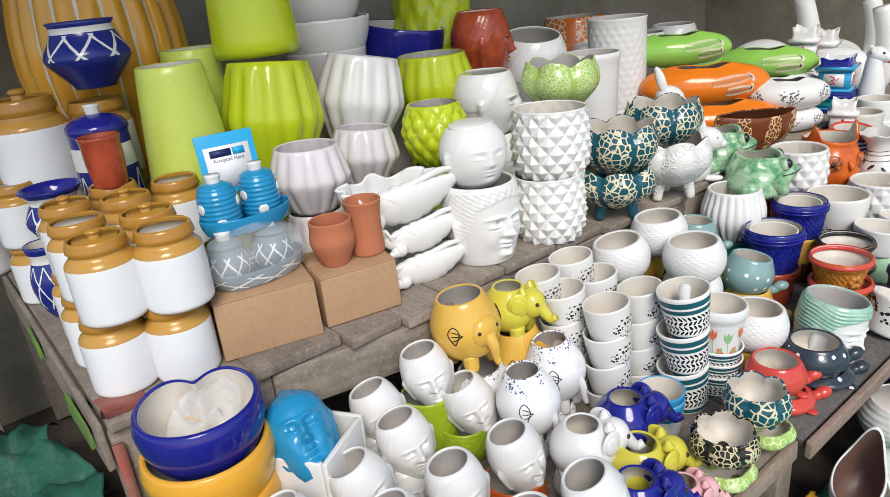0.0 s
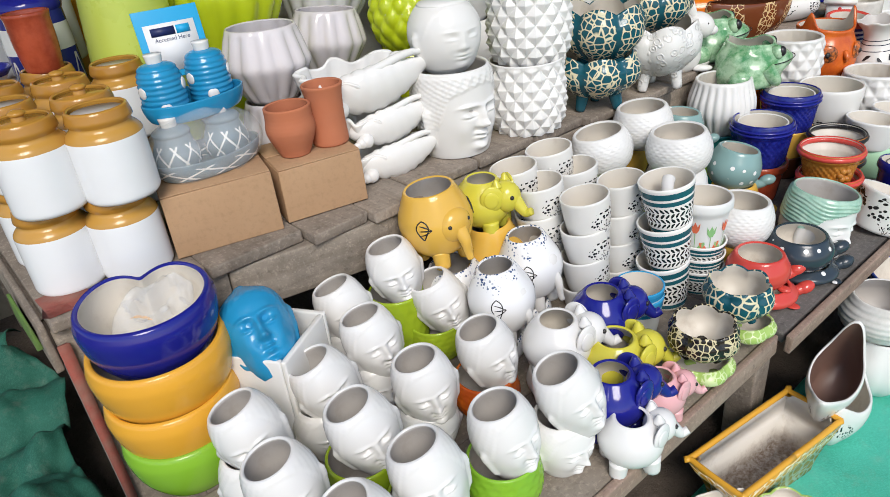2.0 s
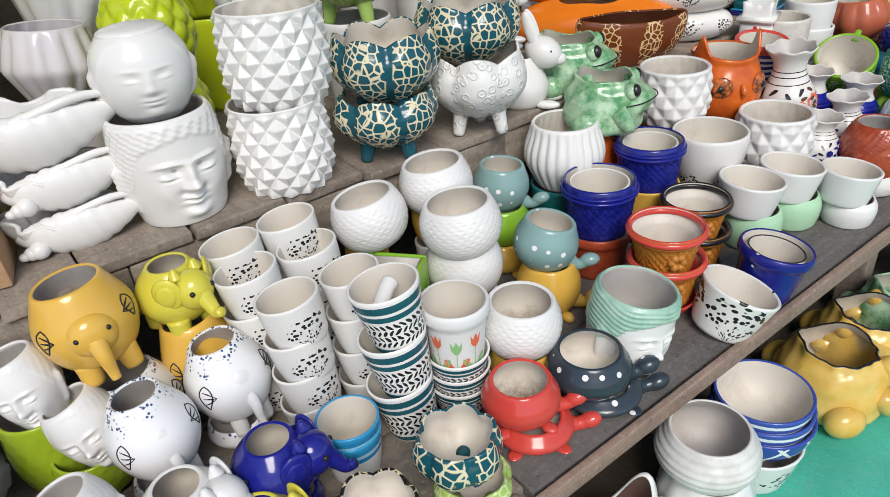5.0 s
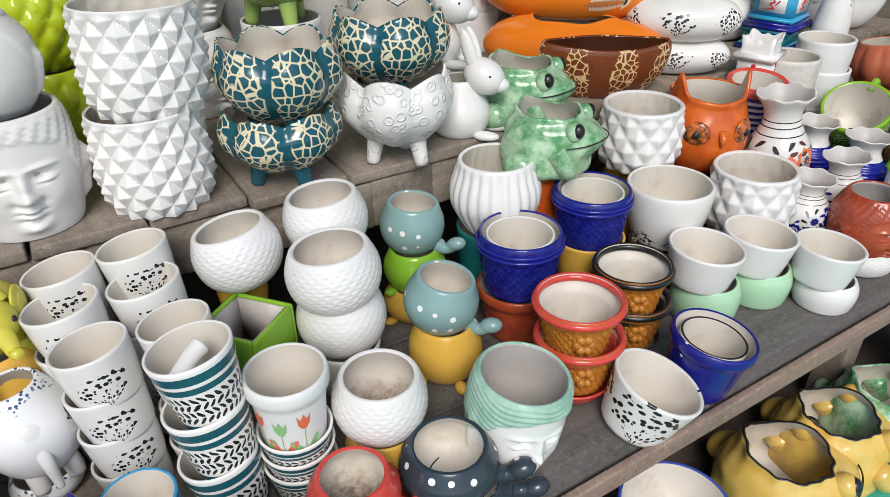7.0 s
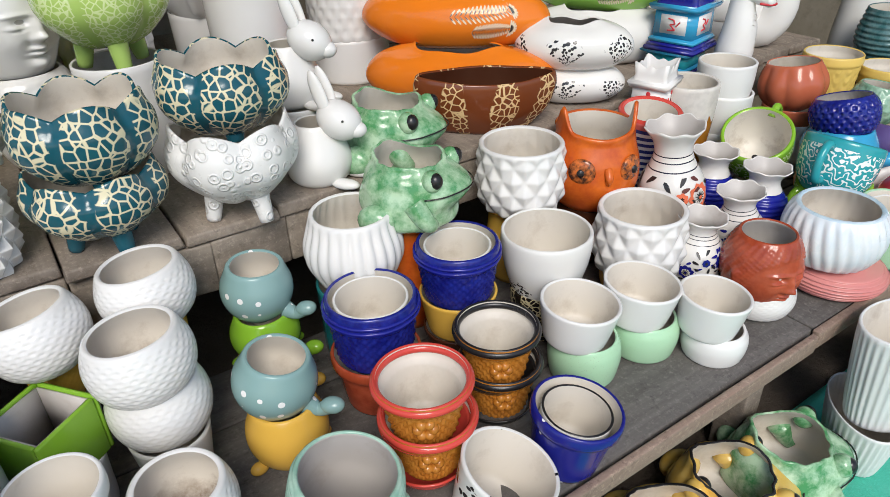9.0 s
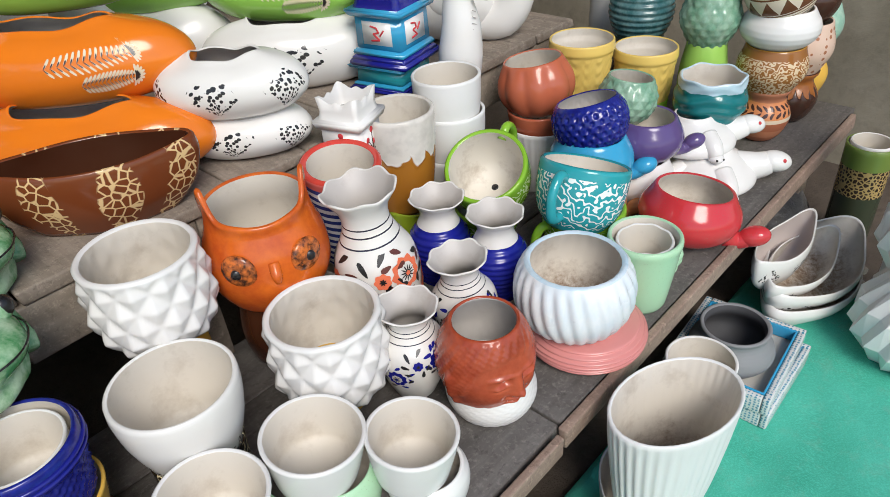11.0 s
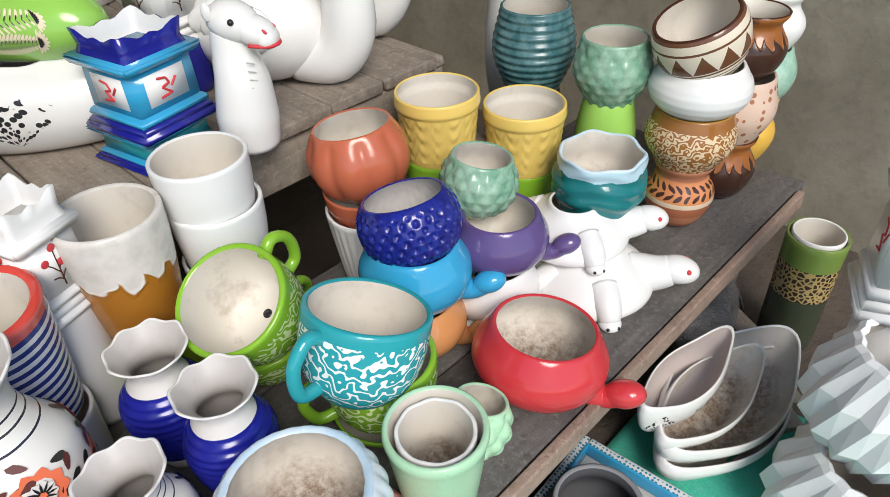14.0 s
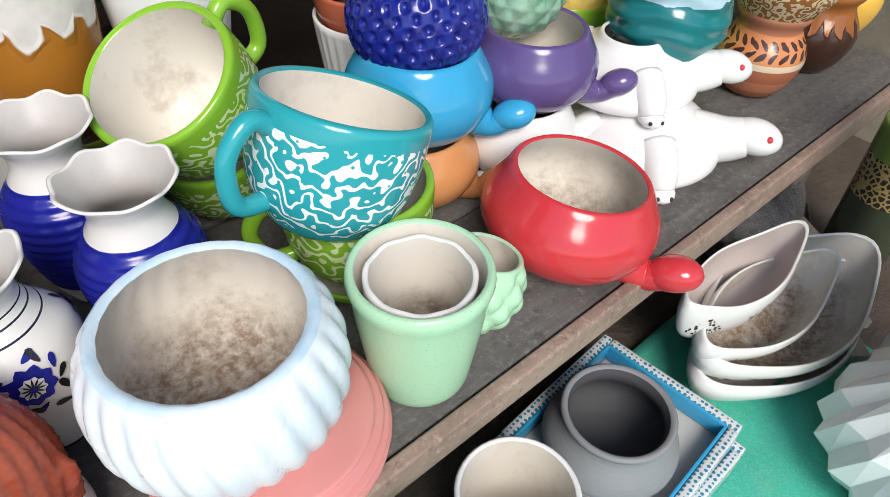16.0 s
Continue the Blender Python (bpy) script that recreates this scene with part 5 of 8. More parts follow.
for (kx, ky, kr, kz, kk, kd) in ((0.848, 1.285, 0.805, 0.712, "bulged", 0.088), (0.925, 1.278, 0.828, 0.712, "straight", 0.080)):
    sh = [(0, 0.66), (0.05, 0.7), (0.5, 1.06), (0.8, 1.0), (1, 1.0)] if kk == "bulged" else [(0, 0.86), (0.05, 0.9), (0.4, 0.86), (0.8, 0.9), (1, 1.0)]
    pot(kx, ky, kz, kr, kd, sh, (TERRA, TERRA), "unglazed terracotta cup, %s, standing on a box" % kk, "clay_cup", "cup", "clay cups", rings_of(12, 0.004), "kulhad_" + kk, n=40)
shell(1.045, 1.295, UP, 0.105, -12, (0.05, -0.12)), shell(1.05, 1.31, UP + 0.072, 0.105, -8, (0.05, -0.12)), shell(1.03, 1.345, UP + 0.148, 0.135, -10, (0.0, -0.25))

# two heads, pineapple pots, crackle pots at the deck's edge
pot(1.235, 1.262, UP, 0.790, 0.172, [(0, 0.86), (0.06, 0.9), (0.3, 1.0), (0.55, 1.06), (0.8, 1.04), (1, 0.98)], (WHITE, GREY_IN), "large white head planter with carved curls", "head_planter", "planter", "white head planters", face(0.55, 0.80, 0.75), "large_head", rz=-88, seg=160, n=110, th=0.008)
pot(1.236, 1.272, 0.782, 0.925, 0.10, [(0, 0.95), (0.1, 1.2), (0.4, 1.52), (0.7, 1.5), (0.9, 1.2), (1, 0.9)], (WHITE, WHITE), "smooth white veiled head planter standing on another", "head_planter", "planter", "white head planters", face(0.0, 0.90, 0.30), "veiled_head", rz=-100, seg=120, n=80)
bm = bmesh.new()
ball(bm, (1.236, 1.272, 0.920), (0.055, 0.052, 0.012))
o = bpy.data.objects["head_planter.001"]
p = part("crown_cap", bm, WHITE, o)
p.matrix_parent_inverse = o.matrix_world.inverted()
PINE = [(0, 0.84), (0.05, 0.90), (0.25, 1.0), (0.5, 1.02), (0.8, 0.98), (1, 0.97)]
pot(1.428, 1.222, UP, 0.766, 0.176, PINE, (WHITE, CREAM), "white planter covered in raised pyramids", "pyramid_planter", "planter", "pyramid planters", pyramids(14, 3.7, 0.12), "pyramid", seg=168, n=66, flat=True)
pot(1.448, 1.228, 0.760, 0.922, 0.184, PINE, (WHITE, CREAM), "white planter covered in raised pyramids", "pyramid_planter", "planter", "pyramid planters", pyramids(14, 3.7, 0.12), "pyramid", (0.02, 0), seg=168, n=66, flat=True)


def footed(x, y, z0, zr, d, mat, label, inner=CREAM, group="crackle flower pots", rz=0.0, n=6, foot=0.22, legmat=None):
    """A petal-rimmed bowl on three stub feet."""
    h = zr - z0
    ob = pot(x, y, z0 + foot * h, zr, d, [(0, 0.42), (0.1, 0.68), (0.4, 1.08), (0.68, 1.14), (0.88, 1.04), (1, 1.0)], (mat, inner), label, "footed_bowl", "bowl", group, petals(n, 0.10, 0.13 if d > 0.15 else 0.08), "petal_bowl", rz=rz, seg=96, n=20, inwarp=0.8)
    for a in (30, 150, 270):
        bm = bmesh.new()
        r = d * 0.24
        tube(bm, [(r * math.cos(radians(a)), r * math.sin(radians(a)), 0.10 * h), (1.25 * r * math.cos(radians(a)), 1.25 * r * math.sin(radians(a)), -foot * h)], [d * 0.10, d * 0.065], 12)
        part("foot", bm, legmat or mat, ob)
    return ob


footed(1.632, 1.175, UP, 0.742, 0.178, TEALCR, "teal flower bowl with cream crackle panels", rz=15, legmat=TEALBLUE)
footed(1.640, 1.170, 0.715, 0.852, 0.178, TEALCR, "teal flower bowl with cream crackle panels", rz=0, legmat=TEALBLUE, foot=0.05)
footed(1.842, 1.145, UP, 0.775, 0.178, BLOSSOM, "white flower bowl with raised blossoms on stub feet", rz=20)
footed(1.855, 1.185, 0.735, 0.868, 0.184, TEALCR, "teal flower bowl with cream crackle panels", rz=-10, legmat=TEALBLUE, foot=0.05)


def rabbit(x, y, z0, s, rz, label="white rabbit planter with painted eye"):
    ob = pot(x, y, z0, z0 + 1.35 * s, 0.9 * s, [(0, 1.2), (0.1, 1.5), (0.4, 1.7), (0.75, 1.3), (1, 1.0)], (WHITE, CREAM), label, "rabbit_planter", "planter", "rabbit planters", key="rabbit_body", rz=rz)
    bm = bmesh.new()
    ball(bm, (0.62 * s, 0, 1.45 * s), (0.52 * s, 0.42 * s, 0.42 * s), (0, 25, 0))
    ball(bm, (1.0 * s, 0, 1.27 * s), (0.24 * s, 0.2 * s, 0.18 * s))
    part("head", bm, WHITE, ob)
    for side in (1, -1):
        bm = bmesh.new()
        ball(bm, (0.30 * s, 0.17 * s * side, 2.05 * s), (0.16 * s, 0.09 * s, 0.52 * s), (0, -18, 0))
        part("ear", bm, WHITE, ob)
        bm = bmesh.new()
        ball(bm, (0.78 * s, 0.34 * s * side, 0.1 * s), (0.34 * s, 0.16 * s, 0.12 * s))
        part("paw", bm, WHITE, ob)
    small_eyes(ob, [(0.86 * s, 0.33 * s, 1.55 * s), (0.86 * s, -0.33 * s, 1.55 * s)], 0.03 * s)
    return ob


rabbit(2.005, 1.19, UP, 0.082, -52), rabbit(2.03, 1.34, UP + 0.10, 0.085, -50)
pot(2.03, 1.34, UP, UP + 0.10, 0.13, CYL, (WHITE, CREAM), "low plain white glazed pot", "low_pot", "pot")
frog(2.160, 1.195, UP, 0.085, JADE, "green mottled frog planter with glossy eyes", -52)
frog(2.105, 1.035, 0.565, 0.082, JADE, "green mottled frog planter with glossy eyes", -52)
turtle_pot(2.10, 1.04, LOW, 0.570, 0.085, ORANGE_B, "burnt orange tiger pot under a frog planter", 200, "tiger pots", "animal_pot", feet=False, reach=0.8)

# rows behind on the deck, near half
pot(1.325, 1.52, UP + 0.17, 0.935, 0.135, GLOBE, (LIME, GREY_IN), "glossy lime pineapple-scaled pot", "scaled_pot", "pot", "", scales(12, 2.6, 0.16), "lime_scale", seg=96, n=40)
pot(1.325, 1.52, UP, UP + 0.17, 0.13, GLOBE, (LIME, GREY_IN), "glossy lime pineapple-scaled pot", "scaled_pot", "pot", "", scales(12, 2.6, 0.16), "lime_scale", seg=96, n=40)
pot(1.555, 1.80, UP + 0.22, 1.02, 0.205, BARREL, (LIME, GREY_IN), "glossy lime ribbed pot", "ribbed_pot", "pot", "", ribs(16, 0.09), "lime_rib", seg=96)
pot(1.555, 1.80, UP, UP + 0.22, 0.2, CYL, (LIME, GREY_IN), "low glossy lime green pot", "low_pot", "pot")
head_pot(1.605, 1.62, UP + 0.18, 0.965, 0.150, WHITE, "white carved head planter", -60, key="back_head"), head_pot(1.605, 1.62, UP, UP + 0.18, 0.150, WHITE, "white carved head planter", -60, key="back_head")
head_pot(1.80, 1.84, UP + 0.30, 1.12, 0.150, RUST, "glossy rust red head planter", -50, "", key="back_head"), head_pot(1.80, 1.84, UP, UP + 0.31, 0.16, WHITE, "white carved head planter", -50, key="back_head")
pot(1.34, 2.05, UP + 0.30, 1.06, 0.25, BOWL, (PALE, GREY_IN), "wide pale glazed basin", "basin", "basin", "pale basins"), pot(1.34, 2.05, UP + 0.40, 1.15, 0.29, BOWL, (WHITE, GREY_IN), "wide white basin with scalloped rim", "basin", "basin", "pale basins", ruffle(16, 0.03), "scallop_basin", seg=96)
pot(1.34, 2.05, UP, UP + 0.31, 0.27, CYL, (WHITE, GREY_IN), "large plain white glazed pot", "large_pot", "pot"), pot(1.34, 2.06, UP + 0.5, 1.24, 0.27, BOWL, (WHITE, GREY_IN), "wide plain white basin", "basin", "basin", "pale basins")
pot(1.62, 2.08, UP + 0.27, 1.10, 0.27, [(0, 0.8), (0.1, 0.9), (0.6, 1.0), (1, 1.02)], (COBALT, GREY_IN), "glossy cobalt panelled pot", "panelled_pot", "pot", "", pleats(8, 0.06), "blue_panel", (0.1, -0.15), seg=64)
pot(1.62, 2.10, UP, UP + 0.3, 0.24, CYL, (WHITE, GREY_IN), "large plain white glazed pot", "large_pot", "pot")
footed(1.755, 1.46, UP + 0.20, 0.985, 0.195, LIMECR, "lime flower bowl with crackle panels", GREY_IN), pot(1.755, 1.46, UP, UP + 0.21, 0.16, CYL, (WHITE, GREY_IN), "low plain white glazed pot", "low_pot", "pot")
pot(2.06, 1.60, UP + 0.08, 0.955, 0.19, [(0, 0.84), (0.05, 0.88), (0.9, 0.98), (0.95, 1.04), (1, 1.02)], (WHITE, GREY_IN), "white pot painted with tulips", "tulip_pot", "pot", "tulip pots", key="tulip_back"), pot(2.06, 1.60, UP, UP + 0.09, 0.17, CYL, (WHITE, GREY_IN), "low plain white glazed pot", "low_pot", "pot")
head_pot(2.06, 1.88, UP + 0.18, 1.02, 0.20, WHITE, "white tilted shell-faced planter", -40, key="back_head", lean=(-0.1, -0.2)), pot(2.06, 1.88, UP, UP + 0.19, 0.2, CYL, (WHITE, GREY_IN), "large plain white glazed pot", "large_pot", "pot")
pot(2.36, 1.72, UP + 0.10, 1.035, 0.215, [(0, 0.86), (0.05, 0.94), (0.5, 0.98), (0.93, 0.98), (1, 1.0)], (WHITE, GREY_IN), "tall white dimpled cylinder pot", "dimpled_pot", "pot", "", dimples(22, 14, 0.03), "dimple_cyl", seg=132, n=84), pot(2.36, 1.72, UP, UP + 0.11, 0.2, CYL, (WHITE, GREY_IN), "low plain white glazed pot", "low_pot", "pot")
pot(1.83, 2.12, UP, 1.20, 0.26, BARREL, (LIME, GREY_IN), "glossy lime pineapple-scaled pot", "scaled_pot", "pot", "", scales(12, 2.6, 0.14), "lime_scale_big", seg=72, n=40)
for bx, by, bz in ((2.62, 2.02, UP), (2.98, 2.05, UP), (3.3, 2.1, UP)):
    head_pot(bx, by, bz, bz + 0.30, 0.20, WHITE, "white carved head planter at the back", -50, key="far_head")
pot(2.80, 2.30, UP, 1.0, 0.26, GLOBE, (ORANGECR, CREAM), "orange pot with cream crackle petals", "crackle_pot", "pot", key="orange_crackle"), pot(3.3, 2.38, UP, 0.92, 0.2, CYL, (PALE, CREAM), "pale pierced cylinder pot", "pierced_pot", "pot", "", dimples(20, 12, 0.04), "pierced", seg=80, n=48)
turtle_pot(2.70, 1.82, UP, 0.86, 0.13, WHITE, "white glazed duck planter", -50, "duck planters", "duck_planter")
ladle(2.495, 1.455, UP + 0.115, 0.45, 0.13, (ORANGE, GREY_IN), "orange gourd trough with painted feather", -47, "gourd planters", oval=0.42), ladle(2.450, 1.375, UP, 0.45, 0.13, (ORANGE, GREY_IN), "orange gourd trough with painted feather", -47, "gourd planters", oval=0.42)
for gx, gy, gz, ga in ((2.56, 1.60, UP + 0.235, -47), (2.97, 1.47, UP + 0.13, -66), (2.80, 1.75, UP + 0.15, -50)):
    ladle(gx, gy, gz, 0.38, 0.11, (GRASS, GREY_IN), "grass green gourd trough with painted fern", ga, "gourd planters", oval=0.45)
ladle(2.78, 1.75, UP, 0.40, 0.16, (WHITE, GREY_IN), "large plain white gourd trough", -50, "gourd planters"), ladle(2.945, 1.42, UP, 0.42, 0.14, (SPRIG_B, GREY_IN), "long white gourd trough with painted trees", -40, "gourd planters", oval=0.42)
ladle(2.675, 1.235, UP, 0.25, 0.085, (SPRIG_B, GREY_IN), "white gourd planter with black leaf sprigs", -50, "gourd planters", oval=0.6), ladle(2.670, 1.230, UP + 0.08, 0.27, 0.10, (SPRIG_B, GREY_IN), "white gourd planter with black leaf sprigs", -52, "gourd planters", oval=0.6)
boat(2.400, 1.205, UP, 0.275, 0.13, 0.115, (BROWNCR, BROWN), "brown trough with cream crackle bands", -24, "crackle troughs", "brown_boat", (0.02, -0.05), 0.05, "crackle_trough")
# painted feathers and ferns on the gourds
GOURD = [(0, 0.95), (0.08, 1.25), (0.35, 1.62), (0.6, 1.64), (0.82, 1.42), (0.94, 1.10), (1, 0.78)]


def fern(s0, z0, length, rise, grow):
    """Leaf strokes in pairs along a stem, with a fan at its end."""
    out, n = [], 15
    for k in range(n):
        t = k / (n - 1)
        size = grow * (0.010 + 0.013 * math.sin(math.pi * min(1.0, 0.25 + 0.75 * t)))
        for side in (1, -1):
            out.append(leaf(s0 + length * t, z0 + rise * t, size, 0.0040 * grow, 90 - 48 * side))
    for k in range(9):
        out.append(leaf(s0 + length, z0 + rise, 0.019 * grow, 0.0048 * grow, 90 - 80 + 20 * k))
    return out


for gx, gy, gz, gl, gh, at in ((2.495, 1.455, UP + 0.115, 0.45, 0.13, -1.50), (2.450, 1.375, UP, 0.45, 0.13, -1.35), (2.97, 1.47, UP + 0.13, 0.38, 0.11, -1.60), (2.56, 1.60, UP + 0.235, 0.38, 0.11, -1.50)):
    own = [q for q in bpy.data.objects if q.name.startswith("gourd_planter") and (q.matrix_world.translation - Vector((gx, gy, gz))).length < 0.003][0]
    d, flat_by = gl * 0.60, 0.42 if gl > 0.4 else 0.45
    for name, mat, grow, lift in (("painted_feather", CREAMINK, 1.05, 0.0012), ("painted_vein", BLACK, 0.50, 0.0022)):
        bm = bmesh.new()
        for poly in fern(0.0, 0.62 * gh, 0.155, 0.012, grow) + fern(0.05, 0.36 * gh, 0.095, 0.006, grow):
            vs = []
            for p, q in poly:
                aa, vv = at + p / (0.80 * d), min(max(q / gh, 0.02), 0.95)
                r = (curve_at(GOURD, vv) + 0.05 * math.cos(3 * aa)) * d / 2 + lift
                vs.append(bm.verts.new((r * math.cos(aa), r * math.sin(aa) * flat_by, vv * gh)))
            bm.faces.new(vs)
        bmesh.ops.recalc_face_normals(bm, faces=bm.faces)
        part(name, bm, mat, own, "cream feather strokes" if grow > 0.9 else "dark feather veins")
temple(3.055, 1.225, UP + 0.055, 0.150, 0.145, SKY, SKY, COBALT, "turquoise and cobalt shrine planter with white panels", 12), temple(3.055, 1.235, UP, 0.07, 0.15, TURQ, SKY, COBALT, "turquoise and cobalt shrine planter under another", 12, marks=False)
temple(2.805, 1.090, 0.530, 0.172, 0.105, WHITE, WHITE, WHITE, "white shrine planter with red painted twigs", 20, marks="twig"), pot(2.805, 1.090, LOW, 0.530, 0.09, CYL, (WHITE, CREAM), "plain white pot under a shrine planter", "low_pot", "pot")
temple(3.20, 1.42, UP + 0.09, 0.21, 0.12, WHITE, WHITE, WHITE, "white shrine planter with red painted marks", 15, marks="twig"), temple(3.34, 1.40, UP + 0.06, 0.21, 0.115, WHITE, WHITE, WHITE, "white shrine planter with red painted marks", 8)
pot(3.20, 1.42, UP, UP + 0.092, 0.12, CYL, (COBALT, CREAM), "low glossy cobalt blue pot", "low_pot", "pot"), pot(3.34, 1.40, UP, UP + 0.062, 0.12, CYL, (SKY, CREAM), "sky blue low pot", "low_pot", "pot")


def camel(x, y, z0, s, rz, label, body=True):
    """A camel planter: a tall tapering neck on a round body, a long muzzle with a painted mouth."""
    ob = new("camel_planter")
    ob.matrix_world = pose(x, y, z0, 0, 0, rz)
    tagged(ob, label, "planter", "camel planters")
    if body:
        bm = bmesh.new()
        ball(bm, (-1.35 * s, 0, 0.80 * s), (1.20 * s, 0.72 * s, 0.80 * s), seg=28, rings=18)
        part("body", bm, WHITE, ob)
    bm = bmesh.new()
    tube(bm, [(-0.05 * s, 0, 0.0), (0.0, 0, 0.6 * s), (0.05 * s, 0, 1.3 * s), (0.0, 0, 1.9 * s), (0.02 * s, 0, 2.3 * s)], [0.56 * s, 0.60 * s, 0.52 * s, 0.40 * s, 0.34 * s], 24)
    part("neck", bm, WHITE, ob)
    bm = bmesh.new()
    ball(bm, (0.12 * s, 0, 2.42 * s), (0.50 * s, 0.40 * s, 0.38 * s), (0, 12, 0))
    ball(bm, (0.52 * s, 0, 2.28 * s), (0.42 * s, 0.32 * s, 0.27 * s), (0, 18, 0))
    ball(bm, (0.76 * s, 0, 2.16 * s), (0.20 * s, 0.27 * s, 0.20 * s))
    head = part("head", bm, WHITE, ob)
    bm = bmesh.new()
    tube(bm, [(0.52 * s, 0.30 * s, 2.10 * s), (0.84 * s, 0.20 * s, 2.07 * s), (0.97 * s, 0, 2.08 * s), (0.84 * s, -0.20 * s, 2.07 * s), (0.52 * s, -0.30 * s, 2.10 * s)], [0.035 * s] * 5, 6)
    part("mouth", bm, REDINK, head, "red painted mouth")
    for side in (1, -1):
        bm = bmesh.new()
        ball(bm, (-0.16 * s, 0.32 * s * side, 2.66 * s), (0.10 * s, 0.07 * s, 0.17 * s))
        part("ear", bm, WHITE, head)
        bm = bmesh.new()
        ball(bm, (0.80 * s, 0.17 * s * side, 2.33 * s), (0.07 * s, 0.03 * s, 0.035 * s), (0, 30, 0))
        part("nostril", bm, REDINK, head, "red painted nostril")
    for k in range(4):
        bm = bmesh.new()
        tube(bm, [(0.50 * s, -0.20 * s, (1.25 + 0.16 * k) * s), (0.44 * s, -0.34 * s, (1.32 + 0.16 * k) * s)], [0.012 * s, 0.012 * s], 5)
        part("scored_line", bm, GREY_IN, ob, "short incised line")
    small_eyes(head, [(0.30 * s, 0.35 * s, 2.52 * s), (0.30 * s, -0.35 * s, 2.52 * s)], 0.06 * s)
    return ob


def goose_neck(x, y, z0, s, rz, label):
    """A tall white bird planter whose thick neck bends up and over its round body."""
    ob = new("bird_planter")
    ob.matrix_world = pose(x, y, z0, 0, 0, rz)
    tagged(ob, label, "planter", "white bird planters")
    bm = bmesh.new()
    ball(bm, (-0.55 * s, 0, 0.85 * s), (1.15 * s, 0.85 * s, 0.85 * s), seg=32, rings=20)
    part("body", bm, WHITE, ob)
    bm = bmesh.new()
    tube(bm, [(0.0, 0, 0.42 * s), (0.62 * s, 0, 0.46 * s), (0.92 * s, 0, 1.0 * s), (0.86 * s, 0, 2.0 * s), (0.6 * s, 0, 3.0 * s)], [0.42 * s, 0.46 * s, 0.42 * s, 0.34 * s, 0.30 * s], 24)
    part("neck", bm, WHITE, ob)
    for side in (1, -1):
        bm = bmesh.new()
        for k in range(4):
            ball(bm, ((-0.35 - 0.22 * k) * s, (0.80 - 0.05 * k) * s * side, (1.05 + 0.05 * k) * s), (0.42 * s, 0.10 * s, (0.36 - 0.05 * k) * s), (0, -25, 0), 14, 9)
        part("wing", bm, WHITE, ob)
    return ob


camel(3.165, 1.140, UP, 0.080, -62, "white camel planter with red painted mouth", False)
goose_neck(3.365, 1.280, UP, 0.115, -58, "white bird planter with a thick curved neck"), goose_neck(3.565, 1.400, UP, 0.120, -58, "white bird planter with a thick curved neck"), goose_neck(3.40, 1.62, UP, 0.13, -58, "white bird planter with a thick curved neck")
pot(3.758, 1.040, LOW + 0.20, 0.687, 0.136, BARREL, (mottled("grey_teal_glaze", (0.03, 0.11, 0.12), (0.10, 0.20, 0.21), 40.0), CREAM), "grey teal ringed barrel pot", "ringed_pot", "pot", "", rings_of(11, 0.025), "teal_rings", n=88), pot(3.758, 1.040, LOW, LOW + 0.205, 0.11, GLOBE, (BROWN, CREAM), "brown pot under a teal one", "low_pot", "pot")
pot(3.90, 1.19, LOW, 0.70, 0.13, BARREL, (MOSAIC, CREAM), "white pot with black painted band", "banded_pot", "pot", key="banded")

# ---- lower bench, near end ----
HEART = [(0, 0.66), (0.08, 0.76), (0.4, 0.96), (0.8, 1.05), (1, 1.0)]
for i, (hm, z0, z1, k) in enumerate(((LEAF, LOW, 0.430, 0.94), (AMBER, 0.388, 0.500, 1.0), (AMBER, 0.460, 0.580, 1.04), (COBALT, 0.545, 0.652, 1.0))):
    heart = lambda a, v: (0.10 * math.cos(a) - 0.44 * gauss(a, math.pi, 0.42) - 0.44 * gauss(a, -math.pi, 0.42), -0.04 * math.cos(a) * v)
    pot(0.455 + 0.004 * i, 1.095 + 0.006 * i, z0, z1, 0.196 * k, HEART, (hm, CREAM), ("apple green", "amber yellow", "amber yellow", "cobalt blue")[i] + " heart-shaped bowl in a stack", "heart_bowl", "bowl", "stacked heart bowls", heart, "heart%d" % i, (0, 0), -108, seg=96, n=20, th=0.009, inwarp=1.0)
bm = bmesh.new()
bmesh.ops.create_icosphere(bm, subdivisions=4, radius=1, matrix=pose(0.480, 1.125, 0.612) @ Matrix.Diagonal((0.062, 0.052, 0.028, 1)))
for v in bm.verts:
    v.co += Vector((1, 1, 1)) * 0.022 * noise.noise(v.co * 40)
tagged(new("plastic_bag", from_bm("plastic_bag", bm, [FILM], True)), "crumpled clear plastic bag lying in the blue bowl", "bag")

# a square planter with a blue head in it
o = new("square_planter")
o.matrix_world = pose(0.618, 1.058, LOW, 0, 0, 32)
tagged(o, "white square planter with black speckled side", "planter")
for k in range(4):
    bm = bmesh.new()
    slab(bm, 0.062, 0.072, -0.0715, 0.0615, 0, 0.205, 0.003)
    p = part("side", bm, (SPRIG, WHITE, WHITE, SPRIG)[k], o)
    p.matrix_local = pose(0, 0, 0, 0, 0, 90 * k)
bm = bmesh.new()
slab(bm, -0.0615, 0.0615, -0.0615, 0.0615, 0.002, 0.012, 0.0)
part("floor", bm, WHITE, o)
pot(0.602, 1.000, LOW + 0.160, 0.635, 0.070, [(0, 0.9), (0.12, 1.15), (0.4, 1.5), (0.7, 1.52), (0.88, 1.15), (1, 0.25)], (AZURE, AZURE), "bright blue head planter lying in a square planter", "head_planter", "planter", "", face(0.5, 0.80, 1.5), "blue_head", (0.02, 0.85), -104, seg=120, n=90)

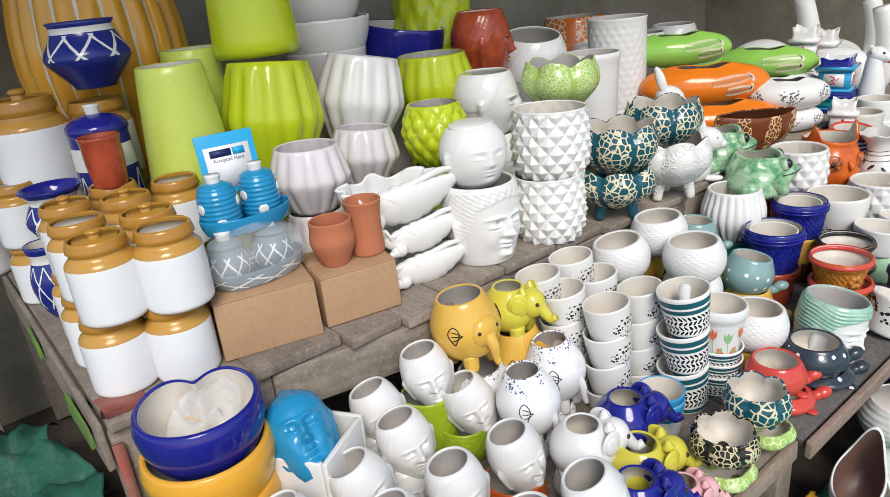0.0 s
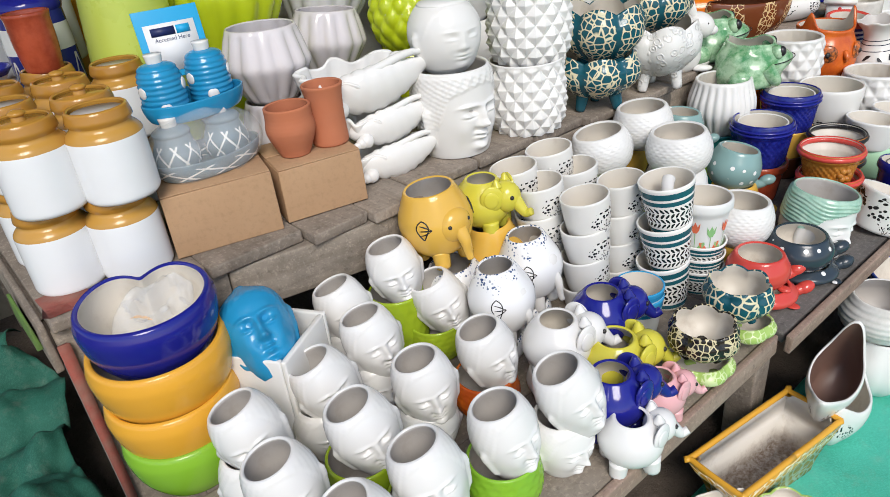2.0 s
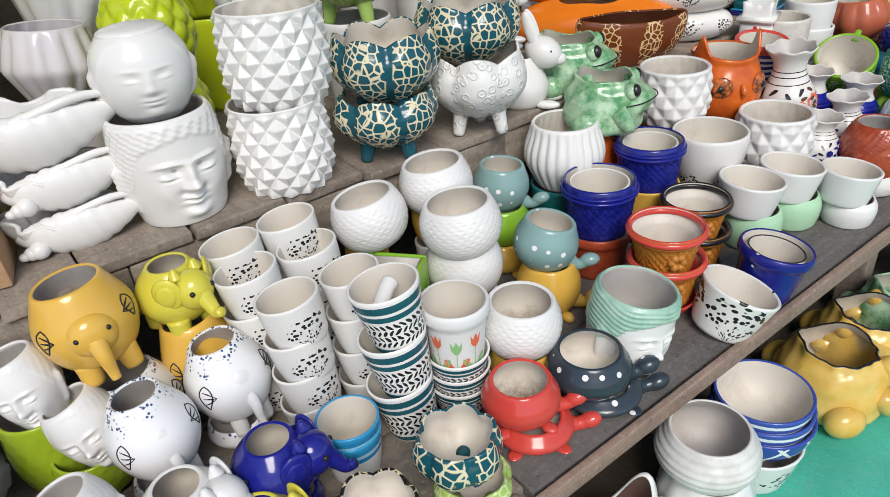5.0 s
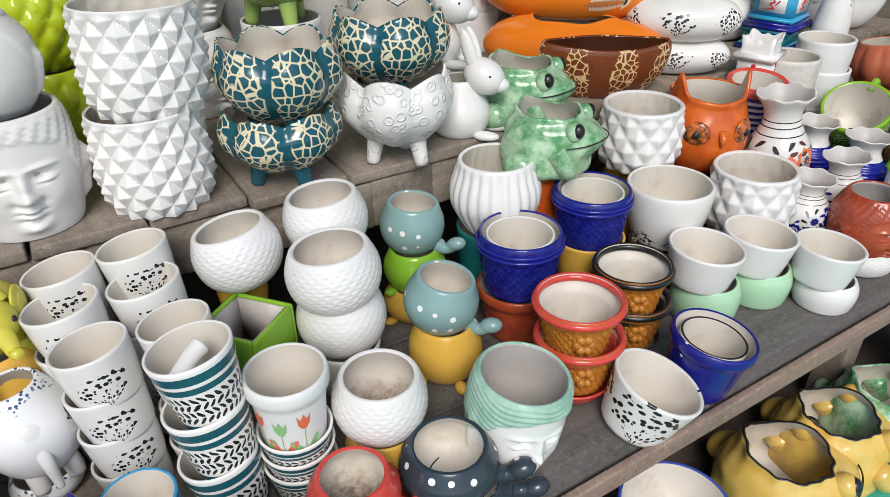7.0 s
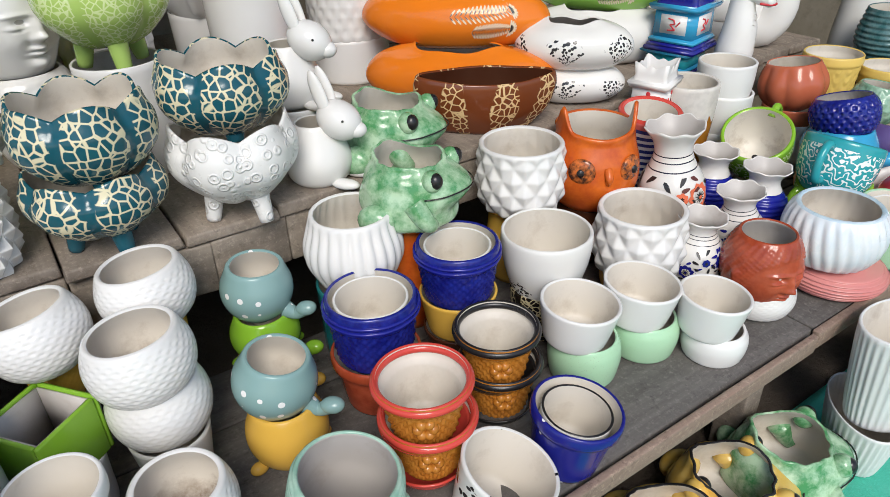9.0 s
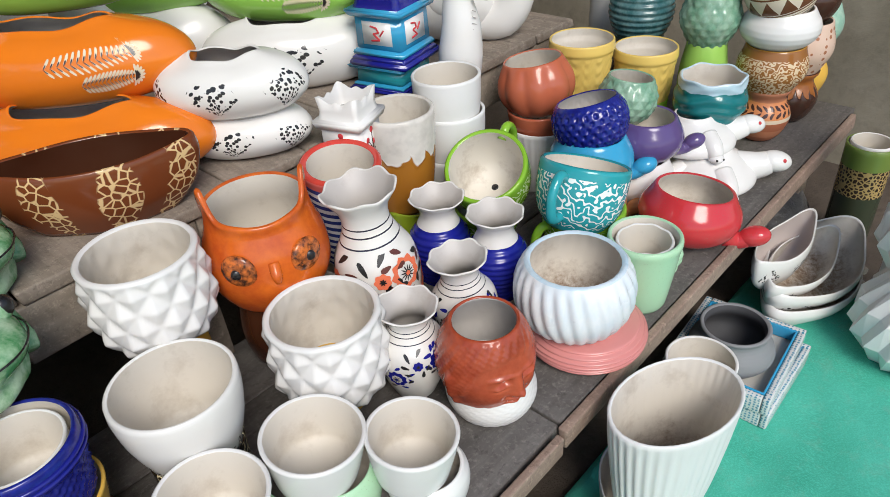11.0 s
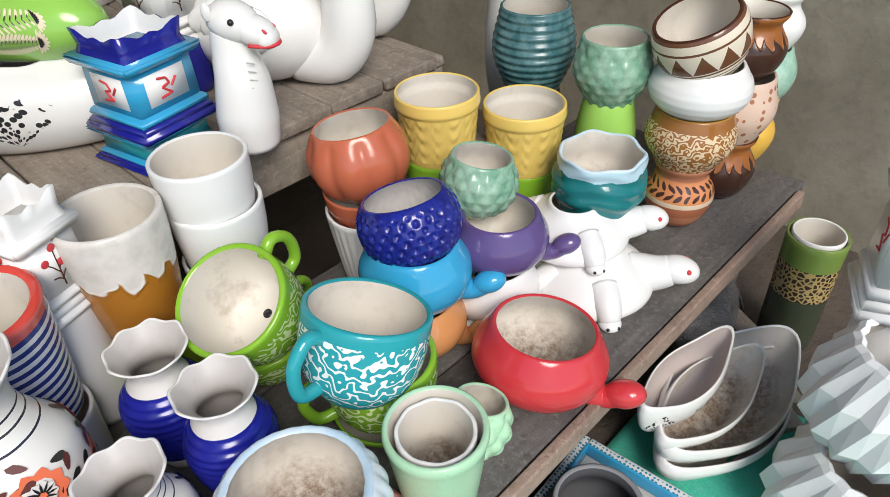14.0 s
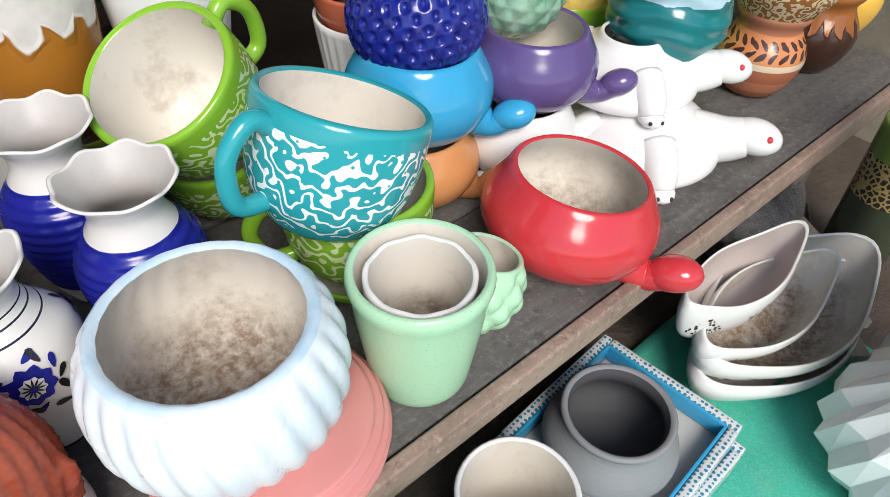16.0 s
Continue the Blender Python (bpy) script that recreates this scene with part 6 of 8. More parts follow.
BASE = [(0, 0.82), (0.1, 0.98), (0.45, 1.12), (0.8, 1.06), (1, 1.0)]
for i, (hx, hy, hz, under) in enumerate(((0.772, 1.112, 0.523, WHITE), (0.890, 1.090, 0.560, OLIVE), (0.932, 1.030, 0.495, OLIVE), (0.757, 0.995, 0.518, WHITE), (0.888, 0.843, 0.492, ORANGE_B), (0.630, 0.960, 0.518, WHITE),
                                      (0.753, 0.841, 0.507, WHITE), (0.488, 0.930, 0.535, WHITE), (0.610, 0.815, 0.528, OLIVE), (0.767, 0.680, 0.504, LEAF), (0.873, 0.660, 0.520, WHITE), (0.478, 0.800, 0.530, WHITE), (0.632, 0.695, 0.520, OLIVE), (0.510, 0.680, 0.520, WHITE))):
    low = hz - 0.120
    turn = SOUTH - 32 + 12 * math.sin(5.1 * i)
    tip = (-0.24 + 0.08 * math.sin(2.3 * i), 0.20 + 0.07 * math.cos(3.7 * i))
    if under is WHITE:
        head_pot(hx + 0.006, hy - 0.004, LOW, low + 0.022, 0.082, WHITE, "white carved head planter under another", turn)
    else:
        pot(hx + 0.006, hy - 0.004, LOW, low + 0.018, 0.108, BASE, (under, GREY_IN), {OLIVE: "olive lime textured pot under a head planter", ORANGE_B: "burnt orange dimpled pot under a head planter", LEAF: "leaf green pot under a head planter"}[under], "round_pot", "pot", "pots under the heads", dimples(16, 7, 0.05), "under_pot", seg=64, n=28)
    head_pot(hx, hy, low, hz, 0.078, WHITE, "white carved head planter stacked on a pot", turn, tip=tip)

big_elephant(1.000, 1.080, 0.488, 0.640, 0.100, MUSTARD, "mustard elephant planter with painted ears", -92)
big_elephant(1.02, 1.06, LOW, 0.470, 0.095, WHITE, "white elephant planter with blue speckled rim", -88, body=BLUESP, belly=1.2)
elephant(1.140, 1.085, 0.495, 0.060, LEMON, "lemon yellow elephant planter", -72)
big_elephant(1.140, 1.070, LOW, 0.510, 0.090, MUSTARD, "mustard elephant planter with painted ears", -92)
big_elephant(1.147, 0.975, 0.350, 0.512, 0.078, WHITE, "white elephant planter with blue speckled rim", -82, body=BLUESP, belly=1.5)
big_elephant(1.015, 0.925, 0.360, 0.520, 0.073, WHITE, "white elephant planter with blue speckled rim", -84, body=BLUESP, belly=1.6)
pot(1.015, 0.925, LOW, 0.365, 0.09, BASE, (BLUESP, GREY_IN), "white pot with blue specks", "low_pot", "pot"), pot(1.147, 0.975, LOW, 0.355, 0.09, BASE, (BLUESP, GREY_IN), "white pot with blue specks", "low_pot", "pot")
elephant(1.010, 0.775, 0.362, 0.060, WHITE, "small white elephant planter with raised trunk", -38)
pot(1.010, 0.775, LOW, 0.366, 0.10, BASE, (WHITE, GREY_IN), "low plain white glazed pot", "low_pot", "pot")
elephant(1.135, 0.775, 0.355, 0.060, COBALT, "glossy cobalt elephant planter", -38), pot(1.135, 0.775, LOW, 0.36, 0.1, BASE, (COBALT, GREY_IN), "low glossy cobalt blue pot", "low_pot", "pot")
elephant(1.075, 0.700, LOW, 0.062, LEMON, "lemon yellow elephant planter", -36), elephant(0.985, 0.640, LOW + 0.02, 0.058, COBALT, "glossy cobalt elephant planter", -36)
elephant(1.075, 0.610, LOW, 0.044, BABYPINK, "baby pink elephant planter", -36), elephant(0.955, 0.580, LOW, 0.050, WHITE, "small white elephant planter with raised trunk", -34)

cups(1.254, 0.776, 0.425, 0.096, 2, BLUERIM, "white cup with turquoise banded rim", "stacked rim cups", 0.022, 0.085)
cups(1.360, 0.797, 0.604, 0.108, 3, LEAFBAND, "white tumbler with teal bands and leaf scrolls", "stacked leaf tumblers", 0.088, 0.107, TUMBLER, (-0.01, 0.02), tip=(-0.10, 0.08))
bm = bmesh.new()
tube(bm, [(1.335, 0.778, 0.578), (1.360, 0.795, 0.590), (1.375, 0.803, 0.596)], [0.011, 0.012, 0.013])
tagged(new("pestle", from_bm("pestle", bm, [WHITE], True)), "white rod lying in the top tumbler", "pestle")
for (cx, cy, cz, cd) in ((1.255, 0.913, 0.576, 0.100), (1.236, 1.018, 0.584, 0.104), (1.246, 1.098, 0.594, 0.104), (1.345, 1.016, 0.583, 0.104), (1.348, 1.088, 0.606, 0.104), (1.360, 0.904, 0.577, 0.098)):
    cups(cx, cy, cz, cd, 4, SPRIG, "white cup with a black painted sprig", "stacked sprig cups", 0.066, 0.080, [(0, 0.80), (0.06, 0.86), (0.5, 0.95), (1, 1.0)], (0.0, 0.0), -182, tip=(-0.11, 0.09))
o = pot(1.462, 0.772, 0.415, 0.537, 0.110, PLANTER, (WHITE_M, CREAM), "white flower pot painted with tulips", "tulip_pot", "pot", "tulip pots", key="tulip_pot")
for k, (a, mat) in enumerate(((-128, GREENINK), (-90, ORANGEINK), (-166, ORANGEINK))):
    z = 0.058 if k else 0.050
    decal(o, "tulip", 0.110, 0.122, PLANTER, [[(-0.003, z), (0.003, z), (0.008, z + 0.008), (0.0095, z + 0.025), (0.0045, z + 0.015), (0.0, z + 0.026), (-0.0045, z + 0.015), (-0.0095, z + 0.025), (-0.008, z + 0.008)]], mat, a, "painted tulip flower")
    decal(o, "stem", 0.110, 0.122, PLANTER, [[(-0.0006, 0.008), (0.0006, 0.008), (0.0006, z), (-0.0006, z)]], GREENINK, a)
    decal(o, "leaf", 0.110, 0.122, PLANTER, [leaf(0, 0.008, 0.036, 0.009, -35), leaf(0, 0.008, 0.036, 0.009, 32)], ORANGEINK if k == 0 else GREENINK, a, "painted leaves")
cups(1.462, 0.772, 0.440, 0.105, 3, LEAFBAND, "white tumbler with teal bands and leaf scrolls", "stacked leaf tumblers", 0.030, 0.060, TUMBLER)

# golf-textured globes
GOLF = dimples(24, 15, 0.026)
ROUND = [(0, 0.64), (0.06, 0.80), (0.22, 1.04), (0.45, 1.17), (0.68, 1.17), (0.88, 1.07), (1, 0.98)]
for (gx, gy, gz, gd, gt) in ((1.487, 1.060, 0.606, 0.120, 0.20), (1.642, 1.052, 0.622, 0.120, 0.10), (1.597, 0.923, 0.601, 0.124, 0.08), (1.583, 0.750, 0.485, 0.116, -0.03)):
    pot(gx, gy, gz - 0.098, gz, gd, ROUND, (WHITE, CREAM_SOIL), "white dimpled globe planter with soil stains inside", "globe_planter", "planter", "dimpled globes", GOLF, "golf", tip=(-0.76 * gt, 0.65 * gt), seg=130, n=60, th=0.008)
    if gz > 0.55:
        pot(gx + 0.01, gy + (0.005 if gy < 1 else 0.03), gz - 0.190, gz - 0.088, gd * (0.98 if gy < 1 else 0.6), ROUND, (WHITE if gy < 1 else MUSTARD, CREAM), "white dimpled globe planter under another" if gy < 1 else "small mustard dimpled pot under a globe", "globe_planter", "planter", "dimpled globes", GOLF, "golf_low", seg=100, n=52)
        if gz - 0.19 > LOW + 0.01:
            pot(gx + 0.01, gy + (0.005 if gy < 1 else 0.03), LOW, gz - 0.186, gd * (0.95 if gy < 1 else 0.7), CUP, (SPRIG, CREAM), "white sprig pot at the bottom of a stack", "low_pot", "pot")
    else:
        pot(gx, gy, LOW, gz - 0.094, gd * 0.9, BASE, (MUSTARD, CREAM), "mustard animal pot under a globe", "low_pot", "pot")
o = new("square_pot")
o.matrix_world = pose(1.462, 0.952, 0.415, 0, 0, 38)
tagged(o, "leaf green square pot", "pot")
for k in range(4):
    bm = bmesh.new()
    slab(bm, 0.046, 0.053, -0.0525, 0.0455, 0, 0.095, 0.003)
    p = part("side", bm, LEAF, o)
    p.matrix_local = pose(0, 0, 0, 0, 0, 90 * k)
    bm = bmesh.new()
    slab(bm, 0.0425, 0.0455, -0.0423, 0.0423, 0.011, 0.091, 0.0)
    part("lining", bm, GREY_IN, p, "grey unpainted inner face")
bm = bmesh.new()
slab(bm, -0.0455, 0.0455, -0.0455, 0.0455, 0.001, 0.010, 0.0)
part("floor", bm, GREY_IN, o)
pot(1.462, 0.952, LOW, 0.414, 0.12, CYL, (WHITE, CREAM), "white pot under a green one", "low_pot", "pot")

turtle_pot(1.810, 1.045, 0.465, 0.562, 0.092, SAGE, "sage green dotted turtle pot", -48, "turtle pots", feet=False, tip=(0.06, -0.05)), turtle_pot(1.805, 1.04, 0.385, 0.472, 0.092, LEAF, "leaf green turtle pot", -48), turtle_pot(1.80, 1.04, LOW, 0.392, 0.092, MUSTARD, "glossy mustard yellow turtle pot", -48)
turtle_pot(1.764, 0.860, 0.425, 0.522, 0.096, SAGE, "sage green dotted turtle pot", -44, "turtle pots", feet=False, tip=(0.16, -0.13)), turtle_pot(1.760, 0.862, LOW, 0.432, 0.098, MUSTARD, "glossy mustard yellow turtle pot", -44)
pot(1.985, 1.036, 0.462, 0.606, 0.142, BARREL, (WHITE, CREAM), "white ribbed globe planter", "ribbed_planter", "planter", "", ribs(24, 0.07), "white_rib", seg=144, n=24, th=0.008), pot(1.985, 1.036, LOW, 0.468, 0.15, CYL, (TEAL, CREAM), "dark teal low pot", "low_pot", "pot")
for (bx, by, bz, bd, bh) in ((1.937, 0.894, 0.535, 0.150, 0.115), (2.119, 0.913, 0.557, 0.146, 0.105)):
    o = pot(bx, by, bz - bh, bz, bd, [(0, 0.78), (0.05, 0.82), (0.7, 0.95), (0.74, 1.0), (0.92, 1.0), (1, 0.97)], (COBALT_T, CREAM), "glossy cobalt basket-textured pot", "basket_pot", "pot", "cobalt basket pots", basket(30, 7, 0.03), "blue_basket", seg=120, n=50, th=0.006)
    bm = bmesh.new()
    for zz in (0.80, 0.88):
        tube(bm, [(bd * 0.505 * math.cos(q * math.pi / 12), bd * 0.505 * math.sin(q * math.pi / 12), zz * bh) for q in range(25)], [0.003] * 25, 8)
    part("rope_band", bm, COBALT, o)
    pot(bx, by, bz - bh + 0.02, bz - 0.006, bd * 0.80, CYL, (WHITE, CREAM), "white inner pot set in a cobalt one", "inner_pot", "pot", "inner pots", th=0.004)
pot(1.940, 0.898, LOW, 0.424, 0.150, PLANTER, (RUST, CREAM), "terracotta red pot with white foot", "red_pot", "pot")
pot(2.119, 0.913, LOW + 0.06, 0.458, 0.140, CUP, (MUSTARD, CREAM), "mustard rimmed dark pot under a blue one", "low_pot", "pot"), pot(2.119, 0.913, LOW, 0.385, 0.13, CUP, (BROWN, CREAM), "dark pot under a stack", "low_pot", "pot")
pot(2.296, 0.882, 0.408, 0.532, 0.168, [(0, 0.70), (0.05, 0.74), (0.5, 0.93), (0.85, 1.0), (1, 0.99)], (MOSAIC, CREAM), "white bowl-cup with black mosaic at its foot", "mosaic_cup", "cup", key="mosaic", th=0.006), pot(2.296, 0.882, LOW, 0.416, 0.13, CYL, (BLACKCR, CREAM), "green pot with black net under a cup", "net_pot", "pot")


def basket_stack(x, y, zr, d, rim, label):
    for i in range(2):
        z1 = zr - 0.065 * i
        ob = pot(x + 0.004 * i, y - 0.004 * i, z1 - 0.10, z1, d, [(0, 0.62), (0.05, 0.66), (0.75, 0.88), (0.82, 1.0), (1, 1.02)], (BASKET, CREAM, rim), label, "basket_pot", "pot", "amber basket pots", basket(26, 6, 0.05), "amber_basket_" + rim.name, seg=104, n=44)
        bm = bmesh.new()
        tube(bm, [(d * 0.49 * math.cos(q * math.pi / 12), d * 0.49 * math.sin(q * math.pi / 12), 0.092) for q in range(25)], [0.0065] * 25, 10)
        part("rim_band", bm, rim, ob)
        bm = bmesh.new()
        for q in range(6):
            a = radians(-120 + 0) + 0.0
            s, zz = 0.011 * math.cos(q * math.pi / 3), 0.05 + 0.011 * math.sin(q * math.pi / 3)
            r = d * 0.40
            ball(bm, (r * math.cos(a + s / r), r * math.sin(a + s / r), zz), (0.008, 0.008, 0.008), seg=10, rings=6)
        part("flower", bm, BASKET, ob, "raised amber blossom")
        pot(x, y, z1 - 0.112 - (0.006 if i else 0), z1 - 0.085, d * 0.98, [(0, 0.6), (0.3, 0.8), (1, 1.0)], (rim, rim), "glazed saucer under a basket pot", "saucer", "saucer", "basket saucers")


basket_stack(1.915, 0.714, 0.508, 0.138, RED_P, "amber basket pot with a red rim"), basket_stack(2.093, 0.771, 0.478, 0.134, BLACK, "amber basket pot with a black rim")
head_pot(1.765, 0.655, LOW, 0.472, 0.136, WHITE, "large head planter with sea-green waved hair", -100, "", key="mint_head", tip=(0.12, -0.10), warp=face(1.0, 0.78, 0.65, True), shape=[(0, 0.84), (0.05, 0.90), (0.2, 1.0), (0.5, 1.08), (0.8, 1.06), (1, 1.0)])
for q in bpy.data.objects:
    if q.data and q.data.name.startswith("mint_head"):
        q.data.materials.append(SEAFOAM)
        for f in q.data.polygons:
            c = f.center
            a = math.atan2(c.y, c.x)
            e = abs(a)
            if f.material_index != 1 and c.z / 0.152 > 0.78 + 0.05 * math.cos(3 * a) * (e < 1.2) - 0.25 * smoothstep(0.75, 1.35, e):
                f.material_index = 2
turtle_pot(1.627, 0.640, LOW + 0.03, 0.423, 0.108, SLATE, "slate blue dotted turtle pot", -30, "turtle pots", feet=False), turtle_pot(1.645, 0.63, LOW, LOW + 0.034, 0.108, SLATE, "slate blue dotted turtle pot", -30, "turtle pots", feet=True)
turtle_pot(1.494, 0.660, LOW + 0.035, 0.429, 0.096, RED_P, "poppy red turtle pot", -32, "turtle pots", inner=CREAM_SOIL), turtle_pot(1.505, 0.645, LOW, LOW + 0.038, 0.10, RED_P, "poppy red turtle pot", -32)
footed(1.340, 0.622, 0.372, 0.455, 0.108, TEALCR, "small teal flower bowl with crackle panels", legmat=TEALBLUE, rz=10, foot=0.05), footed(1.352, 0.610, LOW, 0.374, 0.100, LIMECR, "small lime flower bowl with crackle panels", rz=20)
footed(1.195, 0.605, 0.378, 0.448, 0.106, BLACKCR, "small black flower bowl with crackle panels", rz=0, foot=0.04), footed(1.197, 0.610, LOW, 0.374, 0.106, LIMECR, "small lime flower bowl with crackle panels", rz=30)
pot(1.958, 0.590, LOW - 0.0, 0.412, 0.146, TUMBLER, (BIRDS, CREAM), "white tapered pot painted with black birds on branches", "bird_pot", "pot", lean=(0.16, -0.08), tip=(0.16, -0.13), key="bird_pot", rz=160, th=0.006), 
o = pot(2.104, 0.602, LOW, 0.428, 0.138, PLANTER, (dotted("cobalt_dotted_glaze", (0.008, 0.012, 0.2), (0.8, 0.8, 0.8), 28.0, 0.12), CREAM), "cobalt pot with white dots", "dotted_pot", "pot", key="dotted_pot", lean=(0.05, -0.04), tip=(0.08, -0.06), th=0.005)
pot(2.104, 0.602, LOW + 0.012, 0.422, 0.108, CYL, (WHITE, CREAM, BLACK), "white inner pot with dark rim", "inner_pot", "pot", "inner pots", lean=(0.05, -0.04), tip=(0.08, -0.06), th=0.004)

# ---- lower bench, middle: white and mint cups, pyramid bowls, owl, vases ----
for (mx, my, mz, md, under, name) in ((2.250, 0.742, 0.474, 0.138, MINT, "mint pot under a white cup"), (2.388, 0.728, 0.465, 0.138, MINT, "mint pot with a black sprig under a white cup"), (2.478, 0.640, 0.450, 0.126, WHITE, "white dimpled bowl under a cup")):
    pot(mx, my, mz - 0.076, mz, md, CUP, (WHITE, CREAM_SOIL if mx > 2.5 else CREAM), "plain white tapered cup", "white_cup", "cup", "plain white cups", tip=(0.07, -0.05), th=0.006)
    pot(mx + 0.012, my - 0.006, LOW, mz - 0.072, md * 0.86, [(0, 0.92), (0.06, 0.98), (0.5, 1.08), (0.8, 1.05), (0.92, 0.98), (1, 0.94)], (under, CREAM), name, "low_pot", "pot", "pots under the cups")
PYR = pyramids(12, 2.4, 0.105)
for (dx, dy, dz, dd, dh) in ((2.514, 0.848, 0.521, 0.176, 0.135), (2.362, 1.036, 0.634, 0.172, 0.130)):
    pot(dx, dy, dz - dh, dz, dd, PINE, (WHITE, CREAM), "white bowl covered in raised pyramids", "pyramid_planter", "planter", "pyramid planters", PYR, "pyramid_bowl", (0, 0), 10, seg=144, n=46, th=0.010)
    pot(dx + 0.005, dy + 0.02, LOW, dz - dh + 0.01, dd * 0.60, BASE, (MUSTARD, CREAM), "mustard pot under a pyramid bowl", "low_pot", "pot", "pots under the bowls")
o = pot(2.550, 1.025, 0.455, 0.632, 0.164, [(0, 0.75), (0.1, 0.98), (0.35, 1.20), (0.65, 1.16), (0.88, 0.98), (1, 1.0)], (ORANGE_B, CREAM), "burnt orange owl planter with round eyes", "owl_planter", "planter", "", lambda a, v: (0.06 * gauss(abs(a), 0.55, 0.22) * gauss(v, 0.6, 0.12), 0.26 * gauss(abs(a), 1.30, 0.22) * smoothstep(0.72, 1, v) - 0.05 * gauss(abs(a), 0, 0.7) * smoothstep(0.8, 1, v)), "owl", rz=-116, seg=72, n=28, th=0.008)
for side in (1, -1):
    a = 0.55 * side
    bm = bmesh.new()
    ball(bm, (0.096 * math.cos(a), 0.096 * math.sin(a), 0.108), (0.010, 0.028, 0.028), (0, 0, math.degrees(a)))
    e = part("eye_disc", bm, mottled("owl_eye_glaze", (0.05, 0.02, 0.012), (0.62, 0.16, 0.03), 90.0), o, "speckled dark eye disc")
    bm = bmesh.new()
    ball(bm, (0.104 * math.cos(a), 0.104 * math.sin(a), 0.108), (0.006, 0.009, 0.009))
    part("pupil", bm, BLACK, e)
bm = bmesh.new()
tube(bm, [(0.092, 0, 0.112), (0.106, 0, 0.097), (0.100, 0, 0.082)], [0.009, 0.008, 0.003])
part("beak", bm, ORANGE_B, o)
pot(2.550, 1.030, LOW, 0.46, 0.13, BASE, (BROWN, CREAM), "dark brown pot under an owl planter", "low_pot", "pot")
head_pot(2.669, 0.675, LOW + 0.025, 0.492, 0.106, RUST, "glossy rust red head planter on a white bowl", -102, "", key="red_head", warp=face(0.9, 0.76, 0.85), shape=[(0, 0.95), (0.05, 1.05), (0.3, 1.30), (0.55, 1.42), (0.8, 1.26), (1, 1.0)])
pot(2.675, 0.672, LOW, LOW + 0.07, 0.128, BASE, (WHITE, CREAM), "white dimpled bowl under a red head", "globe_planter", "planter", "dimpled globes", GOLF, "golf_bowl", seg=100, n=40)
RUF = ruffle(8, 0.06)
def rosette(s0, z0, r, n, deep=0.18, inner=0.0):
    return [(s0 + r * (1 - deep * (0.5 + 0.5 * math.cos(n * q))) * math.cos(q), z0 + r * (1 - deep * (0.5 + 0.5 * math.cos(n * q))) * math.sin(q)) for q in [2 * math.pi * k / (n * 4) for k in range(n * 4)]]


def painted_vase(x, y, zr, d, petal, leafmat, label, lean=(0, 0), seed=0):
    """A ruffled vase with outlined rosettes, leaves and curling stems on its belly, and lines round its neck."""
    h = zr - LOW
    ob = pot(x, y, LOW, zr, d, VASE, (VASEWHITE, GREY_IN), label, "ruffled_vase", "vase", "ruffled vases", RUF, "vase_painted", tip=lean, seg=96, n=48, th=0.004)
    rnd = random.Random(seed)
    k = h / 0.31
    for i in range(5):
        ang = -124 + 72 * i
        zc = h * (0.40 if i % 2 else 0.57)
        decal(ob, "small_rosette", d, h, VASE, [rosette(0, zc, 0.015 * k, 7)], petal, ang, "", 0.0026)
        decal(ob, "rosette_heart", d, h, VASE, [rosette(0, zc, 0.0065 * k, 7, 0.5)], BLACK, ang, "", 0.0034)
        for q in range(7):
            a0 = 51 * q + rnd.uniform(-10, 10)
            poly = leaf(0.024 * k * math.sin(radians(a0)), zc + 0.024 * k * math.cos(radians(a0)), 0.026 * k, 0.010 * k, a0 + 40)
            decal(ob, "leaf", d, h, VASE, [[(p, min(max(z, 0.02 * h), 0.70 * h)) for p, z in poly]], (BLACK, leafmat, BLACK)[q % 3], ang, "", 0.0006 + 0.0001 * q)
    for i in range(5):
        ang = -160 + 72 * i
        zc = h * (0.56 if i % 2 else 0.42)
        decal(ob, "rosette", d, h, VASE, [rosette(0, zc, 0.030 * k, 9)], petal, ang, "painted blossom with pale spokes", 0.0016)
        decal(ob, "rosette_ring", d, h, VASE, [rosette(0, zc, 0.0165 * k, 9)], VASEPALE, ang, "", 0.0024)
        decal(ob, "rosette_spokes", d, h, VASE, [rosette(0, zc, 0.0155 * k, 12, 0.72)], BLACK, ang, "", 0.0030)
        decal(ob, "rosette_heart", d, h, VASE, [rosette(0, zc, 0.0045 * k, 6)], petal, ang, "", 0.0036)
        outs = []
        for q in range(9):
            a0 = 40 * q + rnd.uniform(-12, 12)
            outs.append(leaf(0.033 * k * math.sin(radians(a0)), zc + 0.033 * k * math.cos(radians(a0)), 0.020 * k, 0.009 * k, a0 + rnd.choice((-65, 65))))
        outs = [[(p, min(max(q, 0.02 * h), 0.70 * h)) for p, q in o] for o in outs]
        for q, poly in enumerate(outs):
            decal(ob, "leaf", d, h, VASE, [poly], (leafmat, BLACK)[q % 2], ang, "", 0.0011 + 0.0001 * q)
    return ob


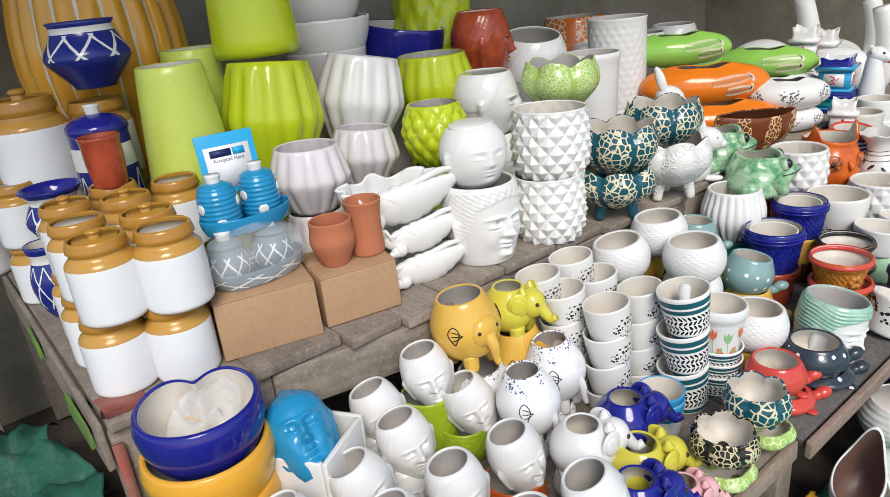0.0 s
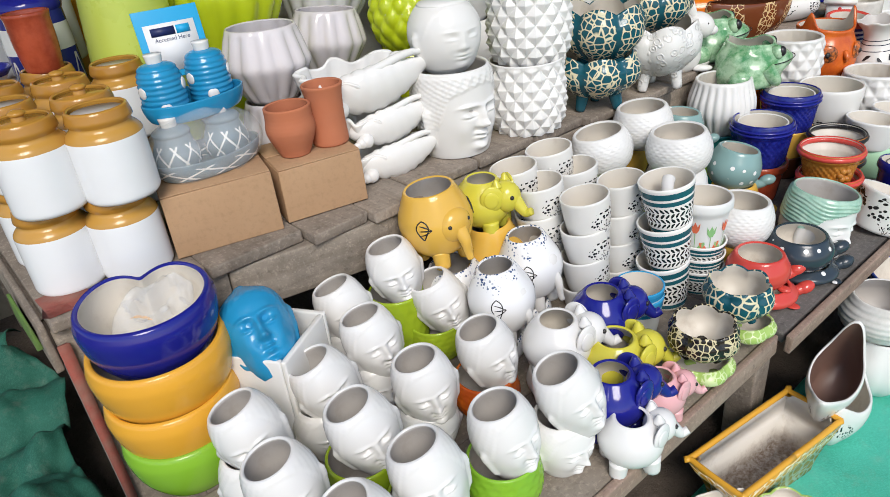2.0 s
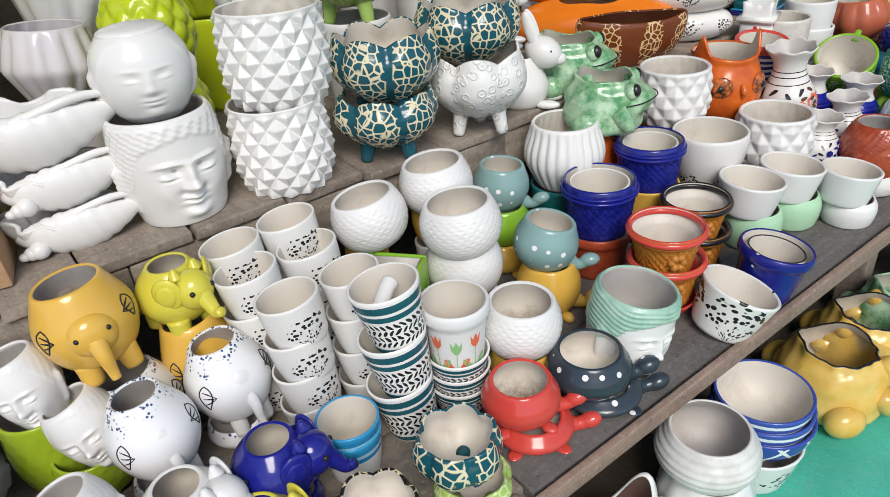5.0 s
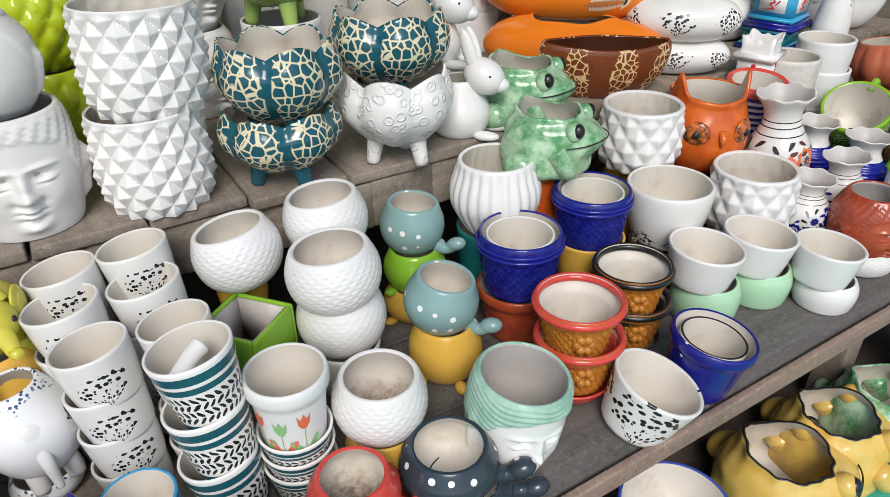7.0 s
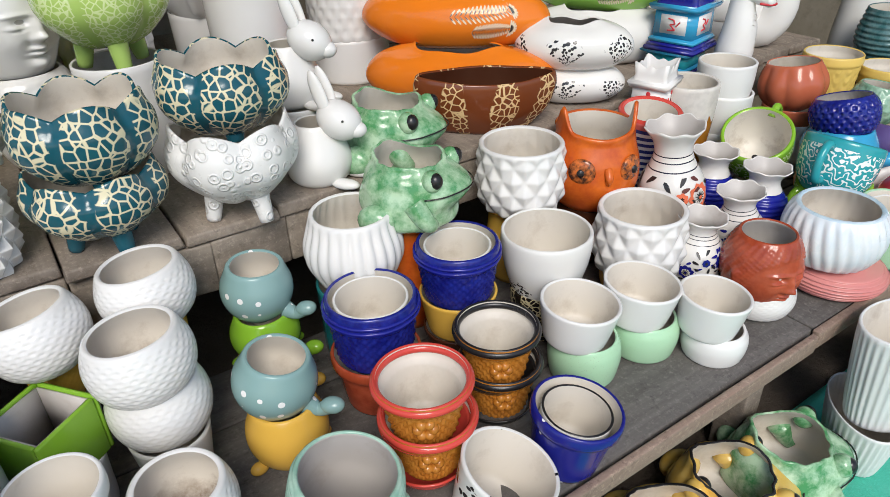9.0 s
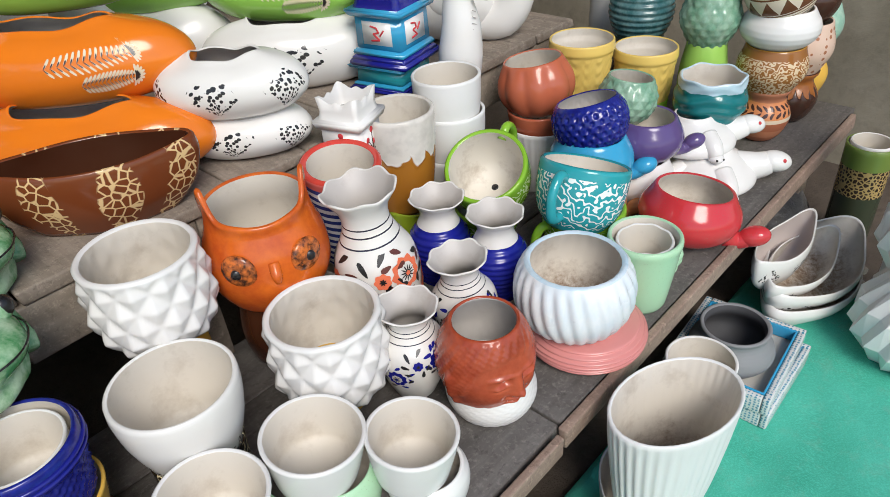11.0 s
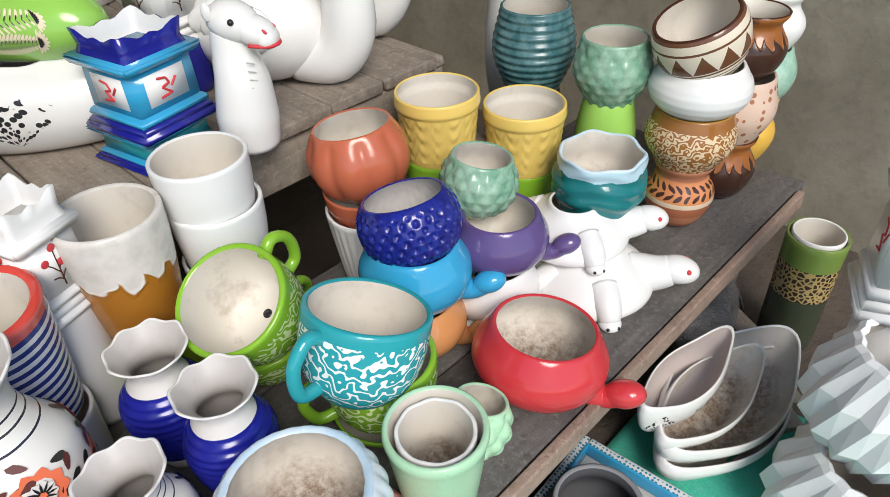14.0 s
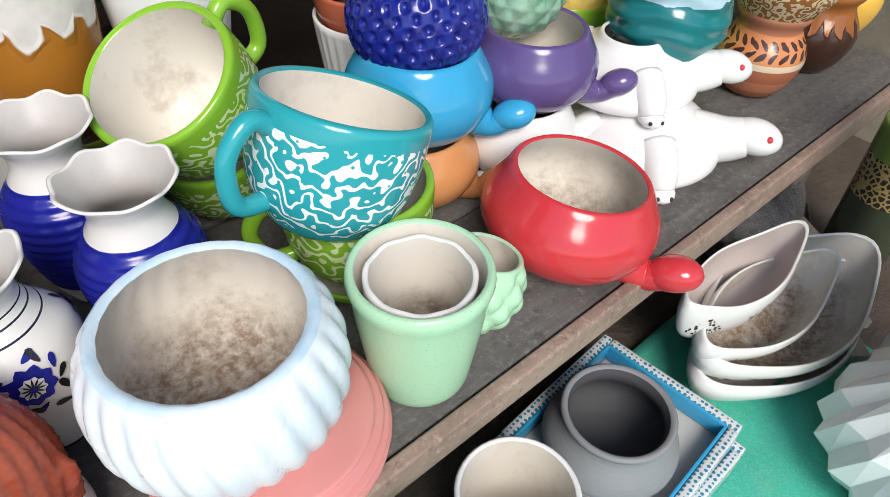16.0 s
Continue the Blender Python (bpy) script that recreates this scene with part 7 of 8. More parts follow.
VASEPALE = glaze("vase_pale_paint", (0.72, 0.70, 0.66), 0.15)
VASEWHITE = stripes("lined_vase_glaze", [(0, (0.02, 0.02, 0.04)), (0.03, (0.72, 0.70, 0.66)), (0.725, (0.02, 0.02, 0.04)), (0.733, (0.72, 0.70, 0.66)), (0.78, (0.02, 0.02, 0.04)), (0.786, (0.72, 0.70, 0.66)), (0.82, (0.02, 0.02, 0.04)), (0.826, (0.70, 0.68, 0.65))], 0.12, 0.004)
painted_vase(2.664, 0.915, 0.633, 0.122, ORANGEINK, glaze("maroon_paint", (0.10, 0.02, 0.015), 0.3), "large vase with red painted blossoms and a ruffled mouth", (-0.07, 0.05), 3)
painted_vase(2.740, 0.788, 0.513, 0.098, COBALT, COBALT, "small vase with blue painted blossoms and a ruffled mouth", (-0.06, 0.05), 5)
painted_vase(2.619, 0.785, 0.495, 0.098, COBALT, COBALT, "small vase with blue painted blossoms and a ruffled mouth", (0, 0), 7)
for vx, vy, vz in ((2.846, 0.930, 0.524), (2.872, 0.817, 0.518)):
    pot(vx, vy, LOW, vz, 0.102, VASE, (VASEB, GREY_IN), "small blue vase with a ruffled grey mouth", "ruffled_vase", "vase", "ruffled vases", both(RUF, lambda a, v: (0.018 * math.sin(120 * v) * (v < 0.73), 0)), "vase_blue", seg=80, n=110, th=0.004)
o = pot(2.728, 1.046, LOW + 0.10, 0.622, 0.140, TUMBLER, (SPIRAL, CREAM, RED_P), "white and blue ringed pot with a red rim", "ringed_pot", "pot", key="spiral", lean=(-0.05, -0.12), n=30, th=0.013), pot(2.718, 1.030, LOW, LOW + 0.105, 0.13, CYL, (WHITE, CREAM), "white pot under a ringed one", "low_pot", "pot")
pot(2.895, 1.065, LOW + 0.12, 0.640, 0.142, [(0, 0.72), (0.05, 0.76), (0.4, 0.90), (0.8, 0.99), (1, 1.0)], (RUSTDRIP, CREAM), "rust pot with white dripping glaze round the rim", "drip_pot", "pot", key="rust_drip", n=26, th=0.008), pot(2.905, 1.05, LOW, LOW + 0.125, 0.125, CYL, (OLIVE, CREAM), "olive green low pot", "low_pot", "pot")
for i in range(2):
    pot(3.036 + 0.004 * i, 1.066 - 0.004 * i, 0.562 - 0.075 * i, 0.662 - 0.075 * i, 0.137, [(0, 0.82), (0.05, 0.88), (0.5, 0.97), (1, 1.0)], (WHITE_M, CREAM), "plain white straight pot in a stack", "white_pot", "pot", "plain white pots", th=0.006)
pot(3.036, 1.064, LOW, 0.495, 0.13, CYL, (WHITE_M, CREAM), "plain white pot at the bottom of a stack", "white_pot", "pot", "plain white pots")

MUG = [(0, 0.60), (0.05, 0.68), (0.25, 0.88), (0.55, 0.98), (0.9, 1.0), (1, 0.99)]


def mug(x, y, zr, d, h, mats, label, lean, rz, group, hand, key):
    m = stand(x, y, zr, *lean, rz) @ Matrix.Translation((0, 0, -h))
    ob = pot(0, 0, 0, h, d, MUG, mats, label, "mug", "mug", group, key=key, th=0.008, seg=56, n=24)
    ob.matrix_world = m
    handle(ob, d * 0.46, 0.25 * h, 0.82 * h, d * 0.24, d * 0.058, hand, 0)
    return ob


o = mug(2.955, 0.905, 0.545, 0.158, 0.115, (CORALG, inside("cup_interior", (0.70, 0.66, 0.58), 0.5), LEAF), "green coral-patterned mug lying on its side", (-0.62, -0.24), 12, "coral mugs", LEAF, "coral_mug")
bm = bmesh.new()
ball(bm, (0.008, 0.006, 0.0085), (0.0075, 0.0075, 0.0022))
part("drain_hole", bm, BLACK, o, "dark drain hole")
mug(3.005, 0.950, 0.440, 0.150, 0.115, (CORALG, CREAM, LEAF), "green coral-patterned mug under another", (-0.25, -0.3), 12, "coral mugs", LEAF, "coral_mug")
mug(3.066, 0.760, 0.545, 0.168, 0.120, (CORALT, CREAM, TURQ), "turquoise coral-patterned mug tilted on a green one", (0.37, 0.05), 186, "coral mugs", TURQ, "coral_mug_t")
mug(3.075, 0.765, 0.448, 0.160, 0.105, (CORALG, CREAM, LEAF), "green coral-patterned mug under a turquoise one", (0, 0), 160, "coral mugs", LEAF, "coral_mug2")
pot(3.075, 0.765, LOW, 0.350, 0.15, BOWL, (LEAF, CREAM), "leaf green saucer bowl", "low_bowl", "bowl")
pot(2.860, 0.645, 0.378, 0.500, 0.166, [(0, 0.72), (0.08, 0.92), (0.35, 1.14), (0.65, 1.17), (0.88, 1.08), (1, 0.98)], (RIBBLUE, CREAM_SOIL, PALEBLUE), "white ribbed planter with a pale blue rim and soil", "ribbed_planter", "planter", "", ribs(26, 0.06, 0.25), "blue_rib", seg=156, n=26, th=0.010, rz=10)
pot(2.882, 0.634, LOW, 0.376, 0.190, [(0, 0.80), (0.2, 1.0), (0.55, 1.08), (0.80, 1.0), (0.93, 0.88), (1, 0.62)], (PINK, CREAM), "rose pink ringed pot under a white one", "ringed_pot", "pot", "", rings_of(8, 0.03), "pink_rings", n=50)
o = pot(3.034, 0.615, LOW, 0.463, 0.128, [(0, 0.68), (0.04, 0.74), (0.5, 0.88), (0.88, 0.98), (0.92, 1.02), (1, 1.0)], (MINT, CREAM), "tall speckled mint tumbler", "mint_tumbler", "tumbler", key="mint_tumbler", th=0.007)
pot(3.034, 0.615, LOW + 0.02, 0.455, 0.100, CYL, (WHITE, CREAM_SOIL), "chipped white inner pot with soil stains", "inner_pot", "pot", "inner pots", ruffle(9, 0.006, 0.9), "chipped_inner", th=0.005)
pot(3.115, 0.635, LOW, 0.405, 0.075, GLOBE, (MINT, CREAM), "small knobbly mint green pot", "knobbly_pot", "pot", "", scales(9, 2.2, 0.2), "mint_knob", lean=(0.3, 0.0), seg=72, n=30)
turtle_pot(3.285, 0.640, LOW, 0.430, 0.158, RED, "speckled strawberry red turtle pot", -66, "turtle pots", feet=False, inner=CREAM_SOIL, reach=0.90, tip=(0.15, -0.04))
turtle_pot(3.225, 0.845, 0.405, 0.515, 0.135, SKY, "sky blue turtle pot in a stack", -48, "turtle pots", feet=False, reach=0.9), turtle_pot(3.215, 0.84, LOW, 0.412, 0.125, glaze("apricot_glaze", (0.62, 0.27, 0.10), 0.14), "apricot turtle pot at the bottom of a stack", -50, "turtle pots", feet=False, reach=0.9)
def honeycomb(a, v):
    row = int(v * 8)
    return (-0.085 * max(0.0, math.cos(24 * a + math.pi * (row % 2)) * math.sin(math.pi * ((v * 8) % 1.0))) * smoothstep(0.95, 0.88, v), 0.0)


pot(3.230, 0.868, 0.490, 0.588, 0.128, [(0, 0.70), (0.06, 0.86), (0.22, 1.10), (0.5, 1.22), (0.75, 1.20), (0.92, 1.08), (1, 0.98)], (COBALT_T, GREY_IN), "glossy cobalt honeycomb pot tilted on a blue one", "honeycomb_pot", "pot", "", honeycomb, "honeycomb", tip=(0.0, 0.28), seg=192, n=64)
turtle_pot(3.370, 0.800, 0.415, 0.512, 0.124, PURPLE, "glossy purple turtle pot", -44, "turtle pots", feet=False, reach=0.95), turtle_pot(3.355, 0.80, LOW, 0.422, 0.12, WHITE, "white turtle pot under a purple one", -44, "turtle pots", reach=0.9)
pot(3.398, 0.860, 0.480, 0.580, 0.100, GLOBE, (SEAGREEN, CREAM), "seafoam green pineapple-scaled pot", "scaled_pot", "pot", "seafoam scaled pots", pyramids(14, 3.0, 0.085), "seafoam_scale", tip=(0.13, -0.07), seg=132, n=48)
pot(3.282, 1.038, 0.500, 0.622, 0.130, GLOBE, (CORAL, CREAM), "coral pink pumpkin pot", "pumpkin_pot", "pot", "pumpkin pots", ribs(9, 0.09), "pumpkin", tip=(-0.04, 0.14), seg=90), pot(3.28, 1.02, 0.44, 0.512, 0.14, BOWL, (CORAL, CREAM), "coral pink bowl under a pumpkin pot", "low_bowl", "bowl"), pot(3.285, 1.015, LOW, 0.475, 0.155, TUMBLER, (WHITE, CREAM), "white ribbed pot under coral bowls", "ribbed_pot", "pot", "", ribs(30, 0.03), "white_flute", seg=120)
for (yx, yy, yz) in ((3.480, 1.040, 0.609), (3.603, 0.938, 0.571)):
    pot(yx, yy, yz - 0.130, yz, 0.152, [(0, 0.80), (0.05, 0.85), (0.8, 0.97), (0.84, 1.02), (1, 1.0)], (YELLOW, CREAM), "yellow pot with scalloped relief", "scalloped_pot", "pot", "yellow pots", lambda a, v: (0.02 * math.sin(18 * abs(math.sin(4 * a)) + 30 * v) * (0.1 < v < 0.8), 0), "yellow_scallop", seg=96, n=40), pot(yx, yy, LOW, yz - 0.125, 0.13, CYL, (LEAF, CREAM), "leaf green low pot", "low_pot", "pot")


def white_turtle(x, y, z0, s, rz):
    ob = pot(x, y, z0, z0 + 0.98 * s, 1.1 * s, [(0, 1.95), (0.15, 2.3), (0.4, 2.2), (0.7, 1.65), (0.88, 1.15), (1, 1.0)], (WHITE, CREAM), "white turtle planter with painted eyes", "turtle_planter", "planter", "white turtle planters", key="white_turtle", rz=rz, seg=56)
    bm = bmesh.new()
    tube(bm, [(0.75 * s, 0, 0.36 * s), (1.25 * s, 0, 0.42 * s), (1.55 * s, 0, 0.52 * s)], [0.46 * s, 0.36 * s, 0.30 * s])
    ball(bm, (1.68 * s, 0, 0.55 * s), (0.42 * s, 0.31 * s, 0.27 * s), (0, 8, 0))
    head = part("head", bm, WHITE, ob)
    small_eyes(head, [(1.84 * s, 0.22 * s, 0.66 * s), (1.84 * s, -0.22 * s, 0.66 * s)], 0.055 * s, REDINK)
    for a in (72, -72, 150, -150):
        bm = bmesh.new()
        c, q = math.cos(radians(a)), math.sin(radians(a))
        tube(bm, [(0.75 * s * c, 0.75 * s * q, 0.50 * s), (1.12 * s * c, 1.12 * s * q, 0.36 * s), (1.28 * s * c, 1.28 * s * q, 0.16 * s)], [0.34 * s, 0.27 * s, 0.21 * s])
        ball(bm, (1.30 * s * c, 1.30 * s * q, 0.14 * s), (0.25 * s, 0.22 * s, 0.14 * s), (0, 0, a))
        leg = part("leg", bm, WHITE, ob)
        small_eyes(leg, [((1.50 + 0.01) * s * c - k * 0.1 * s * q, 1.51 * s * q + k * 0.1 * s * c, 0.16 * s) for k in (-1, 0, 1)], 0.035 * s)
        for p in leg.children:
            p.name = "claw"
            tagged(p, "small dark painted claw")
    return ob


white_turtle(3.515, 0.715, LOW, 0.088, -56), white_turtle(3.525, 0.765, LOW + 0.074, 0.078, -50)
SACK = stripes("teal_sack_glaze", [(0, (0.58, 0.54, 0.45)), (0.06, (0.008, 0.16, 0.17)), (0.83, (0.42, 0.58, 0.66))], 0.12, 0.10)
pot(3.590, 0.760, 0.414, 0.540, 0.146, [(0, 0.66), (0.06, 0.76), (0.4, 1.06), (0.62, 1.10), (0.84, 1.0), (1, 1.0)], (SACK, CREAM_SOIL, PALEBLUE), "teal gathered sack pot with a pale rim", "sack_pot", "pot", "", lambda a, v: (0.018 * math.sin(7 * a + 9 * v) + 0.025 * math.sin(30 * v + 2 * math.sin(3 * a)) + 0.03 * math.cos(6 * a) * smoothstep(0.6, 1, v), 0.016 * math.cos(6 * a + 1) * smoothstep(0.8, 1, v)), "sack", seg=84, n=30, th=0.006)
pot(3.745, 0.850, LOW + 0.235, 0.672, 0.118, BARREL, (SEAGREEN, CREAM), "seafoam green pineapple-scaled pot", "scaled_pot", "pot", "seafoam scaled pots", pyramids(14, 3.4, 0.075), "seafoam_scale2", seg=88, n=40), pot(3.745, 0.85, LOW, LOW + 0.245, 0.092, GLOBE, (APPLE, CREAM), "apple green pot under a scaled one", "low_pot", "pot")
# end stacks
pot(3.80, 0.705, LOW, 0.455, 0.115, POTBELLY, (PEACH, CREAM), "peach pot with a painted flower band", "painted_pot", "pot", key="peach_pot"), pot(3.80, 0.705, 0.448, 0.560, 0.135, BARREL, (SCROLL, CREAM, JARBROWN), "brown pot with pale scroll net", "scroll_pot", "pot", key="scroll_pot"), pot(3.80, 0.705, 0.552, 0.645, 0.138, GLOBE, (WHITE, CREAM), "plain white ridged bowl", "white_bowl", "bowl", "", rings_of(7, 0.005), "ridged_bowl", n=36), pot(3.81, 0.700, 0.628, 0.735, 0.145, [(0, 0.62), (0.06, 0.74), (0.3, 0.98), (0.6, 1.10), (0.85, 1.08), (1, 1.0)], (TRIBAL, CREAM, BROWN), "cream bowl with brown stripes and triangles", "tribal_bowl", "bowl", key="tribal", lean=(-0.38, 0.22), th=0.007)
pot(3.945, 0.690, LOW, 0.455, 0.115, POTBELLY, (CARAMEL, CREAM, BROWN), "dark brown pot with caramel drips", "drip_pot", "pot", key="caramel_pot"), pot(3.945, 0.690, 0.448, 0.580, 0.125, BARREL, (PINKSP, CREAM), "pink pot with brown leopard spots", "spotted_pot", "pot", key="pink_spots"), pot(3.945, 0.690, 0.575, 0.700, 0.115, POTBELLY, (CARAMEL, CREAM, BROWN), "dark brown pot with caramel drips", "drip_pot", "pot", key="caramel_pot")
pot(4.10, 0.72, LOW, 0.47, 0.12, POTBELLY, (MUSTARD, CREAM), "mustard and white banded pot", "banded_pot", "pot"), pot(4.10, 0.72, 0.46, 0.58, 0.12, GLOBE, (SEAFOAM, CREAM), "seafoam green round pot", "round_pot", "pot"), pot(4.10, 0.72, 0.57, 0.69, 0.12, POTBELLY, (WHITE, CREAM), "plain white round pot", "round_pot", "pot")

# ---- on the ground in front ----
o = new("crackle_trough")
o.matrix_world = pose(1.338, 0.525, 0.010, 0, 0, -8)
tagged(o, "amber flared rectangular trough with soil crust inside", "planter")
for name, mat, inset, low in (("body", YELLOWCR, 0.0, 0.0), ("interior", CREAM_SOIL, 0.010, 0.012)):
    bm = bmesh.new()
    grid = []
    for k in range(9):
        v = k / 8
        w = 0.72 + 0.28 * v ** 1.4
        grid.append([bm.verts.new((sx * (0.160 * w - inset), sy * (0.064 * w - inset), low + (0.115 - low) * v)) for sx, sy in ((-1, -1), (1, -1), (1, 1), (-1, 1))])
    for r0, r1 in zip(grid, grid[1:]):
        for q in range(4):
            bm.faces.new((r0[q], r0[(q + 1) % 4], r1[(q + 1) % 4], r1[q]))
    bm.faces.new(grid[0])
    up = [e for e in bm.edges if abs(e.verts[0].co.z - e.verts[1].co.z) > 0.004]
    bmesh.ops.bevel(bm, geom=up, offset=0.012, segments=3, affect="EDGES")
    bmesh.ops.recalc_face_normals(bm, faces=bm.faces)
    lay = bm.loops.layers.uv.new()
    for f in bm.faces:
        for l in f.loops:
            l[lay].uv = (l.vert.co.x * 3, l.vert.co.z / 0.115)
    part(name, bm, mat, o)
bm = bmesh.new()
tube(bm, [(sx * 0.154, sy * 0.058, 0.115) for sx, sy in ((0, -1), (0.9, -1), (1, -0.9), (1, 0.9), (0.9, 1), (-0.9, 1), (-1, 0.9), (-1, -0.9), (-0.9, -1), (0, -1))], [0.0062] * 10, 10)
part("rim", bm, AMBER, o, "amber glazed rim")
pot(1.155, 0.50, 0.012, 0.07, 0.14, BOWL, (WHITE, CREAM), "small white scalloped bowl on the cloth", "small_bowl", "bowl", "", ruffle(10, 0.03), "small_scallop", seg=80)
footed(1.24, 0.42, 0.012, 0.085, 0.12, LIMECR, "small lime flower bowl on the cloth", rz=10)
boat(1.575, 0.505, 0.105, 0.185, 0.10, 0.12, (SPRIG_B, glaze("brown_interior", (0.16, 0.09, 0.07), 0.3)), "white boat planter with black leaf sprigs", 8, "leaf boats", "leaf_boat", (-0.50, -0.20), 0.5), boat(1.585, 0.485, 0.012, 0.185, 0.12, 0.105, (SPRIG_B, CREAM), "white boat planter with black leaf sprigs", 12, "leaf boats", "leaf_boat2", (0, 0), 0.4)
pot(1.768, 0.493, 0.16, 0.262, 0.135, GLOBE, (mottled("ridged_white_glaze", (0.72, 0.71, 0.68), (0.6, 0.58, 0.54), 30.0, 0.25), GREY_IN), "off-white ridged round pot", "round_pot", "pot", "", rings_of(8, 0.012), "ridged_round", n=40), pot(1.772, 0.485, 0.012, 0.168, 0.132, GLOBE, (WHITE, CREAM), "white lobed pot under another", "lobed_pot", "pot", "", ribs(12, 0.04), "lobed", seg=72)
for i in range(3):
    pot(1.950 + 0.004 * i, 0.498, 0.152 - 0.028 * i, 0.227 - 0.028 * i, 0.176 + 0.008 * i, BOWL, (BOWLB if i < 2 else LATT_W, CREAM), "blue and white banded bowl in a stack", "banded_bowl", "bowl", "stacked blue bowls", key="blue_bowl", th=0.006)
pot(1.955, 0.495, 0.012, 0.110, 0.17, TUMBLER, (SPRIG, CREAM), "white sprig pot under blue bowls", "low_pot", "pot")
frog(2.265, 0.505, 0.012, 0.105, GOLDF, "golden frog planter with glossy eyes", -28), frog(2.44, 0.515, 0.012, 0.100, GOLDF, "golden frog planter with glossy eyes", -28), frog(2.60, 0.50, 0.012, 0.098, JADE, "green mottled frog planter with glossy eyes", -28)
FLUTE = ribs(36, 0.035)
pot(2.820, 0.435, 0.125, 0.356, 0.232, [(0, 0.62), (0.04, 0.72), (0.5, 0.88), (1, 1.0)], (WHITE_M, CREAM_SOIL), "tall white fluted oval planter", "oval_planter", "planter", "fluted oval planters", FLUTE, "oval_flute", rz=-18, seg=144, n=24, oval=0.66, th=0.007), pot(2.800, 0.462, 0.012, 0.138, 0.205, [(0, 0.70), (0.04, 0.76), (0.5, 0.90), (1, 1.0)], (WHITE_M, CREAM), "tall white fluted oval planter under another", "oval_planter", "planter", "fluted oval planters", FLUTE, "oval_flute2", rz=48, seg=144, n=24, oval=0.62)
# two stacked tile-edged trays and a black pot
for k, (tz, sh, ang) in enumerate(((0.012, 0.010, 1), (0.052, 0.0, 4))):
    o = new("square_tray")
    o.matrix_world = pose(3.280 + sh, 0.498 - sh, tz, 0, 0, ang) @ Matrix.Diagonal((1.12, 1.12, 1, 1))
    tagged(o, "square tray with turquoise lined grey rim", "tray", "tile-edged trays")
    bm = bmesh.new()
    slab(bm, -0.100, 0.100, -0.086, 0.086, 0, 0.012, 0.002)
    part("bottom", bm, glaze("grey_stone_glaze", (0.50, 0.48, 0.44), 0.4), o)
    for q in range(4):
        bm = bmesh.new()
        w, l = ((0.100, 0.086), (0.086, 0.100))[q % 2]
        slab(bm, w, w + 0.013, -l - 0.013 + 0.001, l - 0.001, 0, 0.042, 0.003)
        s = part("side", bm, dotted("speckled_rim_glaze", (0.60, 0.61, 0.60), (0.03, 0.20, 0.30), 150.0, 0.34), o)
        s.matrix_local = pose(0, 0, 0, 0, 0, 90 * q)
        bm = bmesh.new()
        slab(bm, w - 0.0045, w - 0.0005, -l + 0.002, l - 0.002, 0.014, 0.0425, 0.001)
        part("lining", bm, SKY, s, "turquoise inner edge")
# the inner wall is a darker grey than the outside
pot(3.255, 0.500, 0.066, 0.166, 0.142, [(0, 0.70), (0.08, 0.92), (0.35, 1.20), (0.55, 1.18), (0.8, 0.98), (0.9, 0.95), (1, 1.0)], (CHAR, glaze("sooty_interior", (0.05, 0.052, 0.058), 0.5)), "charcoal black clay cooking pot standing in a tray", "clay_pot", "pot", "", rings_of(14, 0.002), "handi", n=50, th=0.009)
boat(3.640, 0.465, 0.012, 0.37, 0.20, 0.075, (WHITE, CREAM), "white boat planter at the bottom of a nest", -6, "nested boats", "nest_boat0", (-0.02, -0.10), 0.18)
boat(3.650, 0.480, 0.050, 0.38, 0.205, 0.080, (SPRIG_B, CREAM_SOIL), "white boat planter with leaf sprigs and soil", -6, "nested boats", "nest_boat1", (-0.03, -0.22), 0.20)
boat(3.590, 0.490, 0.085, 0.28, 0.125, 0.070, (SPRIG_B, CREAM_SOIL), "small white boat planter with leaf sprigs", -6, "nested boats", "nest_boat2", (-0.06, -0.20), 0.25)
boat(3.560, 0.520, 0.112, 0.235, 0.100, 0.095, (SPRIG_B, glaze("grey_pink_interior", (0.52, 0.45, 0.42), 0.3)), "small white boat planter with leaf sprigs", -6, "nested boats", "nest_boat3", (-0.08, -0.02), 0.26)
pot(3.060, 0.490, 0.012, 0.222, 0.130, TUMBLER, (WHITE, CREAM), "plain white pot with a hairline crack", "white_pot", "pot", "plain white pots", th=0.006)
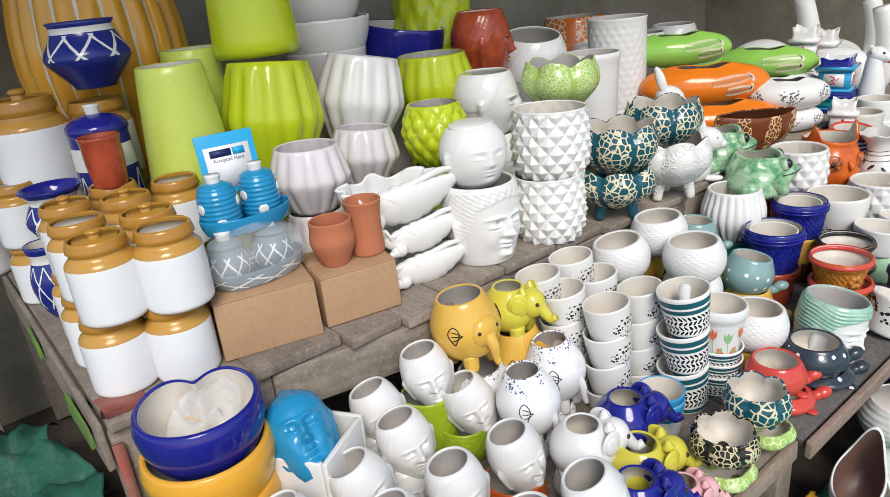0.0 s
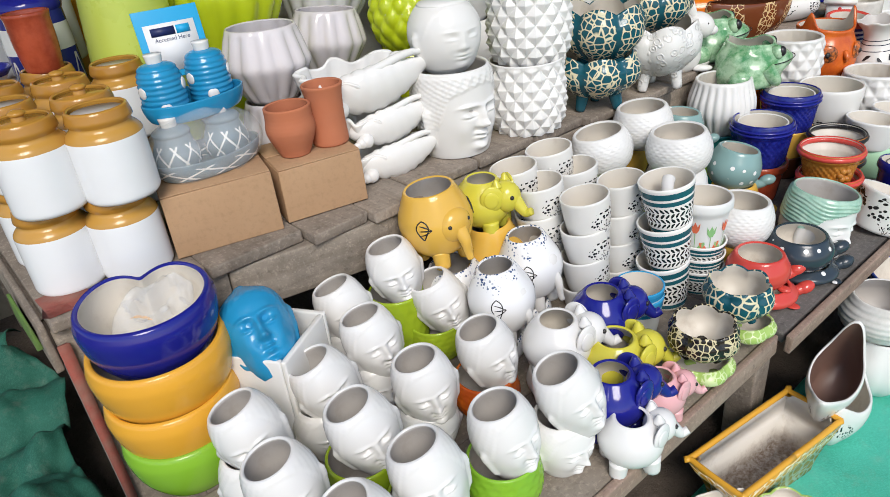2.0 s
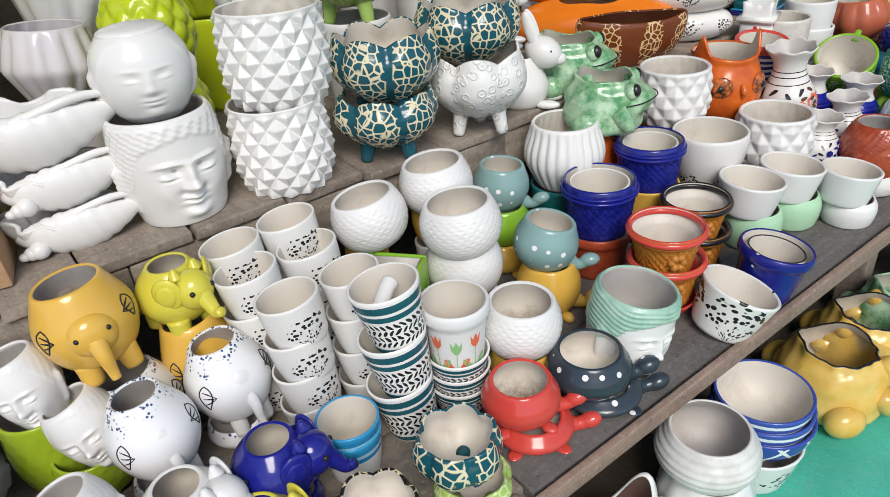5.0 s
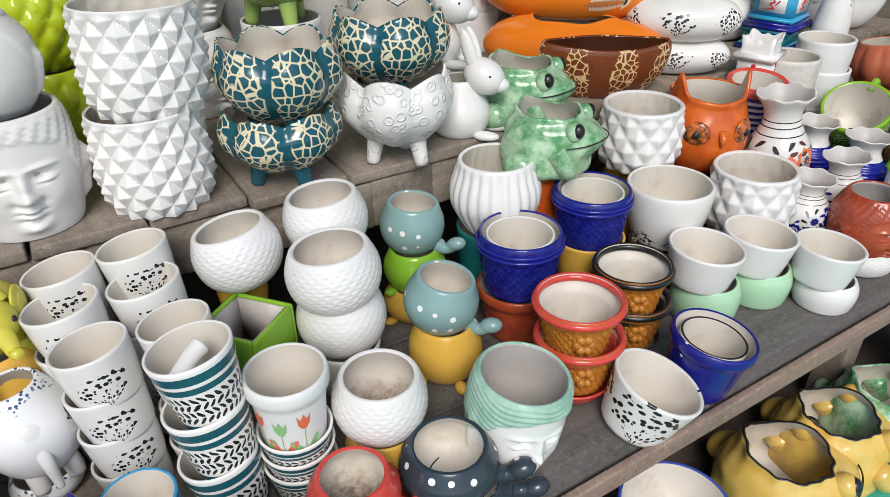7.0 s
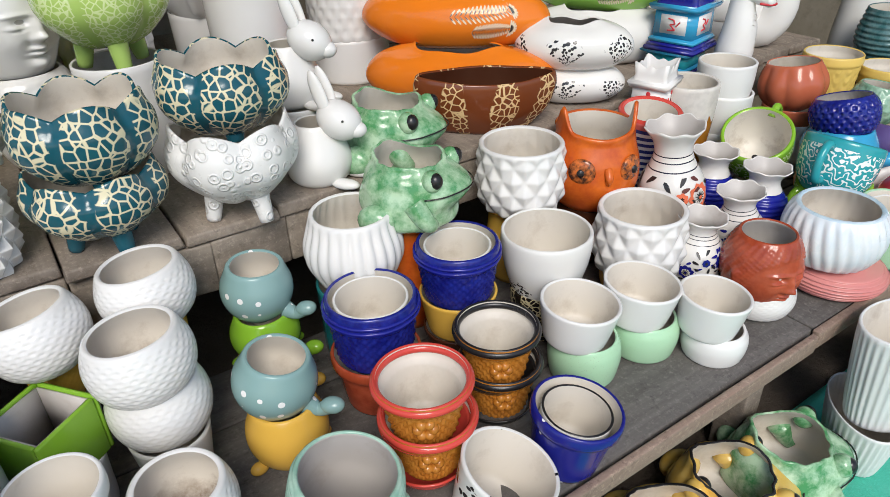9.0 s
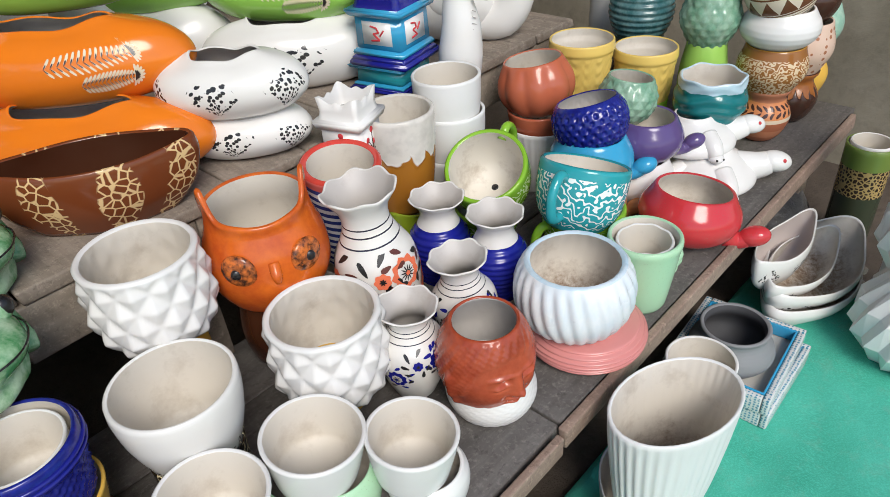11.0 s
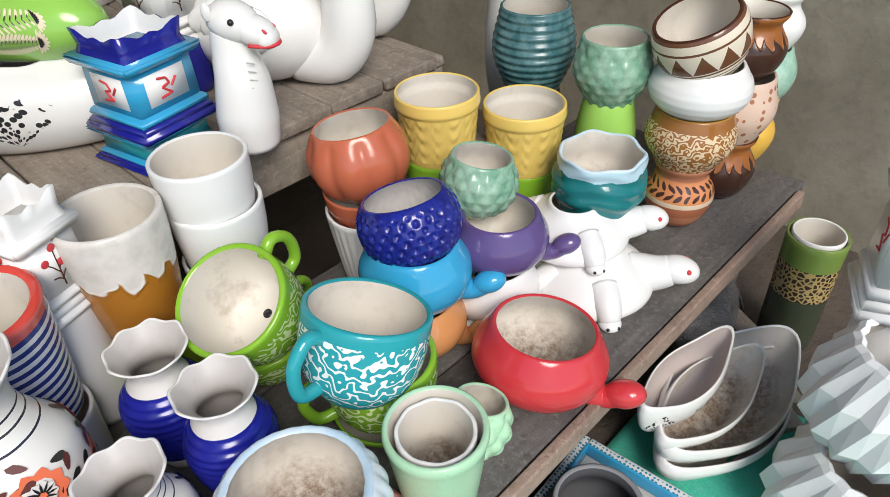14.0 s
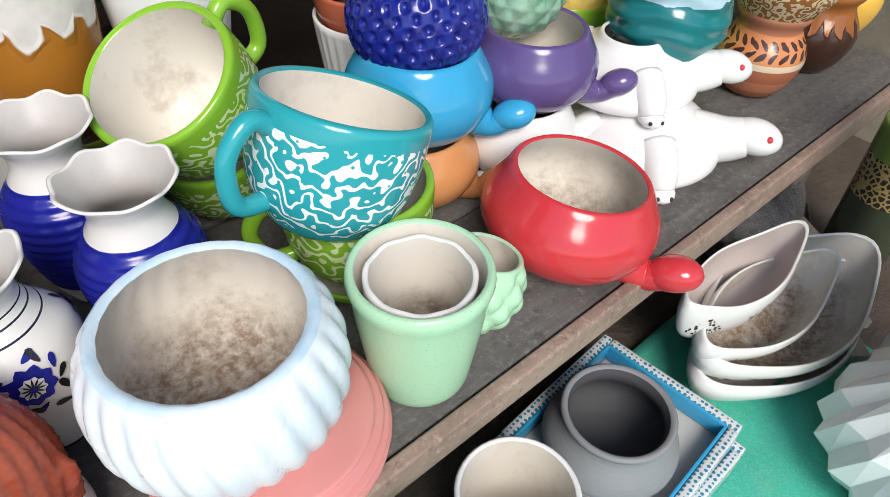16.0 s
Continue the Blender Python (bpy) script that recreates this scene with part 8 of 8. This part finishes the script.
pot(3.965, 0.475, 0.012, 0.295, 0.118, CYL, (PEBBLE, CREAM), "tall green pot with a pebbled cream band", "banded_pot", "pot", key="green_band")
pot(3.965, 0.475, 0.18, 0.300, 0.100, CYL, (WHITE, CREAM), "plain white inner pot", "inner_pot", "pot", "inner pots", th=0.004)
ORIG = lambda a, v: (0.075 * math.cos(16 * a + math.pi * round(v * 3)) * (0.3 if v > 0.95 else 1.0), 0.0)
for (px, py, pz, ph, pd) in ((3.565, 0.215, 0.012, 0.205, 0.225), (3.605, 0.240, 0.205, 0.20, 0.195)):
    pot(px, py, pz, pz + ph, pd * 0.8, [(0, 0.95), (0.05, 1.05), (0.35, 1.5), (0.6, 1.46), (1, 1.0)], (WHITE_M, CREAM), "white folded-paper style pot with sharp pleats", "pleated_pot", "pot", "pleated pots", ORIG, "pleated", seg=32, n=3, flat=True, inwarp=0.0, th=0.018)
temple(3.70, 0.295, 0.40, 0.26, 0.13, WHITE, WHITE, WHITE, "white shrine planter with red lettering bars", 25)
pot(3.70, 0.295, 0.012, 0.402, 0.09, CYL, (WHITE_M, CREAM), "white pot carrying a shrine planter", "tall_pot", "pot")
bm = bmesh.new()
bmesh.ops.create_icosphere(bm, subdivisions=4, radius=1, matrix=pose(3.86, 0.64, 0.06) @ Matrix.Diagonal((0.14, 0.09, 0.08, 1)))
for v in bm.verts:
    v.co += Vector((1, 1, 1)) * 0.05 * noise.noise(v.co * 16)
    v.co.z = max(v.co.z, 0.002)
tagged(new("plastic_sheet", from_bm("plastic_sheet", bm, [FOIL])), "crumpled dark plastic sheet on the ground", "plastic sheet")
for k in range(3):
    bm = bmesh.new()
    slab(bm, 0, 0.34, 0, 0.05, 0, 0.018, 0.003, 0.003, k)
    o = tagged(new("timber_slat", from_bm("timber_slat", bm, [WOOD_X])), "loose grey timber slat on the ground", "timber", "loose slats")
    o.matrix_world = pose(3.74 + 0.05 * k, 0.34 + 0.03 * k, 0.012 + 0.019 * k, 0, 0, 52 + 5 * k)
